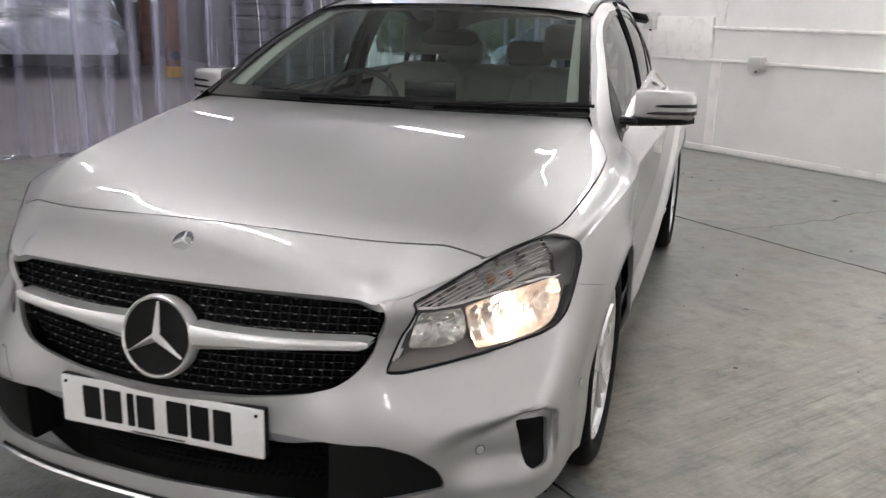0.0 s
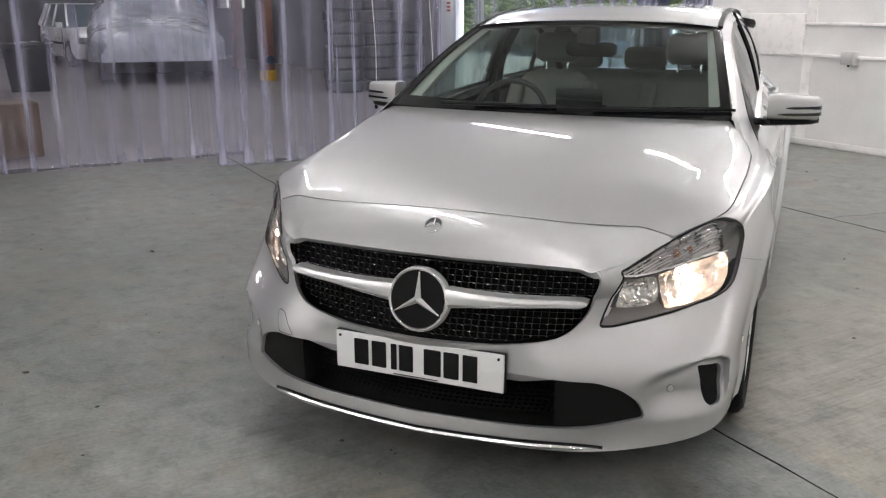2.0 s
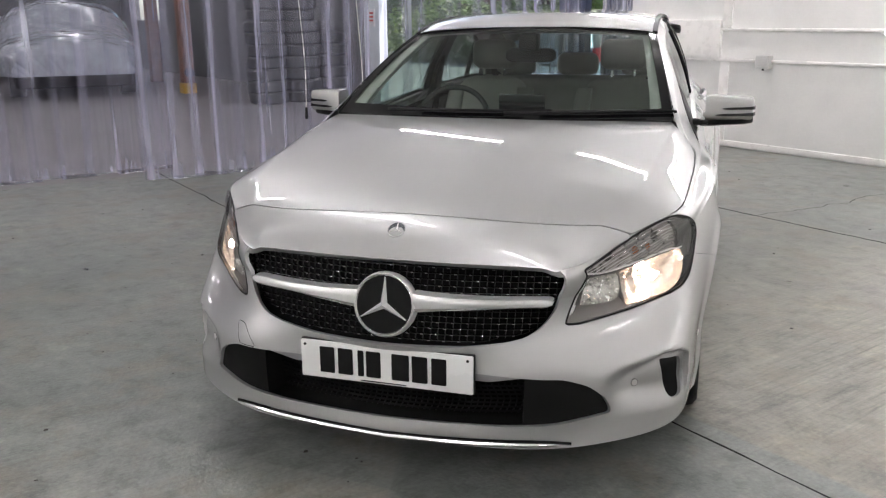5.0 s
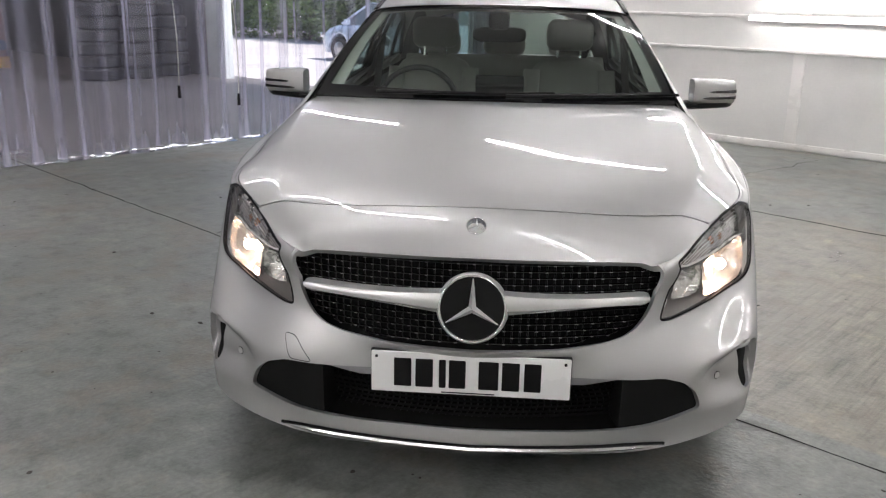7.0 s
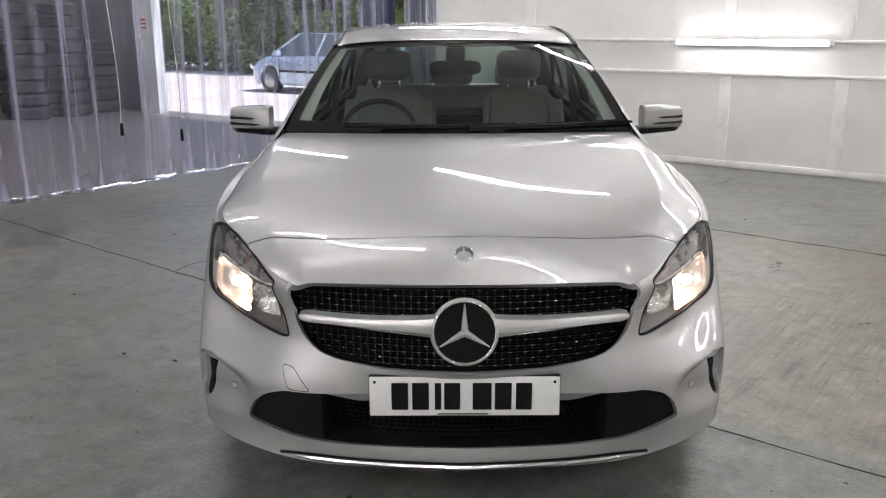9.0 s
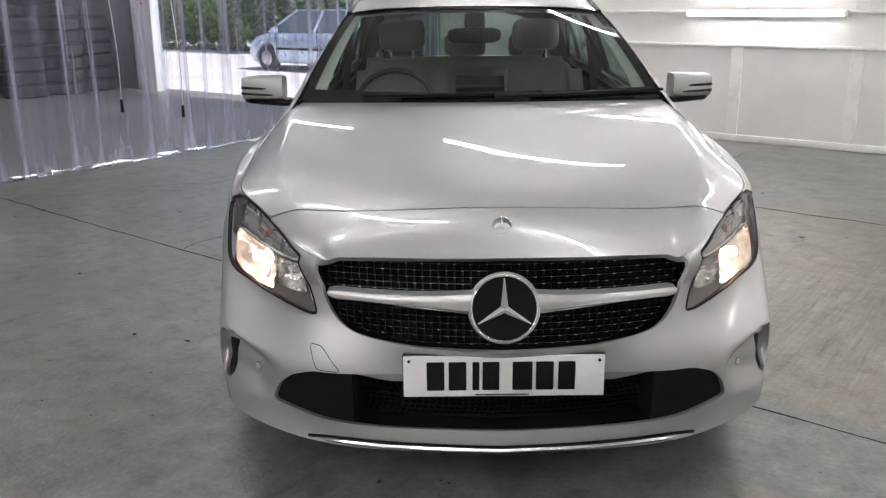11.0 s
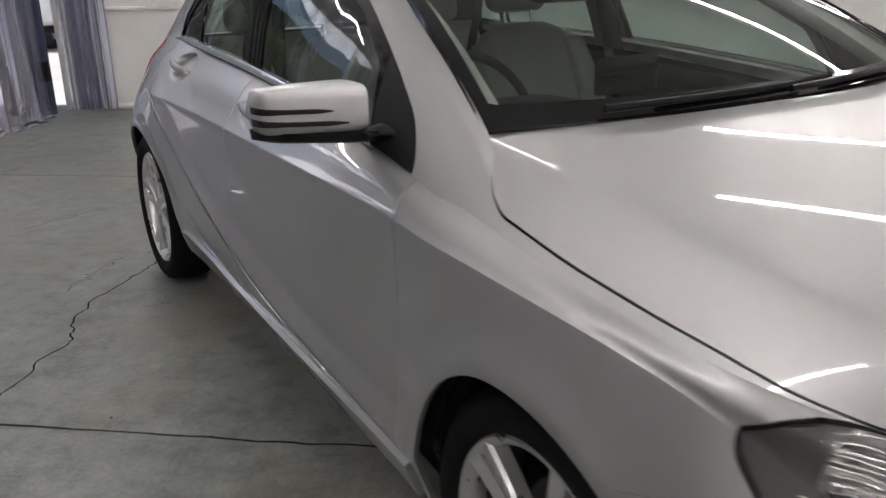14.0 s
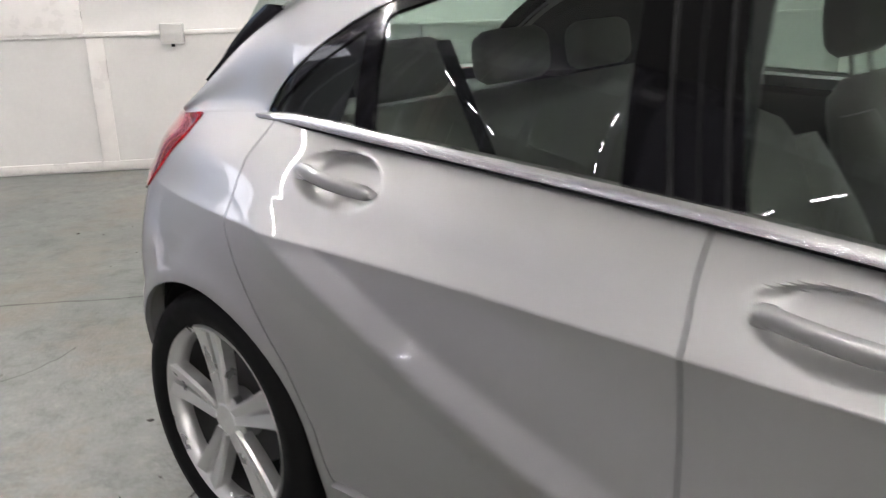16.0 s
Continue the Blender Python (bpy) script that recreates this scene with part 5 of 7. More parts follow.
for x in np.linspace(-0.53, 0.53, 67):
    a = abs(x)
    y = float(CHIN(a))
    z = 0.190 + 0.012 * a / 0.5 - 0.006 * max(0, (a - 0.44) / 0.09)**2
    t = min(1, (0.531 - a) / 0.12) * 0.0080 + 0.0008
    rows.append([(x, y + 0.012, z + t), (x, y - 0.006, z + t * 0.7), (x, y - 0.010, z), (x, y - 0.006, z - t * 0.8), (x, y + 0.012, z - t)])
    dark.append([(x, y + 0.008, z + t + 0.0045), (x, y - 0.0022, z + t + 0.0040), (x, y - 0.0022, z + t * 0.6), (x, y + 0.008, z + t * 0.5)])
grid(bm, rows)
grid(gap, dark)
part("chin_gap", gap, MATT_BLACK, CAR)
part("chin_trim", bm, BELT_METAL, CAR, "bright metal chin strip")
for side in (1, -1):
    bm = bmesh.new()
    pick = (lambda s: s) if side == 1 else (lambda s: s.mirrored())
    bm.free()
    # black sheet just under the skin, for the dark of the vent's opening
    pick(nose.within("nose", VENT, 0.004).lifted(-0.010)).mesh("side_vent", SHELL_BLACK, CAR, "black side vent", flange=0)


def skin_at(e, z):
    """The nearest point of the nose's skin to (x + y, z), and its normal."""
    near = nose.chart("nose")
    i = int(np.argmin((near[:, 0] - e)**2 * 0.5 + (near[:, 1] - z)**2))
    return nose.p[i], nose.n[i] / np.linalg.norm(nose.n[i])


for e, z in ((0.878, 0.343), (1.367, 0.402)):
    p, n = skin_at(e, z)
    for side in (1, -1):
        bm = bmesh.new()
        q, d = Vector((side * p[0], p[1], p[2])), Vector((side * n[0], n[1], n[2]))
        rod(bm, q - d * 0.01, q + d * 0.002, 0.0105, 0.0098, 20)
        sensor = part("parking_sensor", bm, SATIN_SILVER, CAR, "small silver parking sensor")
        bm = bmesh.new()
        rod(bm, q - d * 0.01, q + d * 0.0008, 0.0116, 0.0116, 20)
        part("sensor_seam", bm, SHELL_BLACK, sensor)
# cover of the towing eye
TOW = loop_round([(0.580, 0.463), (0.530, 0.463), (0.503, 0.449), (0.440, 0.404), (0.525, 0.404)], 0.012)
tow = nose.within("nose", TOW, 0.002).without("nose", TOW, 0.0)
tow.lifted(0.0006).mirrored().mesh("tow_cover_seam", SHELL_BLACK, CAR, flange=0)

# number plate
bm = bmesh.new()
box(bm, (-0.262, 0.0, 0.343), (0.262, 0.012, 0.457), 0.004)
plate = part("number_plate", bm, surface("plate_white", (0.78, 0.78, 0.77), 0.25, vary=0.02, bump=0), CAR, "white plate with a row of black marks")
for x0, w in ((-0.178, 0.046), (-0.121, 0.046), (-0.073, 0.018), (-0.034, 0.044), (0.048, 0.052), (0.106, 0.046), (0.163, 0.044)):
    bm = bmesh.new()
    box(bm, (x0 - w / 2, -0.0016, 0.362), (x0 + w / 2, 0.001, 0.441), 0.003)
    part("plate_mark", bm, MATT_BLACK, plate)
bm = bmesh.new()
box(bm, (-0.075, -0.0012, 0.3475), (0.065, 0.001, 0.3505))
part("plate_caption", bm, BLACK_PLASTIC, plate)
for x in (-0.247, 0.247):
    bm = bmesh.new()
    rod(bm, (x, -0.003, 0.444), (x, 0.002, 0.444), 0.004)
    part("plate_screw", bm, BLACK_PLASTIC, plate)
bm = bmesh.new()
box(bm, (-0.264, 0.006, 0.341), (0.264, 0.022, 0.459), 0.004)
part("plate_holder", bm, BLACK_PLASTIC, plate)
plate.location.y -= 0.016

# headlamps
LAMP_CHROME = surface("lamp_reflector", (0.84, 0.83, 0.81), 0.22, 1.0, vary=0.05, scale=30, bump=0)
LAMP_DARK = surface("lamp_housing", (0.012, 0.012, 0.0125), 0.35, 0.0, vary=0.1, bump=0)
LAMP_BEZEL = surface("lamp_bezel", (0.06, 0.058, 0.057), 0.35, 0.2, vary=0.1, bump=0)
# paler, browner copy of the bezel, with the lamp's light put into the colour
LAMP_FLOOR_LIT = surface("lamp_floor_lit", (0.16, 0.145, 0.135), 0.35, 0.4, vary=0.1, bump=0)
LAMP_TRAY = surface("lamp_tray", (0.36, 0.34, 0.33), 0.3, 0.7, vary=0.15, scale=25, bump=0)
LAMP_BOWL = surface("lamp_bowl", (0.82, 0.77, 0.73), 0.22, 0.85, vary=0.03, scale=30, bump=0, spread=0.05)
LAMP_RIB = surface("lamp_rib", (0.60, 0.60, 0.60), 0.25, 0.6, vary=0.1, bump=0)
LAMP_GUIDE = surface("lamp_guide", (0.80, 0.79, 0.78), 0.3, 0.3, vary=0.05, bump=0)
LAMP_CLEAR = sheer("lamp_cover", (0.95, 0.95, 0.95), 0.02, (0.7, 0.7, 0.7), 0.0, 1.45)
LAMP_GLOW = glowing("filament_glow", (1.0, 0.72, 0.53), 90.0)
AMBER = surface("amber_bulb", (0.32, 0.13, 0.06), 0.2, vary=0.1, bump=0)


def sunk(s, depth):
    """A piece of the lamp's cover set back along its normals by depth(e, z)."""
    e, z = s.chart("nose").T
    n = s.n / (np.linalg.norm(s.n, axis=1, keepdims=True) + 1e-12)
    return Skin(s.p - n * np.broadcast_to(depth(e, z), e.shape)[:, None], s.f, n)


def saw(v):
    return np.abs(v % 1 * 2 - 1)


def set_back(e):
    """The lamp's inner face lies deeper towards its outer end."""
    return 0.006 * soft((e - 0.92) / 0.34)


def headlamp(side):
    pick = (lambda s: s) if side == 1 else (lambda s: s.mirrored())
    base = flank.within("nose", LAMP, 0.0).where(lambda x, y, z: y - 0.8)
    cover = pick(base).mesh("headlamp", LAMP_CLEAR, CAR, "clear lit headlamp with chrome reflectors", flange=0)
    cover.visible_shadow = False
    pick(flank.within("nose", LAMP, 0.001).without("nose", LAMP, -0.0035).where(lambda x, y, z: y - 0.8).lifted(0.0012)).mesh("lamp_seal", BLACK_PLASTIC, cover, flange=0.012)
    inner = base.within("nose", LAMP, -0.002)
    shelf = lambda x, y, z: z - LAMP_SHELF(x + y)
    tray_end = lambda x, y, z: x + y - np.interp(z, (0.68, 0.73, 0.79), (1.262, 1.25, 1.195))
    pick(sunk(inner.within("nose", LAMP, -0.012), lambda e, z: 0.075 * np.clip((e - 0.62) / 0.15, 0.3, 1))).mesh("housing", LAMP_DARK, cover, "dark lamp housing", flange=0)
    # smoked face plate at the outer end and round the bowls, paler along the bottom
    plate = inner.without("nose", HOT_BOWL).without("nose", COLD_BOWL)
    low = lambda x, y, z: z - np.interp(x + y, (0.6, 0.9, 1.1, 1.2, 1.3), (0.582, 0.582, 0.594, 0.615, 0.66))
    smoked = plate.where(lambda x, y, z: np.where(z > LAMP_SHELF(x + y), -tray_end(x, y, z), -low(x, y, z)))
    pick(sunk(smoked, lambda e, z: 0.009 + set_back(e))).mesh("bezel", LAMP_BEZEL, cover, "smoked grey lamp bezel", flange=0.03)
    pick(sunk(plate.where(low), lambda e, z: 0.012 + set_back(e) + 0.35 * np.clip(z - 0.53, 0, 0.05))).mesh("lower_bezel", LAMP_FLOOR_LIT, cover, flange=0.03)
    # upper tray with the indicator behind fine ribs
    tray = inner.where(lambda x, y, z: np.maximum(-shelf(x, y, z), tray_end(x, y, z)))
    pick(sunk(tray, lambda e, z: 0.018 + set_back(e) + 0.006 * saw((LAMP_TOP(e) - z) / 0.016))).mesh("indicator_tray", LAMP_TRAY, cover, "grey ribbed indicator tray", flange=0.02)
    # two bowls, pressed in facets
    for loop, reach, deep, flute, tall, mat in ((HOT_BOWL, 0.05, 0.040, 0.055, 0.012, LAMP_BOWL), (COLD_BOWL, 0.045, 0.036, 0.028, 0.009, LAMP_CHROME)):
        def bowl_depth(e, z):
            q = np.clip(-inside(loop, np.stack([e, z], 1)) / reach, 0, 1)
            return 0.008 + set_back(e) + deep * np.sqrt(1 - (1 - q)**2) + tall * q * saw(e / flute + 0.25 * (z > 0.62))
        pick(sunk(inner.within("nose", loop), bowl_depth)).mesh("reflector", mat, cover, "faceted bright reflector bowl", flange=0.012, crisp=9)
    at = lambda e, z, d: (lambda i: base.p[i] - base.n[i] / np.linalg.norm(base.n[i]) * d)(int(np.argmin((base.chart("nose")[:, 0] - e)**2 * 0.4 + (base.chart("nose")[:, 1] - z)**2)))
    for e, z, d, r, mat in ((1.085, 0.622, 0.028, 0.016, LAMP_GLOW), (0.80, 0.615, 0.036, 0.010, LAMP_CHROME)):
        bm = bmesh.new()
        q = at(e, z, d)
        bmesh.ops.create_uvsphere(bm, u_segments=14, v_segments=8, radius=r, matrix=Matrix.Translation((side * q[0], q[1], q[2])))
        part("bulb", bm, mat, cover)
    for k in range(9):
        drop = 0.010 + 0.0095 * k
        es = [e for e in np.linspace(0.70, 1.24, 60) if LAMP_TOP(e) - drop > LAMP_SHELF(e) + 0.003]
        if len(es) < 6:
            continue
        bm = bmesh.new()
        pts = [at(e, float(LAMP_TOP(e)) - drop, 0.010 + set_back(e)) for e in np.linspace(es[0], es[-1], 12)]
        sweep(bm, [(side * p[0], p[1], p[2]) for p in pts], 0.0015, 5)
        part("light_rib", bm, LAMP_RIB, cover)
    # bright ledge between tray and bowls, and the light guide at the inner end
    for name, pts, r in (("ledge", [(e, float(LAMP_SHELF(e)), 0.012 + set_back(e)) for e in np.linspace(0.70, 1.28, 18)], 0.0035), ("light_guide", [(0.690 - 0.072 * g, 0.660 - 0.100 * g, 0.012) for g in np.linspace(0, 1, 8)], 0.0095), ("light_guide", [(0.708 - 0.066 * g, 0.652 - 0.092 * g, 0.014) for g in np.linspace(0, 1, 8)], 0.004)):
        bm = bmesh.new()
        qs = [at(*p) for p in pts]
        sweep(bm, [(side * p[0], p[1], p[2]) for p in qs], r, 8)
        part(name, bm, LAMP_GUIDE, cover)
    for e, r in ((0.985, 0.016), (1.06, 0.013)):
        bm = bmesh.new()
        q = at(e, 0.712, 0.030)
        bmesh.ops.create_uvsphere(bm, u_segments=12, v_segments=8, radius=r, matrix=Matrix.Translation((side * q[0], q[1], q[2])))
        part("indicator_bulb", bm, AMBER, cover, "amber indicator bulb")


for side in (1, -1):
    headlamp(side)


# ---- door mirrors ----
def door_mirror(side):
    bm = bmesh.new()
    rows = []
    for i in range(25):
        a = i / 24
        x = 0.812 + 0.198 * a
        cap = (1 - max(0, (a - 0.86) / 0.14)**4) ** 0.5 if a > 0.86 else 1
        cin = min(1, 0.92 + a * 1.2)
        yf, yb = 1.548 + 0.105 * a**1.4, 1.668 + 0.062 * a
        yf = yb - (yb - yf) * (0.45 + 0.55 * cap)
        zt, zb = 1.046 - 0.014 * a**2, 0.942 - 0.002 * a
        zc, h = (zt + zb) / 2, (zt - zb) / 2 * max(cap, 0.12) ** 0.7 * cin
        yc, d = (yf + yb) / 2, (yb - yf) / 2
        row = []
        for t in np.linspace(0, math.tau, 32, endpoint=False):
            c, s = math.cos(t), math.sin(t)
            row.append((side * x, yc + d * math.copysign(abs(c)**0.50, c), zc + h * math.copysign(abs(s)**0.44, s)))
        rows.append(row)
    vs = grid(bm, rows, True)
    bm.faces.new(vs[0][::-1])
    bm.faces.new(vs[-1])
    housing = part("door_mirror", bm, PAINT, CAR, "silver door mirror with indicator slots", smooth=50)

    def front(a, z):
        """The front face of the housing at a along its width."""
        yf = 1.548 + 0.105 * a**1.4
        return yf - 0.001
    for z, a0, a1 in ((0.994, 0.34, 1.0), (0.969, 0.20, 1.0)):
        bm = bmesh.new()
        rows = []
        for i in range(20):
            a = a1 - (a1 - a0) * (1 - i / 19) ** 1.6
            x, zz = 0.812 + 0.198 * a, z - 0.003 * a
            h = 0.0045 * min(1, (i + 0.6) / 3) + 0.002 * max(0, (a - 0.75) / 0.25)
            cap = (1 - max(0, (a - 0.86) / 0.14)**4) ** 0.5 if a > 0.86 else 1
            yb = 1.668 + 0.062 * a
            y = yb - (yb - front(a, zz)) * (0.45 + 0.55 * cap) - 0.0025
            rows.append([(side * x, y + 0.006, zz + h + 0.001), (side * (x + 0.002 * a), y, zz + h), (side * (x + 0.002 * a), y, zz - h), (side * x, y + 0.006, zz - h - 0.001)])
        grid(bm, rows)
        part("indicator_slot", bm, GLOSS_BLACK, housing, "dark indicator slot")
    bm = bmesh.new()
    rows = []
    for i in range(17):
        a = i / 16
        x = 0.795 + 0.210 * a
        yf, yb = 1.540 + 0.118 * a**1.3, 1.672 + 0.062 * a
        if a > 0.85:
            yf += (a - 0.85) / 0.15 * 0.05
        z0, z1 = 0.922 + 0.002 * a, 0.948 - 0.002 * a
        rows.append([(side * x, yf, z1), (side * x, yf + 0.004, z0 + 0.006), (side * x, yf + 0.02, z0), (side * x, yb - 0.01, z0), (side * x, yb, z1)])
    vs = grid(bm, rows, True)
    bm.faces.new(vs[0][::-1])
    bm.faces.new(vs[-1])
    part("mirror_base", bm, BLACK_PLASTIC, housing, "black plastic mirror base")
    bm = bmesh.new()
    rows = []
    for i in range(9):
        f = i / 8
        x = 0.765 + 0.060 * f
        w, h = 0.050 - 0.018 * math.sin(f * math.pi), 0.010 + 0.006 * (1 - f)
        rows.append([(side * x, 1.570 + w * math.cos(t), 0.938 + h * math.sin(t)) for t in np.linspace(0, math.tau, 14, endpoint=False)])
    vs = grid(bm, rows, True)
    bm.faces.new(vs[0][::-1])
    bm.faces.new(vs[-1])
    part("mirror_arm", bm, BLACK_PLASTIC, housing, "black mirror arm")
    bm = bmesh.new()
    box(bm, (side * 0.835, 1.700, 0.955), (side * 0.985, 1.706, 1.025), 0.002)
    part("mirror_glass", bm, CHROME, housing, "mirror glass")


for side in (1, -1):
    door_mirror(side)


# ---- wheels ----
ALLOY = surface("silver_alloy", (0.66, 0.66, 0.655), 0.32, 0.75, vary=0.05, scale=12, bump=0.02, coat=0.3)
TYRE_RUBBER = surface("tyre_rubber", (0.006, 0.006, 0.0062), 0.65, vary=0.2, scale=25, bump=0.12)
TYRE_RUBBER.node_tree.nodes["Principled BSDF"].inputs["Specular IOR Level"].default_value = 0.1


def wheel_at(hub_y, side, spin):
    m = Matrix.Translation((side * 0.825, hub_y, HUB_Z)) @ Matrix.Diagonal((side, 1, 1, 1))
    bm = bmesh.new()
    revolve(bm, [(0.016, 0.218), (0.024, 0.230), (0.014, 0.235), (-0.02, 0.230), (-0.025, 0.212), (0.004, 0.210)], 72, Matrix.Identity(4), True)
    wheel = part("wheel", bm, ALLOY, CAR, "silver five twin-spoke alloy wheel", m=m)
    bm = bmesh.new()
    revolve(bm, [(0.010, 0.228), (0.026, 0.240), (0.034, 0.262), (0.034, 0.285), (0.020, 0.303), (0.0, 0.3105), (-0.06, 0.312), (-0.125, 0.3105), (-0.148, 0.30), (-0.162, 0.27), (-0.155, 0.235), (-0.14, 0.226)], 84)
    part("tyre", bm, TYRE_RUBBER, wheel, "black tyre")
    for k in range(5):
        mid = spin + k * 72
        bm = bmesh.new()
        rows = []
        for f in np.linspace(0, 1, 13):
            r = 0.040 + 0.182 * f
            wide = 0.020 + 0.030 * f ** 0.9
            cut = 0.0015 + 0.0065 * f
            deep = 0.002 + 0.022 * soft((f - 0.15) / 0.4)
            x = 0.008 + 0.008 * f - 0.004 * math.sin(f * math.pi)
            row = []
            for side_of, drop in ((-1, 0.030), (-1, 0.002), (-0.84, -0.005), (-0.45, -0.002), (-cut / wide, 0.001), (-cut / wide * 0.6, deep), (cut / wide * 0.6, deep), (cut / wide, 0.001), (0.45, -0.002), (0.84, -0.005), (1, 0.002), (1, 0.030)):
                a, o = radians(mid), side_of * wide
                row.append((x - drop, math.cos(a) * r - math.sin(a) * o, math.sin(a) * r + math.cos(a) * o))
            rows.append(row)
        vs = grid(bm, rows, True)
        bm.faces.new(vs[0][::-1])
        bm.faces.new(vs[-1])
        part("spoke", bm, ALLOY, wheel, smooth=28)
        bm = bmesh.new()
        a = radians(mid + 36)
        rod(bm, (-0.02, 0.056 * math.cos(a), 0.056 * math.sin(a)), (-0.002, 0.056 * math.cos(a), 0.056 * math.sin(a)), 0.011, 0.009, 6)
        part("wheel_bolt", bm, BARE_STEEL, wheel)
    bm = bmesh.new()
    revolve(bm, [(-0.05, 0.062), (-0.002, 0.058), (0.004, 0.042), (0.010, 0.036), (0.010, 0.030), (0.008, 0.0001)], 40)
    part("hub_cap", bm, ALLOY, wheel)
    # added black disc: stands in for the shade between the spokes
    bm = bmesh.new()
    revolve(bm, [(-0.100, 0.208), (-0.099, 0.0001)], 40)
    part("spoke_shade_disc", bm, SHELL_BLACK, wheel)
    # silver alloy barrel, its colour darkened for the shade inside the wheel
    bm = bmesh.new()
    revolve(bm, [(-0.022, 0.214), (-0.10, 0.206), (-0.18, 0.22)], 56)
    part("barrel", bm, bpy.data.materials.get("shaded_barrel_grey") or surface("shaded_barrel_grey", (0.06, 0.06, 0.06), 0.5, 0.5), wheel)
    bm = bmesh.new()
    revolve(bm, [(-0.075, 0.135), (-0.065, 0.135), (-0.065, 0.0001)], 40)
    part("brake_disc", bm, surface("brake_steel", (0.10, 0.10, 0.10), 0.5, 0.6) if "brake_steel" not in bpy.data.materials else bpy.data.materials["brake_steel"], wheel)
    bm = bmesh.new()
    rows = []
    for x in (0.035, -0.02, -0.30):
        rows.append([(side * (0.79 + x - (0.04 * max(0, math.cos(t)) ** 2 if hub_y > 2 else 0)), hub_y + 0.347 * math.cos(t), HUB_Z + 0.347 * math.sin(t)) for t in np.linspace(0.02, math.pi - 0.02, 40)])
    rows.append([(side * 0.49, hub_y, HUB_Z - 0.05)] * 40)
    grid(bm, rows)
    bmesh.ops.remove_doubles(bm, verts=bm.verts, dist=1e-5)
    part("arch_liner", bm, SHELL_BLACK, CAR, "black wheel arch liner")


for hub in (FRONT_HUB, REAR_HUB):
    wheel_at(hub, 1, 20)
    wheel_at(hub, -1, 82 if hub == REAR_HUB else 40)
bm = bmesh.new()
box(bm, (-0.66, 0.40, 0.17), (0.66, 3.95, 0.24), 0.03)
part("underbody", bm, SHELL_BLACK, CAR, "black underbody")


# ---- cabin ----
LEATHER = surface("grey_beige_leather", (0.25, 0.245, 0.22), 0.45, vary=0.07, scale=9, grain=260, bump=0.12)


def cushion(bm, sections, n=28, power=0.5):
    """A stuffed body through sections of (centre, half width, half thickness, tilt)."""
    rows = []
    for c, w, t, tilt in sections:
        row = []
        for a in np.linspace(0, math.tau, n, endpoint=False):
            cx, sx = math.cos(a), math.sin(a)
            u, v = w * math.copysign(abs(cx)**power, cx), t * math.copysign(abs(sx)**power, sx)
            row.append((c[0] + u, c[1] + v * math.cos(tilt), c[2] + v * math.sin(tilt)))
        rows.append(row)
    vs = grid(bm, rows, True)
    bm.faces.new(vs[0][::-1])
    bm.faces.new(vs[-1])


def seat(x, y):
    bm = bmesh.new()
    cushion(bm, [((x, y - 0.02 + 0.47 * f, 0.50 - 0.06 * f), 0.25 * (1 - abs(2 * f - 1)**6 * 0.2), 0.075 * (1 - abs(2 * f - 1)**6 * 0.6), radians(82)) for f in np.linspace(0, 1, 12)])
    ob = part("front_seat", bm, LEATHER, CAR, "grey-beige leather front seat", smooth=60)
    bm = bmesh.new()
    cushion(bm, [((x, y + 0.42 + 0.20 * f, 0.52 + 0.52 * f), 0.245 * (1 - 0.30 * f**3) * (1 - max(0, (f - 0.9) / 0.1)**2 * 0.35), 0.075 * (1 - 0.35 * f) * (1 - max(0, (f - 0.9) / 0.1)**2 * 0.6), radians(-18)) for f in np.linspace(0, 1, 18)])
    part("backrest", bm, LEATHER, ob, smooth=60)
    for s in (-1, 1):
        bm = bmesh.new()
        cushion(bm, [((x + s * (0.215 - 0.02 * f), y + 0.37 + 0.19 * f, 0.56 + 0.42 * f), 0.045, 0.055 * math.sin(math.pi * (0.1 + 0.8 * f)) + 0.012, radians(-18)) for f in np.linspace(0, 1, 12)], 14)
        part("bolster", bm, LEATHER, ob, smooth=60)
    bm = bmesh.new()
    cushion(bm, [((x, y + 0.635 + 0.02 * f, 1.085 + 0.155 * f), 0.125 * (1 - abs(2 * f - 1)**5 * 0.25), 0.050 * (1 - abs(2 * f - 1)**5 * 0.5), radians(-12)) for f in np.linspace(0, 1, 12)])
    part("headrest", bm, LEATHER, ob, smooth=60)
    for s in (-1, 1):
        bm = bmesh.new()
        rod(bm, (x + s * 0.06, y + 0.618, 1.00), (x + s * 0.06, y + 0.635, 1.11), 0.007)
        part("headrest_post", bm, CHROME, ob)


seat(-0.36, 2.07)
seat(0.36, 2.07)
bm = bmesh.new()
cushion(bm, [((x, 3.02 + 0.0, 0.50), 0.02, 0.25, radians(8)) for x in np.linspace(-0.66, 0.66, 12)])
bench = part("rear_bench", bm, LEATHER, CAR, "grey-beige leather rear bench", smooth=60)
bm = bmesh.new()
cushion(bm, [((0, 3.24 + 0.18 * f, 0.50 + 0.50 * f), 0.66 * (1 - 0.08 * f), 0.08 * (1 - max(0, (f - 0.85) / 0.15)**2 * 0.6), radians(-18)) for f in np.linspace(0, 1, 14)], 48, 0.35)
part("backrest", bm, LEATHER, bench, smooth=60)
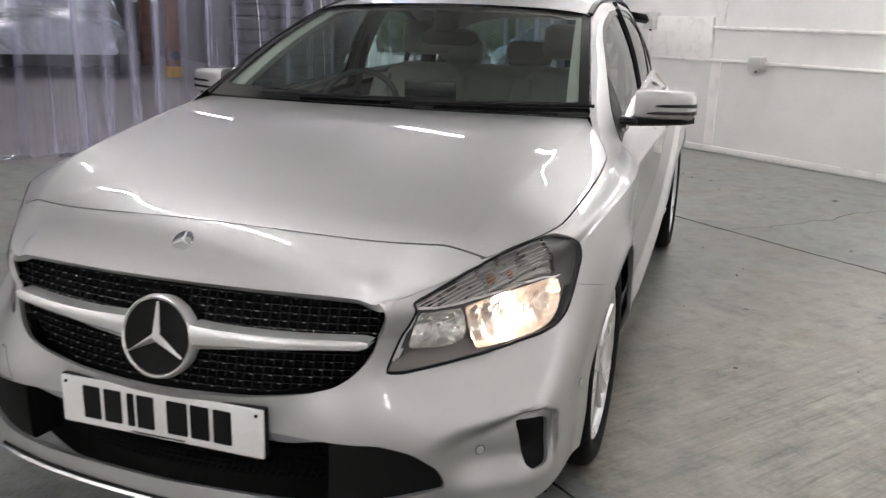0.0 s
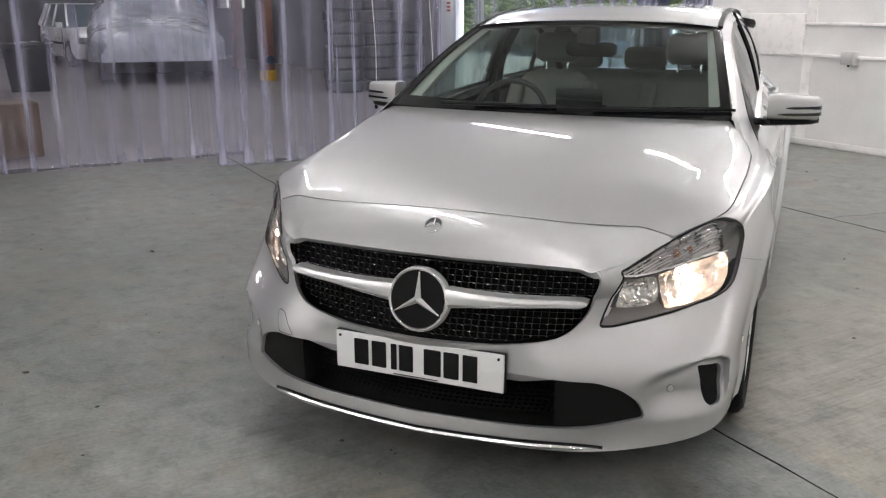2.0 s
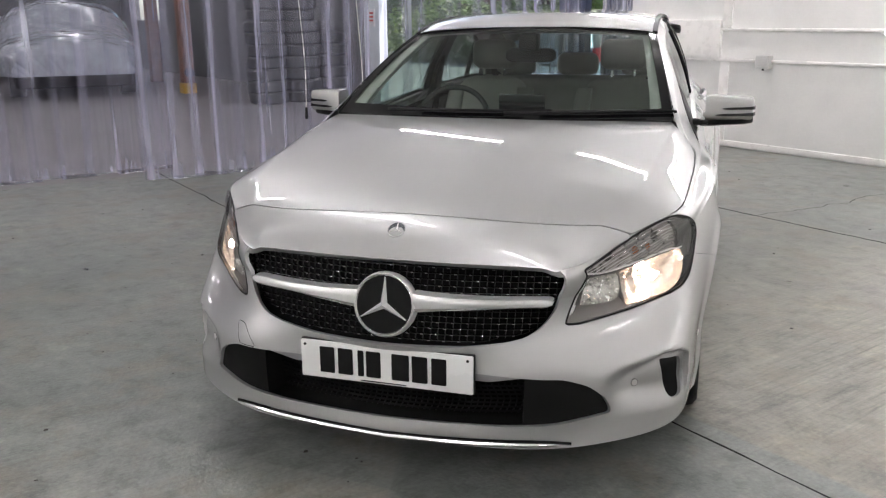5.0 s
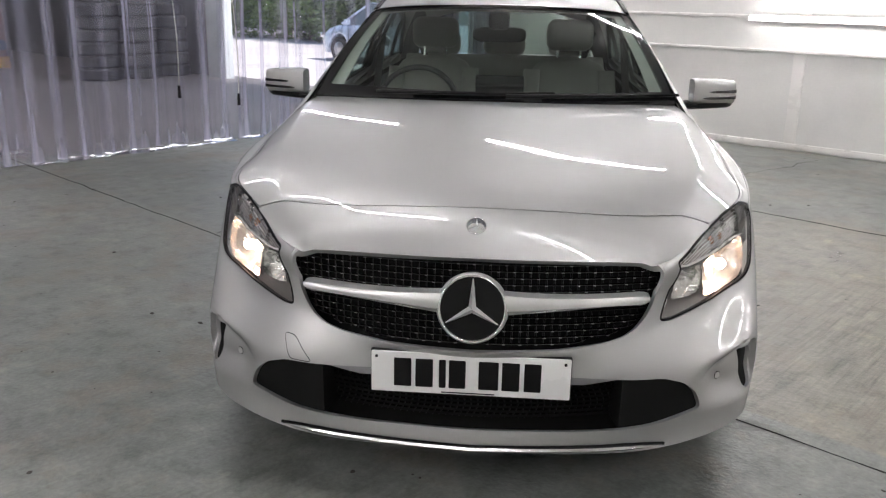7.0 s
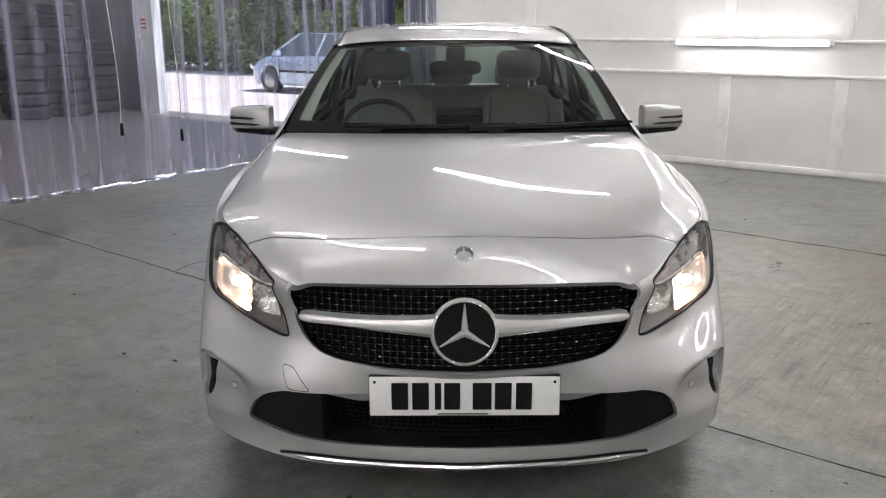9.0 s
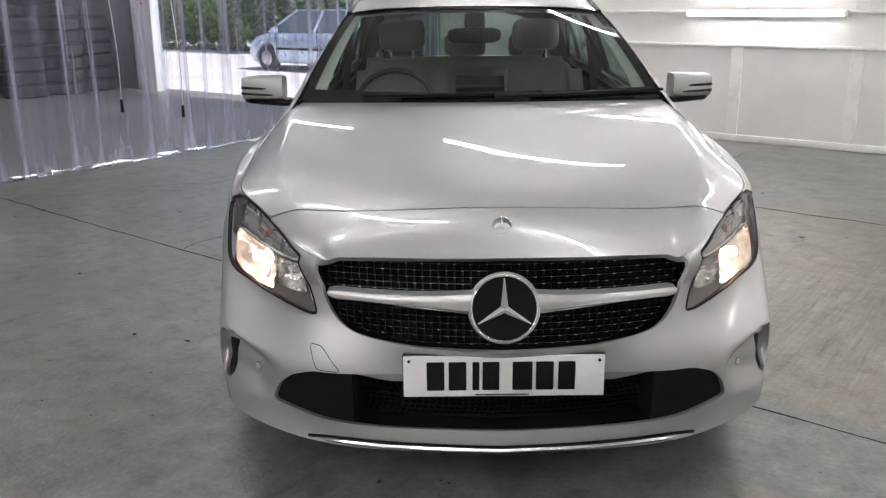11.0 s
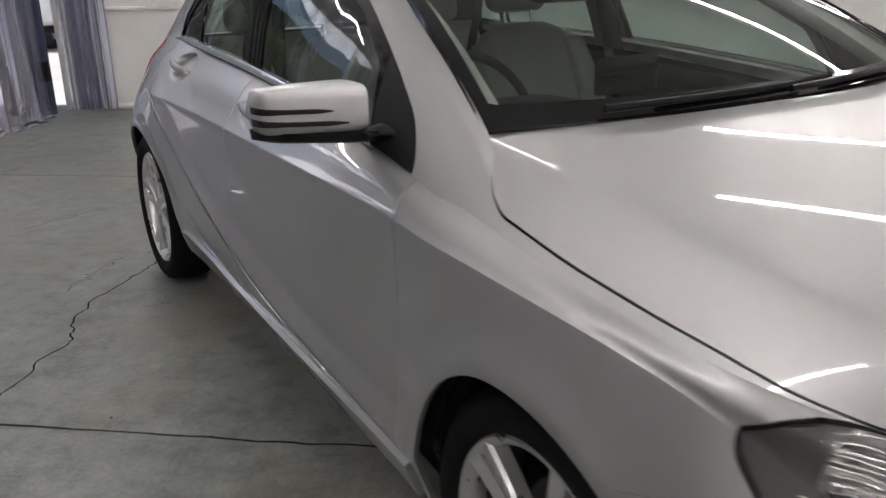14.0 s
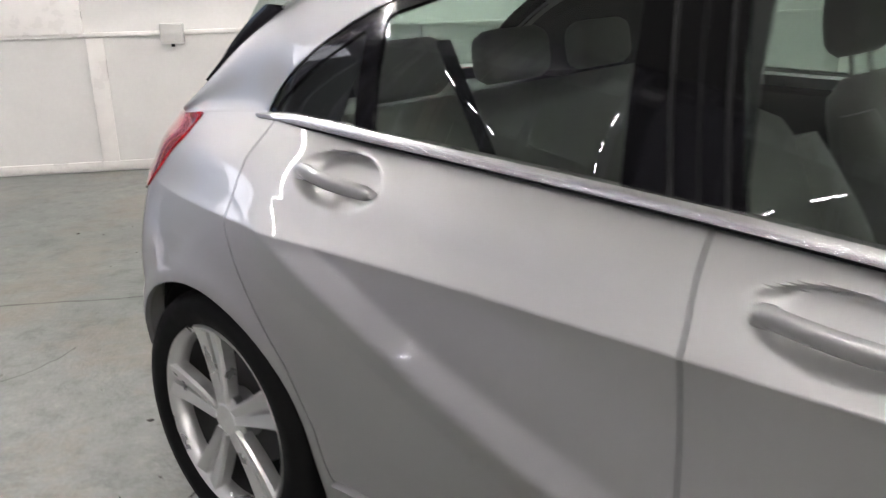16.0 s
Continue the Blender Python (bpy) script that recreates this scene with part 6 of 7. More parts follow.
for x in (-0.40, 0.0, 0.40):
    bm = bmesh.new()
    cushion(bm, [((x, 3.43 + 0.02 * f, 1.01 + 0.13 * f), 0.13 * (1 - abs(2 * f - 1)**5 * 0.25), 0.045 * (1 - abs(2 * f - 1)**5 * 0.5), radians(-12)) for f in np.linspace(0, 1, 10)])
    part("headrest", bm, LEATHER, bench, smooth=60)
for side in (1, -1):
    # trim of the rear pillar beside the parcel shelf, and of the middle pillar
    trims = cabin.where(lambda x, y, z: np.maximum(3.33 + 0.30 * (1.18 - z) - y, y - 3.9)).lifted(-0.05)
    (trims if side == 1 else trims.mirrored()).mesh("pillar_trim", DARK_TRIM, CAR, "dark grey rear pillar trim", flange=0)
    trims = cabin.where(lambda x, y, z: np.abs(y - 2.575 - 0.10 * (z - 1.1)) - 0.075).lifted(-0.045)
    (trims if side == 1 else trims.mirrored()).mesh("pillar_trim", DARK_TRIM, CAR, "dark grey middle pillar trim", flange=0)
# dashboard: a long padded body with a raised instrument hood
bm = bmesh.new()
rows = []
for x in np.linspace(-0.70, 0.70, 41):
    hoodlet = 0.045 * math.exp(-((x + 0.36) / 0.17)**4)
    edge = 1 - 0.5 * (abs(x) / 0.70)**8
    rows.append([(x, 1.30, 0.90 * edge + 0.02), (x, 1.42, 0.925), (x, 1.58, 0.925 + hoodlet * 0.8), (x, 1.68, 0.915 + hoodlet), (x, 1.73, 0.88 + hoodlet * 0.6), (x, 1.74, 0.80), (x, 1.70, 0.62), (x, 1.5, 0.50)])
grid(bm, rows)
dash = part("dashboard", bm, DARK_TRIM, CAR, "dark grey padded dashboard", smooth=50)
bm = bmesh.new()
box(bm, (-0.09, 1.70, 0.93), (0.12, 1.715, 1.028), 0.008)
part("display", bm, GLOSS_BLACK, dash, "black display")
bm = bmesh.new()
m = Matrix.Translation((-0.36, 1.86, 0.872)) @ Matrix.Rotation(radians(-24), 4, "X")
sweep(bm, [m @ Vector((0.180 * math.cos(a), 0, 0.180 * math.sin(a))) for a in np.linspace(0, math.tau, 48, endpoint=False)], 0.013, 10, True)
wheel_rim = part("steering_wheel", bm, DARK_TRIM, CAR, "dark leather steering wheel", smooth=60)
bm = bmesh.new()
cushion(bm, [(m @ Vector((0, 0.02 - 0.05 * f, -0.01)), 0.075 * (1 - 0.3 * f), 0.06 * (1 - 0.3 * f), radians(66)) for f in np.linspace(0, 1, 5)])
part("wheel_boss", bm, DARK_TRIM, wheel_rim)
for a in (0, 180, 270):
    bm = bmesh.new()
    rod(bm, m @ Vector((0.05 * math.cos(radians(a)), 0, 0.05 * math.sin(radians(a)))), m @ Vector((0.18 * math.cos(radians(a)), 0, 0.18 * math.sin(radians(a)))), 0.014)
    part("wheel_spoke", bm, SATIN_SILVER, wheel_rim)
bm = bmesh.new()
cushion(bm, [((0.0, 1.97, 1.155 + 0.066 * f), 0.122 * (1 - abs(2 * f - 1)**4 * 0.25), 0.016, 0) for f in np.linspace(0, 1, 8)])
inner_mirror = part("rear_view_mirror", bm, BLACK_PLASTIC, CAR, "black rear-view mirror", smooth=60)
bm = bmesh.new()
box(bm, (-0.045, 1.88, 1.21), (0.045, 1.975, 1.29), 0.02)
part("mirror_foot", bm, BLACK_PLASTIC, inner_mirror)
bm = bmesh.new()
box(bm, (-0.025, 1.935, 1.2985), (0.025, 1.955, 1.3085), 0.002)
part("screen_sticker", bm, surface("sticker_white", (0.6, 0.65, 0.75), 0.5), CAR, "small pale blue sticker")
bm = bmesh.new()
box(bm, (-0.10, 1.75, 0.35), (0.10, 2.7, 0.62), 0.03)
part("centre_console", bm, DARK_TRIM, CAR, "dark centre console")
bm = bmesh.new()
box(bm, (-0.70, 1.3, 0.24), (0.70, 3.9, 0.30), 0.01)
part("cabin_floor", bm, DARK_TRIM, CAR, "dark carpeted cabin floor")
bm = bmesh.new()
box(bm, (-0.60, 3.50, 0.90), (0.60, 3.95, 0.94), 0.01)
part("parcel_shelf", bm, DARK_TRIM, CAR, "dark parcel shelf")
bm = bmesh.new()
box(bm, (-0.58, 3.925, 0.50), (0.58, 3.945, 0.975), 0.008)
part("tailgate_trim", bm, DARK_TRIM, CAR, "dark tailgate lining")
# belts over the rear and front seats
for x, y, taper in ((-0.52, 3.20, 0.35), (0.52, 3.20, 0.35), (-0.625, 2.56, -0.08), (0.625, 2.56, -0.08)):
    bm = bmesh.new()
    rows = []
    for f in np.linspace(0, 1, 12):
        c = Vector((x * (1 - taper * f), y - 0.10 * f, 1.16 - 0.52 * f))
        rows.append([c + Vector((-0.019, 0, 0)), c + Vector((0.019, -0.006, 0))])
    grid(bm, rows)
    part("seat_belt", bm, BLACK_PLASTIC, CAR, "black seat belt")

# ---- the dim hall behind the curtain ----
HALL_FLOOR = surface("brown_grey_concrete", (0.20, 0.182, 0.186), 0.42, vary=0.22, scale=0.9, grain=30, bump=0.15)
HALL_WALL = surface("dark_cladding", (0.10, 0.10, 0.105), 0.6, vary=0.2, scale=1.5)
YARD = surface("pale_yard_concrete", (0.70, 0.66, 0.655), 0.8, vary=0.14, scale=0.5, grain=25, bump=0.2)
GREY_GREEN = surface("grey_green_paint", (0.66, 0.71, 0.73), 0.5, vary=0.1, scale=3)
slab("hall_floor", (-26.0, -9.0, -0.2), (-6.0, WALL_AT + 0.3, -0.001), HALL_FLOOR, "brown-grey concrete floor of the hall", "floor")
HALL_TOP = 5.2
slab("wall_hall_yard", (-22.4, WALL_AT, 0.0), (-11.25, WALL_AT + 0.3, HALL_TOP), HALL_WALL, "dark clad wall of the hall", "wall")
slab("wall_hall_corner", (-26.0, WALL_AT, 0.0), (-25.1, WALL_AT + 0.3, HALL_TOP), HALL_WALL, "dark clad corner of the hall", "wall")
slab("wall_hall_sill", (-25.1, WALL_AT, 0.0), (-22.4, WALL_AT + 0.3, 1.38), HALL_WALL, "dark clad wall under a high opening", "wall")
slab("wall_hall_head", (-25.1, WALL_AT, 3.2), (-22.4, WALL_AT + 0.3, HALL_TOP), HALL_WALL, "dark clad wall over a high opening", "wall")
slab("wall_hall_lintel", (-11.25, WALL_AT, 4.2), (-5.35, WALL_AT + 0.3, HALL_TOP), HALL_WALL, "dark lintel over the yard door", "wall")
slab("wall_hall_end", (-26.2, -9.0, 0.0), (-26.0, WALL_AT + 0.3, HALL_TOP), HALL_WALL, "dark far wall of the hall", "wall")
slab("wall_hall_side", (-26.0, -9.2, 0.0), (-6.45, -9.0, HALL_TOP), HALL_WALL, "dark side wall of the hall", "wall")
slab("wall_hall_inner", (-6.75, -9.0, 0.0), (-6.45, BACK_AT - 0.2, HALL_TOP), HALL_WALL, "dark inner wall of the hall", "wall")
slab("ceiling_hall", (-26.0, -9.0, HALL_TOP), (-6.45, WALL_AT + 0.3, HALL_TOP + 0.2), HALL_WALL, "dark roof of the hall", "ceiling")


def pillar(u, w, r, high, material, label):
    bm = bmesh.new()
    box(bm, (-r, -r, 0), (r, r, high), 0.02)
    ob = tagged(part("pillar", bm, material, m=ROOM @ pose(u, w, 0)), label, "pillar")
    return ob


# added area lamp under the yard door's lintel, standing in for the sky's light
hall_fill = new("hall_fill_lamp", bpy.data.lights.new("hall_fill_lamp", "AREA"))
hall_fill.data.shape, hall_fill.data.size, hall_fill.data.size_y = "RECTANGLE", 5.6, 1.2
hall_fill.data.energy, hall_fill.data.color = 75.0, (0.93, 0.95, 1.0)
hall_fill.matrix_world = ROOM @ pose(-8.3, WALL_AT - 0.1, 4.1, -35)

# the yard door's jamb: a grey-green panel with a notice
jamb = thing("door_jamb", "grey-green painted door jamb panel with a notice", "door jamb", ROOM @ pose(-11.0, WALL_AT - 0.05, 0))
bm = bmesh.new()
box(bm, (-0.25, -0.06, 0), (0.25, 0.1, 4.2), 0.01)
part("panel", bm, GREY_GREEN, jamb)
bm = bmesh.new()
box(bm, (-0.05, -0.08, 1.24), (0.13, -0.05, 1.52), 0.004)
notice = part("notice", bm, surface("notice_white", (0.75, 0.74, 0.74), 0.5, vary=0.02), jamb, "white notice with red bars")
bm = bmesh.new()
for z in (1.46, 1.40, 1.34):
    box(bm, (-0.02, -0.084, z - 0.02), (0.10, -0.078, z + 0.012), 0.002)
part("notice_bars", bm, surface("notice_red", (0.5, 0.05, 0.05), 0.5), notice)

frame_posts = thing("door_frame", "dark blue painted steel door frame posts", "door frame", ROOM @ pose(-5.93, 6.36, 0))
for du, dv, r in ((-0.14, 0.03, 0.075), (0.03, -0.02, 0.075), (0.17, 0.03, 0.05)):
    bm = bmesh.new()
    box(bm, (du - r, dv - r, 0), (du + r, dv + r, 4.2), 0.008)
    part("post", bm, STEEL_BLUE, frame_posts)
bm = bmesh.new()
sweep(bm, [(-0.10, -0.06, 0.45), (-0.05, -0.08, 0.62), (-0.12, -0.05, 0.9), (-0.06, -0.06, 1.3)], 0.012, 8)
part("hose", bm, CORD, frame_posts)
bm = bmesh.new()
box(bm, (0.16, -0.05, 0.30), (0.24, 0.03, 0.48), 0.01)
part("latch_box", bm, BLACK_PLASTIC, frame_posts)


def mop_bucket(u, w):
    ob = thing("mop_bucket", "yellow plastic mop bucket on castors with a wringer", "mop bucket", ROOM @ pose(u, w, 0, 0, 0, 15))
    bm = bmesh.new()
    rows = []
    for z, a, b in ((0.07, 0.10, 0.13), (0.09, 0.115, 0.145), (0.36, 0.145, 0.185), (0.385, 0.155, 0.195), (0.38, 0.140, 0.18), (0.10, 0.10, 0.13)):
        rows.append([(a * math.copysign(abs(math.cos(t))**0.5, math.cos(t)), b * math.copysign(abs(math.sin(t))**0.5, math.sin(t)), z) for t in np.linspace(0, math.tau, 28, endpoint=False)])
    vs = grid(bm, rows, True)
    bm.faces.new(vs[0][::-1])
    bm.faces.new(vs[-1])
    part("bucket", bm, YELLOW_PLASTIC, ob)
    bm = bmesh.new()
    box(bm, (-0.10, -0.06, 0.34), (0.05, 0.08, 0.50), 0.025)
    part("wringer", bm, DARK_TRIM, ob, "dark plastic wringer")
    bm = bmesh.new()
    rod(bm, (0.0, 0.02, 0.2), (0.10, 0.10, 1.25), 0.012)
    part("mop_handle", bm, BARE_STEEL, ob)
    bm = bmesh.new()
    sweep(bm, [(-0.16, 0.15 * math.cos(a), 0.42 + 0.16 * math.sin(a)) for a in np.linspace(0, math.tau, 28, endpoint=False)], 0.01, 6, True)
    part("hoop_handle", bm, BARE_STEEL, ob)
    for a, b in ((-0.08, -0.1), (0.08, -0.1), (-0.08, 0.1), (0.08, 0.1)):
        bm = bmesh.new()
        rod(bm, (a - 0.012, b, 0.032), (a + 0.012, b, 0.032), 0.031)
        rod(bm, (a, b, 0.032), (a, b, 0.085), 0.008)
        part("castor", bm, BLACK_PLASTIC, ob)
    return ob


mop_bucket(-5.95, 5.68)
foot = thing("trolley_foot", "low black trolley foot on the floor", "trolley foot", ROOM @ pose(-6.62, 6.05, 0, 0, 0, 20))
bm = bmesh.new()
box(bm, (-0.14, -0.05, 0.05), (0.14, 0.05, 0.10), 0.015)
part("plate", bm, BLACK_PLASTIC, foot)
bm = bmesh.new()
rod(bm, (0.1, -0.02, 0.03), (0.1, 0.02, 0.03), 0.03)
rod(bm, (-0.1, -0.02, 0.03), (-0.1, 0.02, 0.03), 0.03)
part("roller", bm, BLACK_PLASTIC, foot)


def tyre_stack(u, w, count, seed):
    rnd = random.Random(seed)
    ob = thing("tyre_stack", "stack of used black tyres", "tyre stack", ROOM @ pose(u, w, 0), "tyre stacks")
    for k in range(count):
        bm = bmesh.new()
        rows = []
        for a in np.linspace(0, math.tau, 24, endpoint=False):
            rows.append([((0.24 + r) * math.cos(a), (0.24 + r) * math.sin(a), z) for r, z in ((-0.04, 0.03), (0.0, 0.005), (0.05, 0.0), (0.085, 0.03), (0.09, 0.095), (0.085, 0.16), (0.05, 0.19), (0.0, 0.185), (-0.04, 0.16))])
        grid(bm, rows + rows[:1])
        part("tyre", bm, DARK_RUBBER, ob, m=pose(rnd.uniform(-0.03, 0.03), rnd.uniform(-0.03, 0.03), k * 0.192, rnd.uniform(-1, 1), 0, rnd.uniform(0, 90)))


for k, (u, w, n) in enumerate(((-11.8, 4.95, 6), (-11.75, 5.6, 7), (-11.95, 6.22, 6), (-12.6, 5.3, 9), (-12.7, 6.0, 9), (-14.2, 6.03, 6), (-13.4, 6.1, 5))):
    tyre_stack(u, w, n, k)

rusty = pillar(-14.75, 4.62, 0.11, HALL_TOP, RUST, "rust-brown steel pillar with a box at its foot")
bm = bmesh.new()
box(bm, (-0.13, -0.13, 0), (0.13, 0.13, 0.20), 0.02)
part("foot_guard", bm, YELLOW_PLASTIC, rusty)
bm = bmesh.new()
rod(bm, (0.17, 0, 0.4), (0.11, 0, 0.4), 0.09, 0.09, 20)
part("gauge", bm, STEEL_BLUE, rusty)
for u, w in ((-18.5, 5.2), (-20.5, -1.0), (-12.0, -2.5), (-16.0, -4.5)):
    pillar(u, w, 0.12, HALL_TOP, RUST, "rust-brown steel pillar of the hall")


def covered_car():
    """A car under a crumpled plastic sheet."""
    ob = thing("covered_car", "car under a crumpled silvery plastic dust sheet", "covered car", ROOM @ pose(-14.95, 2.62, 0, 0, 0, -10) @ Matrix.Diagonal((1.15, 1.2, 1.15, 1)))
    bm = bmesh.new()
    tall = curve((0.0, 0.66), (0.15, 0.84), (0.6, 0.95), (1.15, 1.03), (1.9, 1.44), (2.6, 1.54), (3.6, 1.46), (4.2, 1.12), (4.5, 0.70))
    hem = 0.36
    rows = [[(0.03, 0.80 * f, hem) for f in np.linspace(-1, 1, 91)]]
    for d in np.concatenate([[0.0, 0.015], np.linspace(0.04, 4.5, 110)]):
        z1, w = float(tall(d)), 0.84 + 0.22 * float(soft(d / 0.55)) - 0.12 * max(0, (d - 4.1) / 0.4)
        row = []
        for f in np.linspace(-1, 1, 91):
            a = f * math.pi / 2
            x, z = math.copysign(w * abs(math.sin(a))**0.72, f), hem + (z1 - hem) * abs(math.cos(a))**0.55
            k = Vector((d * 2.0, x * 2.0 + z, z * 2.2))
            c = 0.035 * noise.noise(k * 1.1) + 0.035 * abs(noise.noise(k * 2.6)) + 0.014 * abs(noise.noise(k * 7.0))
            c += 0.030 * abs(math.sin(9 * z + 2.5 * x)) * float(soft((0.5 - d) / 0.4)) * (1 - abs(f))
            row.append((-d + c * float(soft((0.6 - d) / 0.5)), x + math.copysign(c, x) * min(1, abs(f) * 2), z + c * abs(math.cos(a))))
        rows.append(row)
    grid(bm, rows)
    part("dust_sheet", bm, surface("plastic_sheet", (0.42, 0.44, 0.50), 0.22, vary=0.15, scale=5, grain=18, bump=0.6, coat=0.8), ob, smooth=60)
    bm = bmesh.new()
    box(bm, (-4.3, -0.85, 0.16), (-0.10, 0.85, 0.52), 0.08)
    part("body", bm, SHELL_BLACK, ob, "dark car body")
    for d, s in ((0.85, -1), (0.85, 1), (3.5, -1), (3.5, 1)):
        bm = bmesh.new()
        rod(bm, (-d, s * 0.70, 0.31), (-d, s * 0.92, 0.31), 0.31, None, 28)
        part("wheel", bm, DARK_RUBBER, ob)
    return ob


def waste_bin(u, w):
    """A square bin with a rim, a lid and a crumpled sheet of paper on it."""
    ob = thing("waste_bin", "dark grey square plastic bin in the dim hall", "bin", ROOM @ pose(u, w, 0, 0, 0, -8))
    bm = bmesh.new()
    rows = [[(r * cx, r * cy, z) for cx, cy in ((-1, -1), (1, -1), (1, 1), (-1, 1))] for r, z in ((0.30, 0.0), (0.37, 0.72), (0.40, 0.73), (0.40, 0.77))]
    vs = grid(bm, rows, True)
    bm.faces.new(vs[0][::-1])
    bm.faces.new(vs[-1])
    part("body", bm, DARK_TRIM, ob)
    bm = bmesh.new()
    box(bm, (-0.41, -0.41, 0.772), (0.41, 0.41, 0.80), 0.012)
    part("lid", bm, DARK_TRIM, ob)
    bm = bmesh.new()
    grid(bm, [[(x, y, 0.803 + 0.05 * abs(noise.noise(Vector((x * 5, y * 5, 1))))) for x in np.linspace(-0.28, 0.12, 10)] for y in np.linspace(-0.2, 0.2, 10)])
    tagged(part("paper", bm, VAN_WHITE, m=ROOM @ pose(u, w, 0, 0, 0, -8)), "crumpled white paper lying on the bin", "paper")


def cardboard_box(u, w):
    ob = thing("cardboard_box", "brown cardboard box on the floor behind the curtain", "box", ROOM @ pose(u, w, 0, 0, 0, 6))
    card = surface("brown_card", (0.13, 0.085, 0.05), 0.8, vary=0.2, scale=4, grain=60, bump=0.15)
    bm = bmesh.new()
    box(bm, (-0.25, -0.42, 0.0), (0.25, 0.42, 0.50), 0.008)
    part("body", bm, card, ob)
    for s in (-1, 1):
        bm = bmesh.new()
        box(bm, (-0.25, min(s * 0.005, s * 0.42), 0.502), (0.25, max(s * 0.005, s * 0.42), 0.510), 0.002)
        part("flap", bm, card, ob)


covered_car()
for u in (-9.0, -13.5, -18.0, -22.5):
    for w in (-5.0, -1.6, 1.6, 4.4):
        tube_light(u, w, 4.7, 2.0)


def parked_car(name, label, m, paint, long, high, nose_long, group=""):
    """A plain five-door car seen far off: body, glass, wheels, lamps, seams."""
    ob = thing(name, label, "car", m, group)
    half = 0.86
    top = curve((0.0, 0.55), (0.08, 0.68), (nose_long * 0.5, 0.84), (nose_long, 0.93), (nose_long + 0.05, 0.94), (long - 0.25, 0.98), (long - 0.06, 0.90), (long, 0.6))
    bm = bmesh.new()
    rows = []
    for d in np.linspace(0, long, 60):
        w = half * (1 - 0.22 * max(0, 1 - d / 0.5)**2 - 0.10 * max(0, (d - long + 0.35) / 0.35)**2)
        z1 = float(top(d))
        wheel_cut = max([max(0.0, 0.35**2 - (d - c)**2) ** 0.5 for c in (0.82, long - 0.78)])
        z0 = max(0.20, 0.31 + wheel_cut if wheel_cut > 0.05 else 0.20)
        rows.append([(w * 0.9, d, z0), (w, d, z0 + 0.05 if z0 > 0.3 else 0.36), (w * 1.01, d, max(z0 + 0.08, 0.62)), (w * 0.97, d, max(z1 - 0.08, z0 + 0.1)), (w * 0.86, d, max(z1, z0 + 0.12)), (0, d, max(z1 + 0.03, z0 + 0.13)), (-w * 0.86, d, max(z1, z0 + 0.12)), (-w * 0.97, d, max(z1 - 0.08, z0 + 0.1)), (-w * 1.01, d, max(z0 + 0.08, 0.62)), (-w, d, z0 + 0.05 if z0 > 0.3 else 0.36), (-w * 0.9, d, z0)])
    vs = grid(bm, rows)
    bm.faces.new(vs[0])
    bm.faces.new(vs[-1][::-1])
    part("body", bm, paint, ob, smooth=50)
    bm = bmesh.new()
    rows = []
    y0, y1, y2, y3 = nose_long - 0.05, nose_long + 0.75, long - 0.75, long - 0.16
    for f in np.linspace(0, 1, 24):
        h = math.sin(min(1, f * 1.0) * math.pi / 2)
        z = 0.92 + (high - 0.94) * h
        w = 0.80 - 0.20 * h
        a, b = y0 + (y1 - y0) * h**1.2, y3 + (y2 + 0.35 - y3) * h**1.2
        rows.append([(w, a, z), (w * 1.0, (a + b) / 2, z), (w, b, z), (-w, b, z), (-w, (a + b) / 2, z), (-w, a, z)])
    vs = grid(bm, rows, True)
    part("cabin_glass", bm, GLASS_FAR, ob, "dark cabin glass", smooth=50)
    bm = bmesh.new()
    box(bm, (-0.60, y1 - 0.02, high - 0.05), (0.60, y2 + 0.38, high), 0.03)
    part("roof", bm, paint, ob)
    for s in (-1, 1):
        for ya, za, yb, zb, r in ((y0, 0.94, y1, high - 0.03, 0.03), ((y0 + y3) / 2 + 0.05, 0.94, (y1 + y2) / 2 + 0.1, high - 0.03, 0.035), (y3, 0.95, y2 + 0.35, high - 0.03, 0.07), (y3 - 0.45, 0.95, y2 + 0.05, high - 0.03, 0.03)):
            bm = bmesh.new()
            rod(bm, (s * 0.80, ya, za), (s * 0.605, yb, zb), r)
            part("pillar", bm, paint, ob)
        for c in (0.82, long - 0.78):
            bm = bmesh.new()
            rod(bm, (s * 0.66, c, 0.31), (s * 0.855, c, 0.31), 0.31, None, 30)
            wh = part("wheel", bm, DARK_RUBBER, ob, "black tyre")
            bm = bmesh.new()
            rod(bm, (s * 0.84, c, 0.31), (s * 0.866, c, 0.31), 0.205, 0.17, 24)
            part("hub_cap", bm, BARE_STEEL, wh)
        bm = bmesh.new()
        box(bm, (s * 0.868, 0.62 + 0.6, 0.52), (s * 0.884, long - 1.15, 0.575), 0.006)
        part("rubbing_strip", bm, BLACK_PLASTIC, ob)
        for y in (nose_long + 0.25, (nose_long + long) / 2 + 0.1):
            bm = bmesh.new()
            box(bm, (s * 0.866, y, 0.36), (s * 0.876, y + 0.012, 0.88))
            part("door_seam", bm, BLACK_PLASTIC, ob)
            bm = bmesh.new()
            box(bm, (s * 0.86, y + 0.62, 0.76), (s * 0.892, y + 0.78, 0.79), 0.006)
            part("handle", bm, paint, ob)
        bm = bmesh.new()
        box(bm, (s * 0.84, nose_long + 0.22, 0.92), (s * 1.0, nose_long + 0.32, 1.05), 0.03)
        part("door_mirror", bm, paint, ob)
        bm = bmesh.new()
        box(bm, (s * 0.48, -0.01, 0.56), (s * 0.76, 0.20, 0.70), 0.03)
        part("headlamp", bm, LAMP_CHROME, ob)
        bm = bmesh.new()
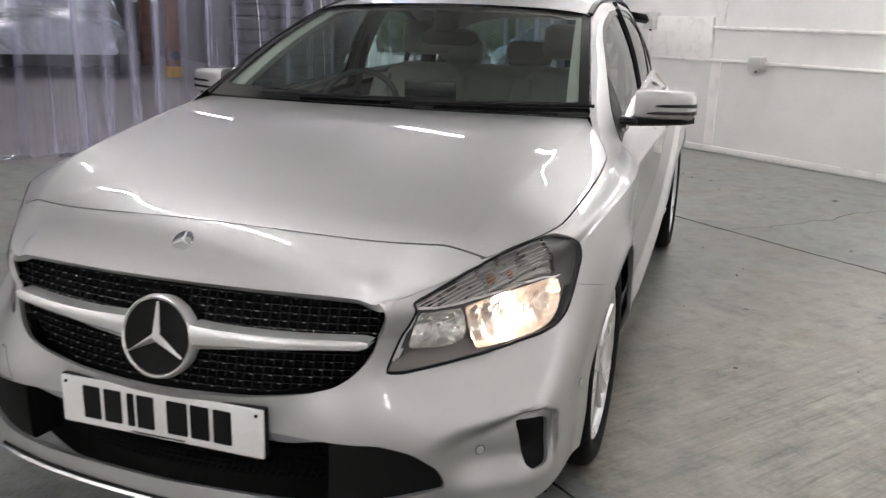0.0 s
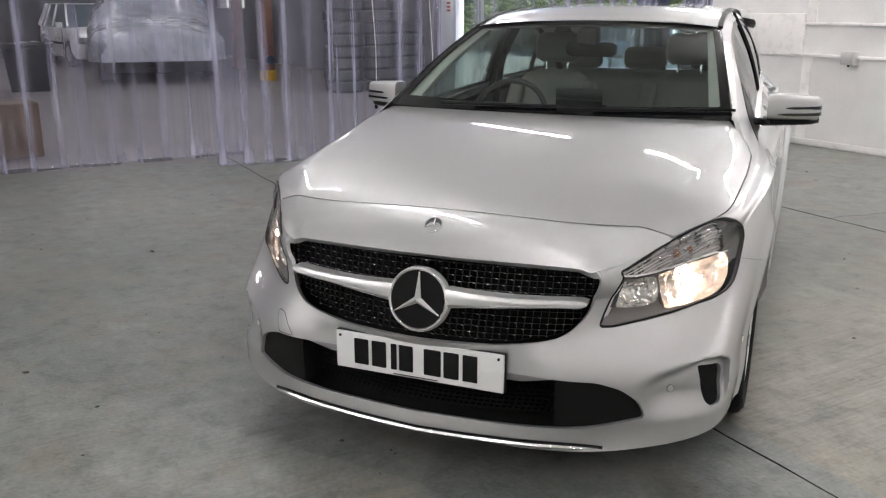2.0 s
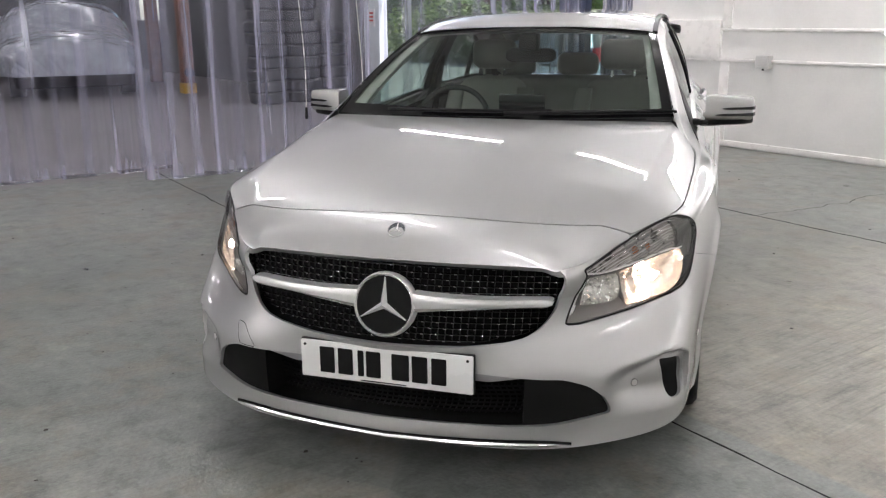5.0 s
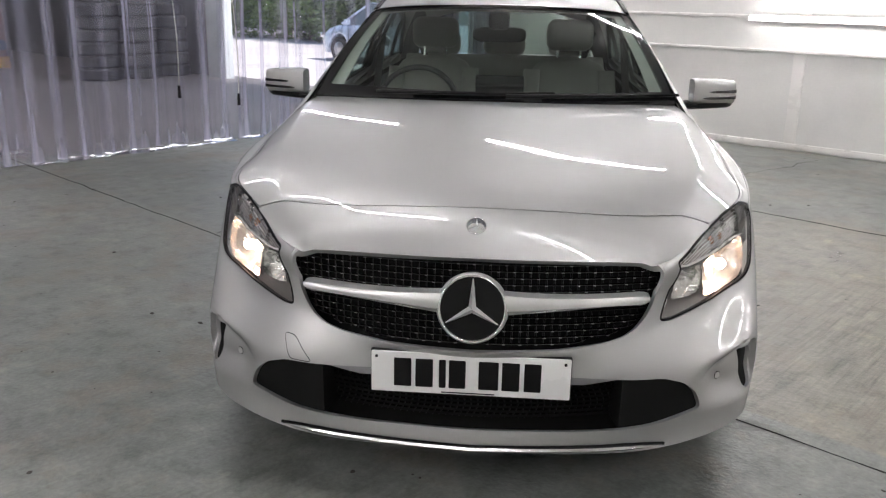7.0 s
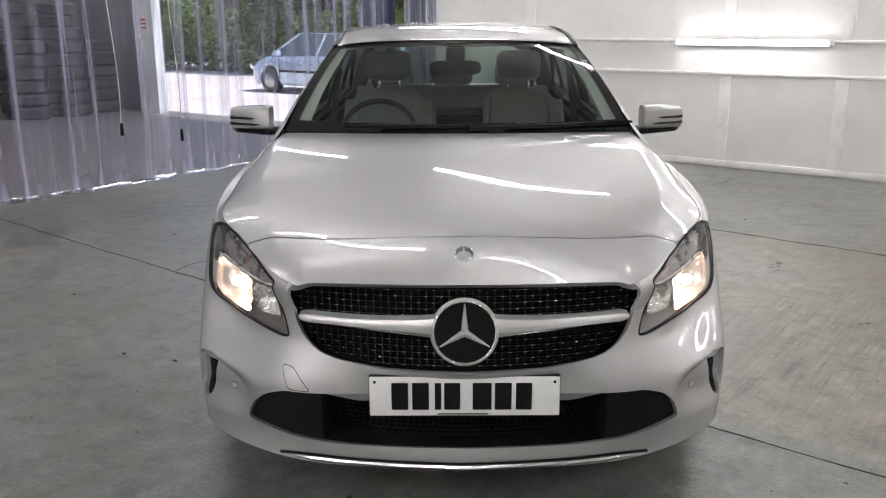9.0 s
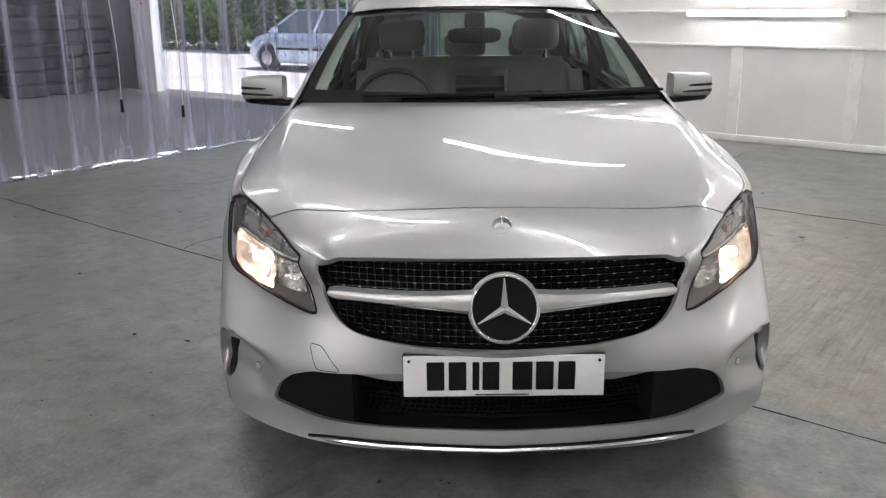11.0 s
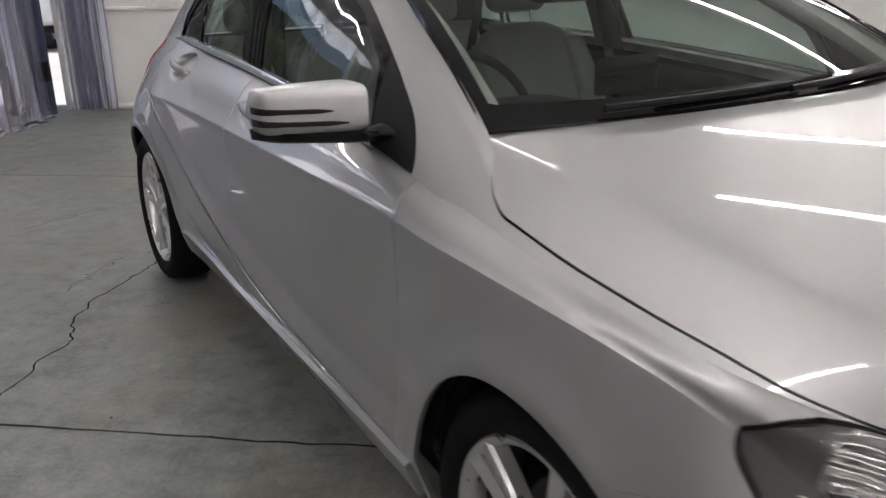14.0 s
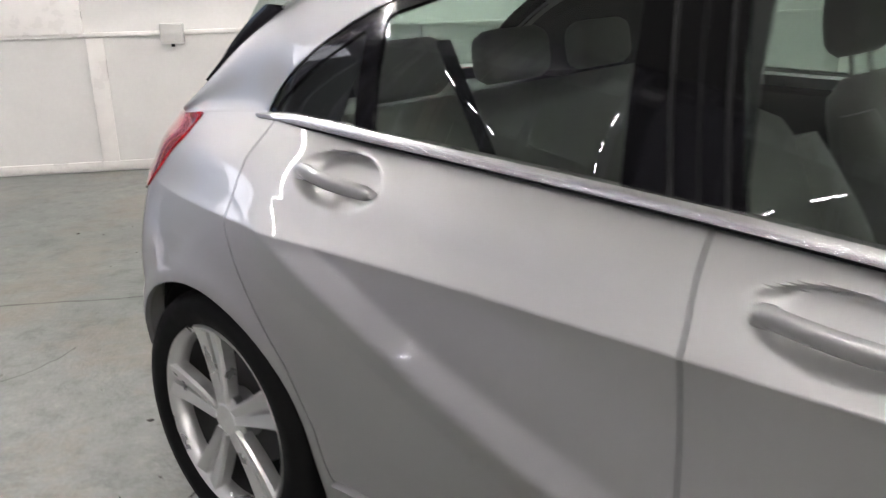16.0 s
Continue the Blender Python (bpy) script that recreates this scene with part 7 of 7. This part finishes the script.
        box(bm, (s * 0.60, long - 0.12, 0.66), (s * 0.80, long + 0.005, 0.98), 0.02)
        part("tail_lamp", bm, RED_LENS, ob)
    bm = bmesh.new()
    box(bm, (-0.5, -0.02, 0.24), (0.5, 0.05, 0.42), 0.02)
    part("front_grille", bm, BLACK_PLASTIC, ob)
    return ob


GLASS_FAR = surface("dark_car_glass", (0.10, 0.13, 0.15), 0.05, vary=0.1, bump=0, spread=0.02)
PALE_BLUE = surface("silver_blue_paint", (0.52, 0.62, 0.76), 0.3, 0.4, vary=0.04, bump=0, coat=1.0)
VAN_WHITE = surface("white_car_paint", (0.78, 0.78, 0.78), 0.3, vary=0.03, bump=0, coat=0.8)
YARD_Z = -0.30
parked_car("parked_car", "silver-blue five-door hatchback parked in the yard", ROOM @ pose(-16.45, 14.05, YARD_Z, 0, 0, -90), PALE_BLUE, 4.05, 1.46, 0.95)
parked_car("parked_car", "white hatchback parked in the dim hall", ROOM @ pose(-20.5, 2.75, 0, 0, 0, 96), VAN_WHITE, 3.9, 1.5, 0.9)
parked_car("parked_car", "pale silver saloon parked by the hedge", ROOM @ pose(-12.6, 16.3, YARD_Z, 0, 0, -86), PALE_BLUE, 4.2, 1.45, 1.05)


def delivery_van():
    ob = thing("delivery_van", "white delivery van parked in the yard, rear doors shut", "van", ROOM @ pose(-10.3, 15.2, YARD_Z, 0, 0, 10))
    bm = bmesh.new()
    box(bm, (-0.95, 0, 0.45), (0.95, 4.6, 2.2), 0.08)
    part("body", bm, VAN_WHITE, ob)
    for x in (-0.46, 0.46):
        bm = bmesh.new()
        box(bm, (x - 0.42, -0.012, 0.55), (x + 0.42, 0.02, 2.1), 0.01)
        d = part("rear_door", bm, VAN_WHITE, ob)
        bm = bmesh.new()
        box(bm, (x - 0.3, -0.02, 1.35), (x + 0.3, 0.0, 1.9), 0.02)
        part("rear_window", bm, GLASS_FAR, d)
    bm = bmesh.new()
    box(bm, (-0.26, -0.03, 0.62), (0.26, -0.012, 0.73), 0.004)
    part("number_plate", bm, YELLOW_PLASTIC, ob, "plain yellow plate")
    bm = bmesh.new()
    box(bm, (-0.95, -0.10, 0.36), (0.95, 0.05, 0.5), 0.02)
    part("bumper", bm, BLACK_PLASTIC, ob)
    for s in (-1, 1):
        bm = bmesh.new()
        box(bm, (s * 0.86, -0.02, 0.8), (s * 0.955, 0.05, 1.3), 0.01)
        part("tail_lamp", bm, RED_LENS, ob)
        for y in (0.8, 3.7):
            bm = bmesh.new()
            rod(bm, (s * 0.72, y, 0.34), (s * 0.97, y, 0.34), 0.34, None, 26)
            part("wheel", bm, DARK_RUBBER, ob)


delivery_van()
waste_bin(-14.7, 0.35)
cardboard_box(-7.25, -0.72)

# the yard: one sheet that falls a little from the door and runs to the horizon
bm = bmesh.new()
rows = []
for w in [6.9, 8.0, 9.5, 11.0, 12.5, 14.0, 18.0, 30.0, 60.0, 200.0, 900.0]:
    z = -0.012 + (YARD_Z + 0.012) * float(soft((w - 7.0) / 4.5))
    rows.append([(u, w, z) for u in (-900, -200, -60, -40, -30, -20, -12, -5, 5, 20, 60, 200, 900)])
grid(bm, rows)
tagged(part("ground", bm, YARD, m=ROOM), "pale worn concrete yard", "ground", "", "structure")

LEAF = surface("leaf_green", (0.13, 0.21, 0.055), 0.5, vary=0.45, scale=1.2, grain=6, bump=0)
BARK = surface("bark", (0.09, 0.07, 0.05), 0.9, vary=0.3, scale=9, bump=0.4)


def leaf_mesh(rnd, blobs, count, size):
    v, f = [], []
    for _ in range(count):
        c, r = rnd.choice(blobs)
        d = Vector((rnd.gauss(0, 1), rnd.gauss(0, 1), rnd.gauss(0, 1))).normalized() * r * rnd.uniform(0.55, 1.05)
        p = Vector(c) + d
        a = Vector((rnd.gauss(0, 1), rnd.gauss(0, 1), rnd.gauss(0, 0.6))).normalized()
        b = a.cross(Vector((rnd.gauss(0, 1), rnd.gauss(0, 1), rnd.gauss(0, 1)))).normalized()
        s = size * rnd.uniform(0.6, 1.3)
        i = len(v)
        v += [p - a * s, p + b * s * 0.45, p + a * s, p - b * s * 0.45]
        f.append((i, i + 1, i + 2, i + 3))
    me = bpy.data.meshes.new("leaves")
    me.from_pydata([tuple(q) for q in v], [], f)
    me.materials.append(LEAF)
    return me


def tree(u, w, high, seed, label):
    rnd = random.Random(seed)
    ob = thing("tree", label, "tree", ROOM @ pose(u, w, YARD_Z), "trees beyond the yard")
    bm = bmesh.new()
    sweep(bm, [(0.1 * math.sin(k * 0.9 + seed), 0.08 * math.cos(k * 1.3), high * 0.75 * k / 7) for k in range(8)], lambda f: 0.17 * (1 - 0.75 * f), 9)
    trunk = part("trunk", bm, BARK, ob)
    blobs = []
    for k in range(9):
        a, h = rnd.uniform(0, math.tau), rnd.uniform(0.25, 0.95)
        r = rnd.uniform(0.8, 1.8) * (1.1 - 0.5 * h)
        e = Vector((r * math.cos(a), r * math.sin(a), high * h))
        bm = bmesh.new()
        s = Vector((0, 0, high * h * 0.6))
        sweep(bm, [s + (e - s) * q + Vector((0, 0, 0.2 * math.sin(q * 3))) for q in np.linspace(0, 1, 5)], lambda q: 0.06 * (1 - 0.8 * q), 6)
        part("limb", bm, BARK, trunk)
        blobs.append((e, rnd.uniform(0.6, 1.15)))
        blobs.append((e + Vector((rnd.uniform(-1, 1), rnd.uniform(-1, 1), rnd.uniform(-0.4, 0.8))), rnd.uniform(0.4, 0.8)))
    crown = new("crown", leaf_mesh(rnd, blobs, 3800, 0.11))
    crown.parent = ob
    return ob


for k, (u, w, h) in enumerate(((-27.0, 20.5, 6.5), (-24.2, 19.4, 5.6), (-21.8, 20.4, 6.8), (-19.6, 19.3, 5.8), (-17.3, 20.2, 7.0), (-15.0, 19.4, 6.0), (-12.2, 20.4, 6.6), (-9.0, 19.8, 6.2))):
    tree(u, w, h, 30 + k, "leafy green tree at the edge of the yard")
rnd = random.Random(9)
hedge = new("hedge", leaf_mesh(rnd, [((u + rnd.uniform(-0.3, 0.3), 18.9 + rnd.uniform(-0.5, 0.6), YARD_Z + z), rnd.uniform(0.45, 0.75)) for u in np.arange(-34, -3, 0.55) for z in (0.35, 1.0, 1.6)], 26000, 0.10))
hedge.matrix_basis = ROOM
tagged(hedge, "dense green hedge along the yard", "hedge", "", "stuff")
bm = bmesh.new()
grid(bm, [[(u, 24.0 + 0.4 * math.sin(u), z) for u in np.arange(-60, 20, 2.0)] for z in (-0.5, 4.0, 9.0)])
tagged(part("backdrop", bm, surface("far_woods", (0.035, 0.06, 0.018), 0.9, vary=0.5, scale=0.8, grain=5, bump=0), m=ROOM), "dark green woods far behind the yard", "woods", "", "structure")
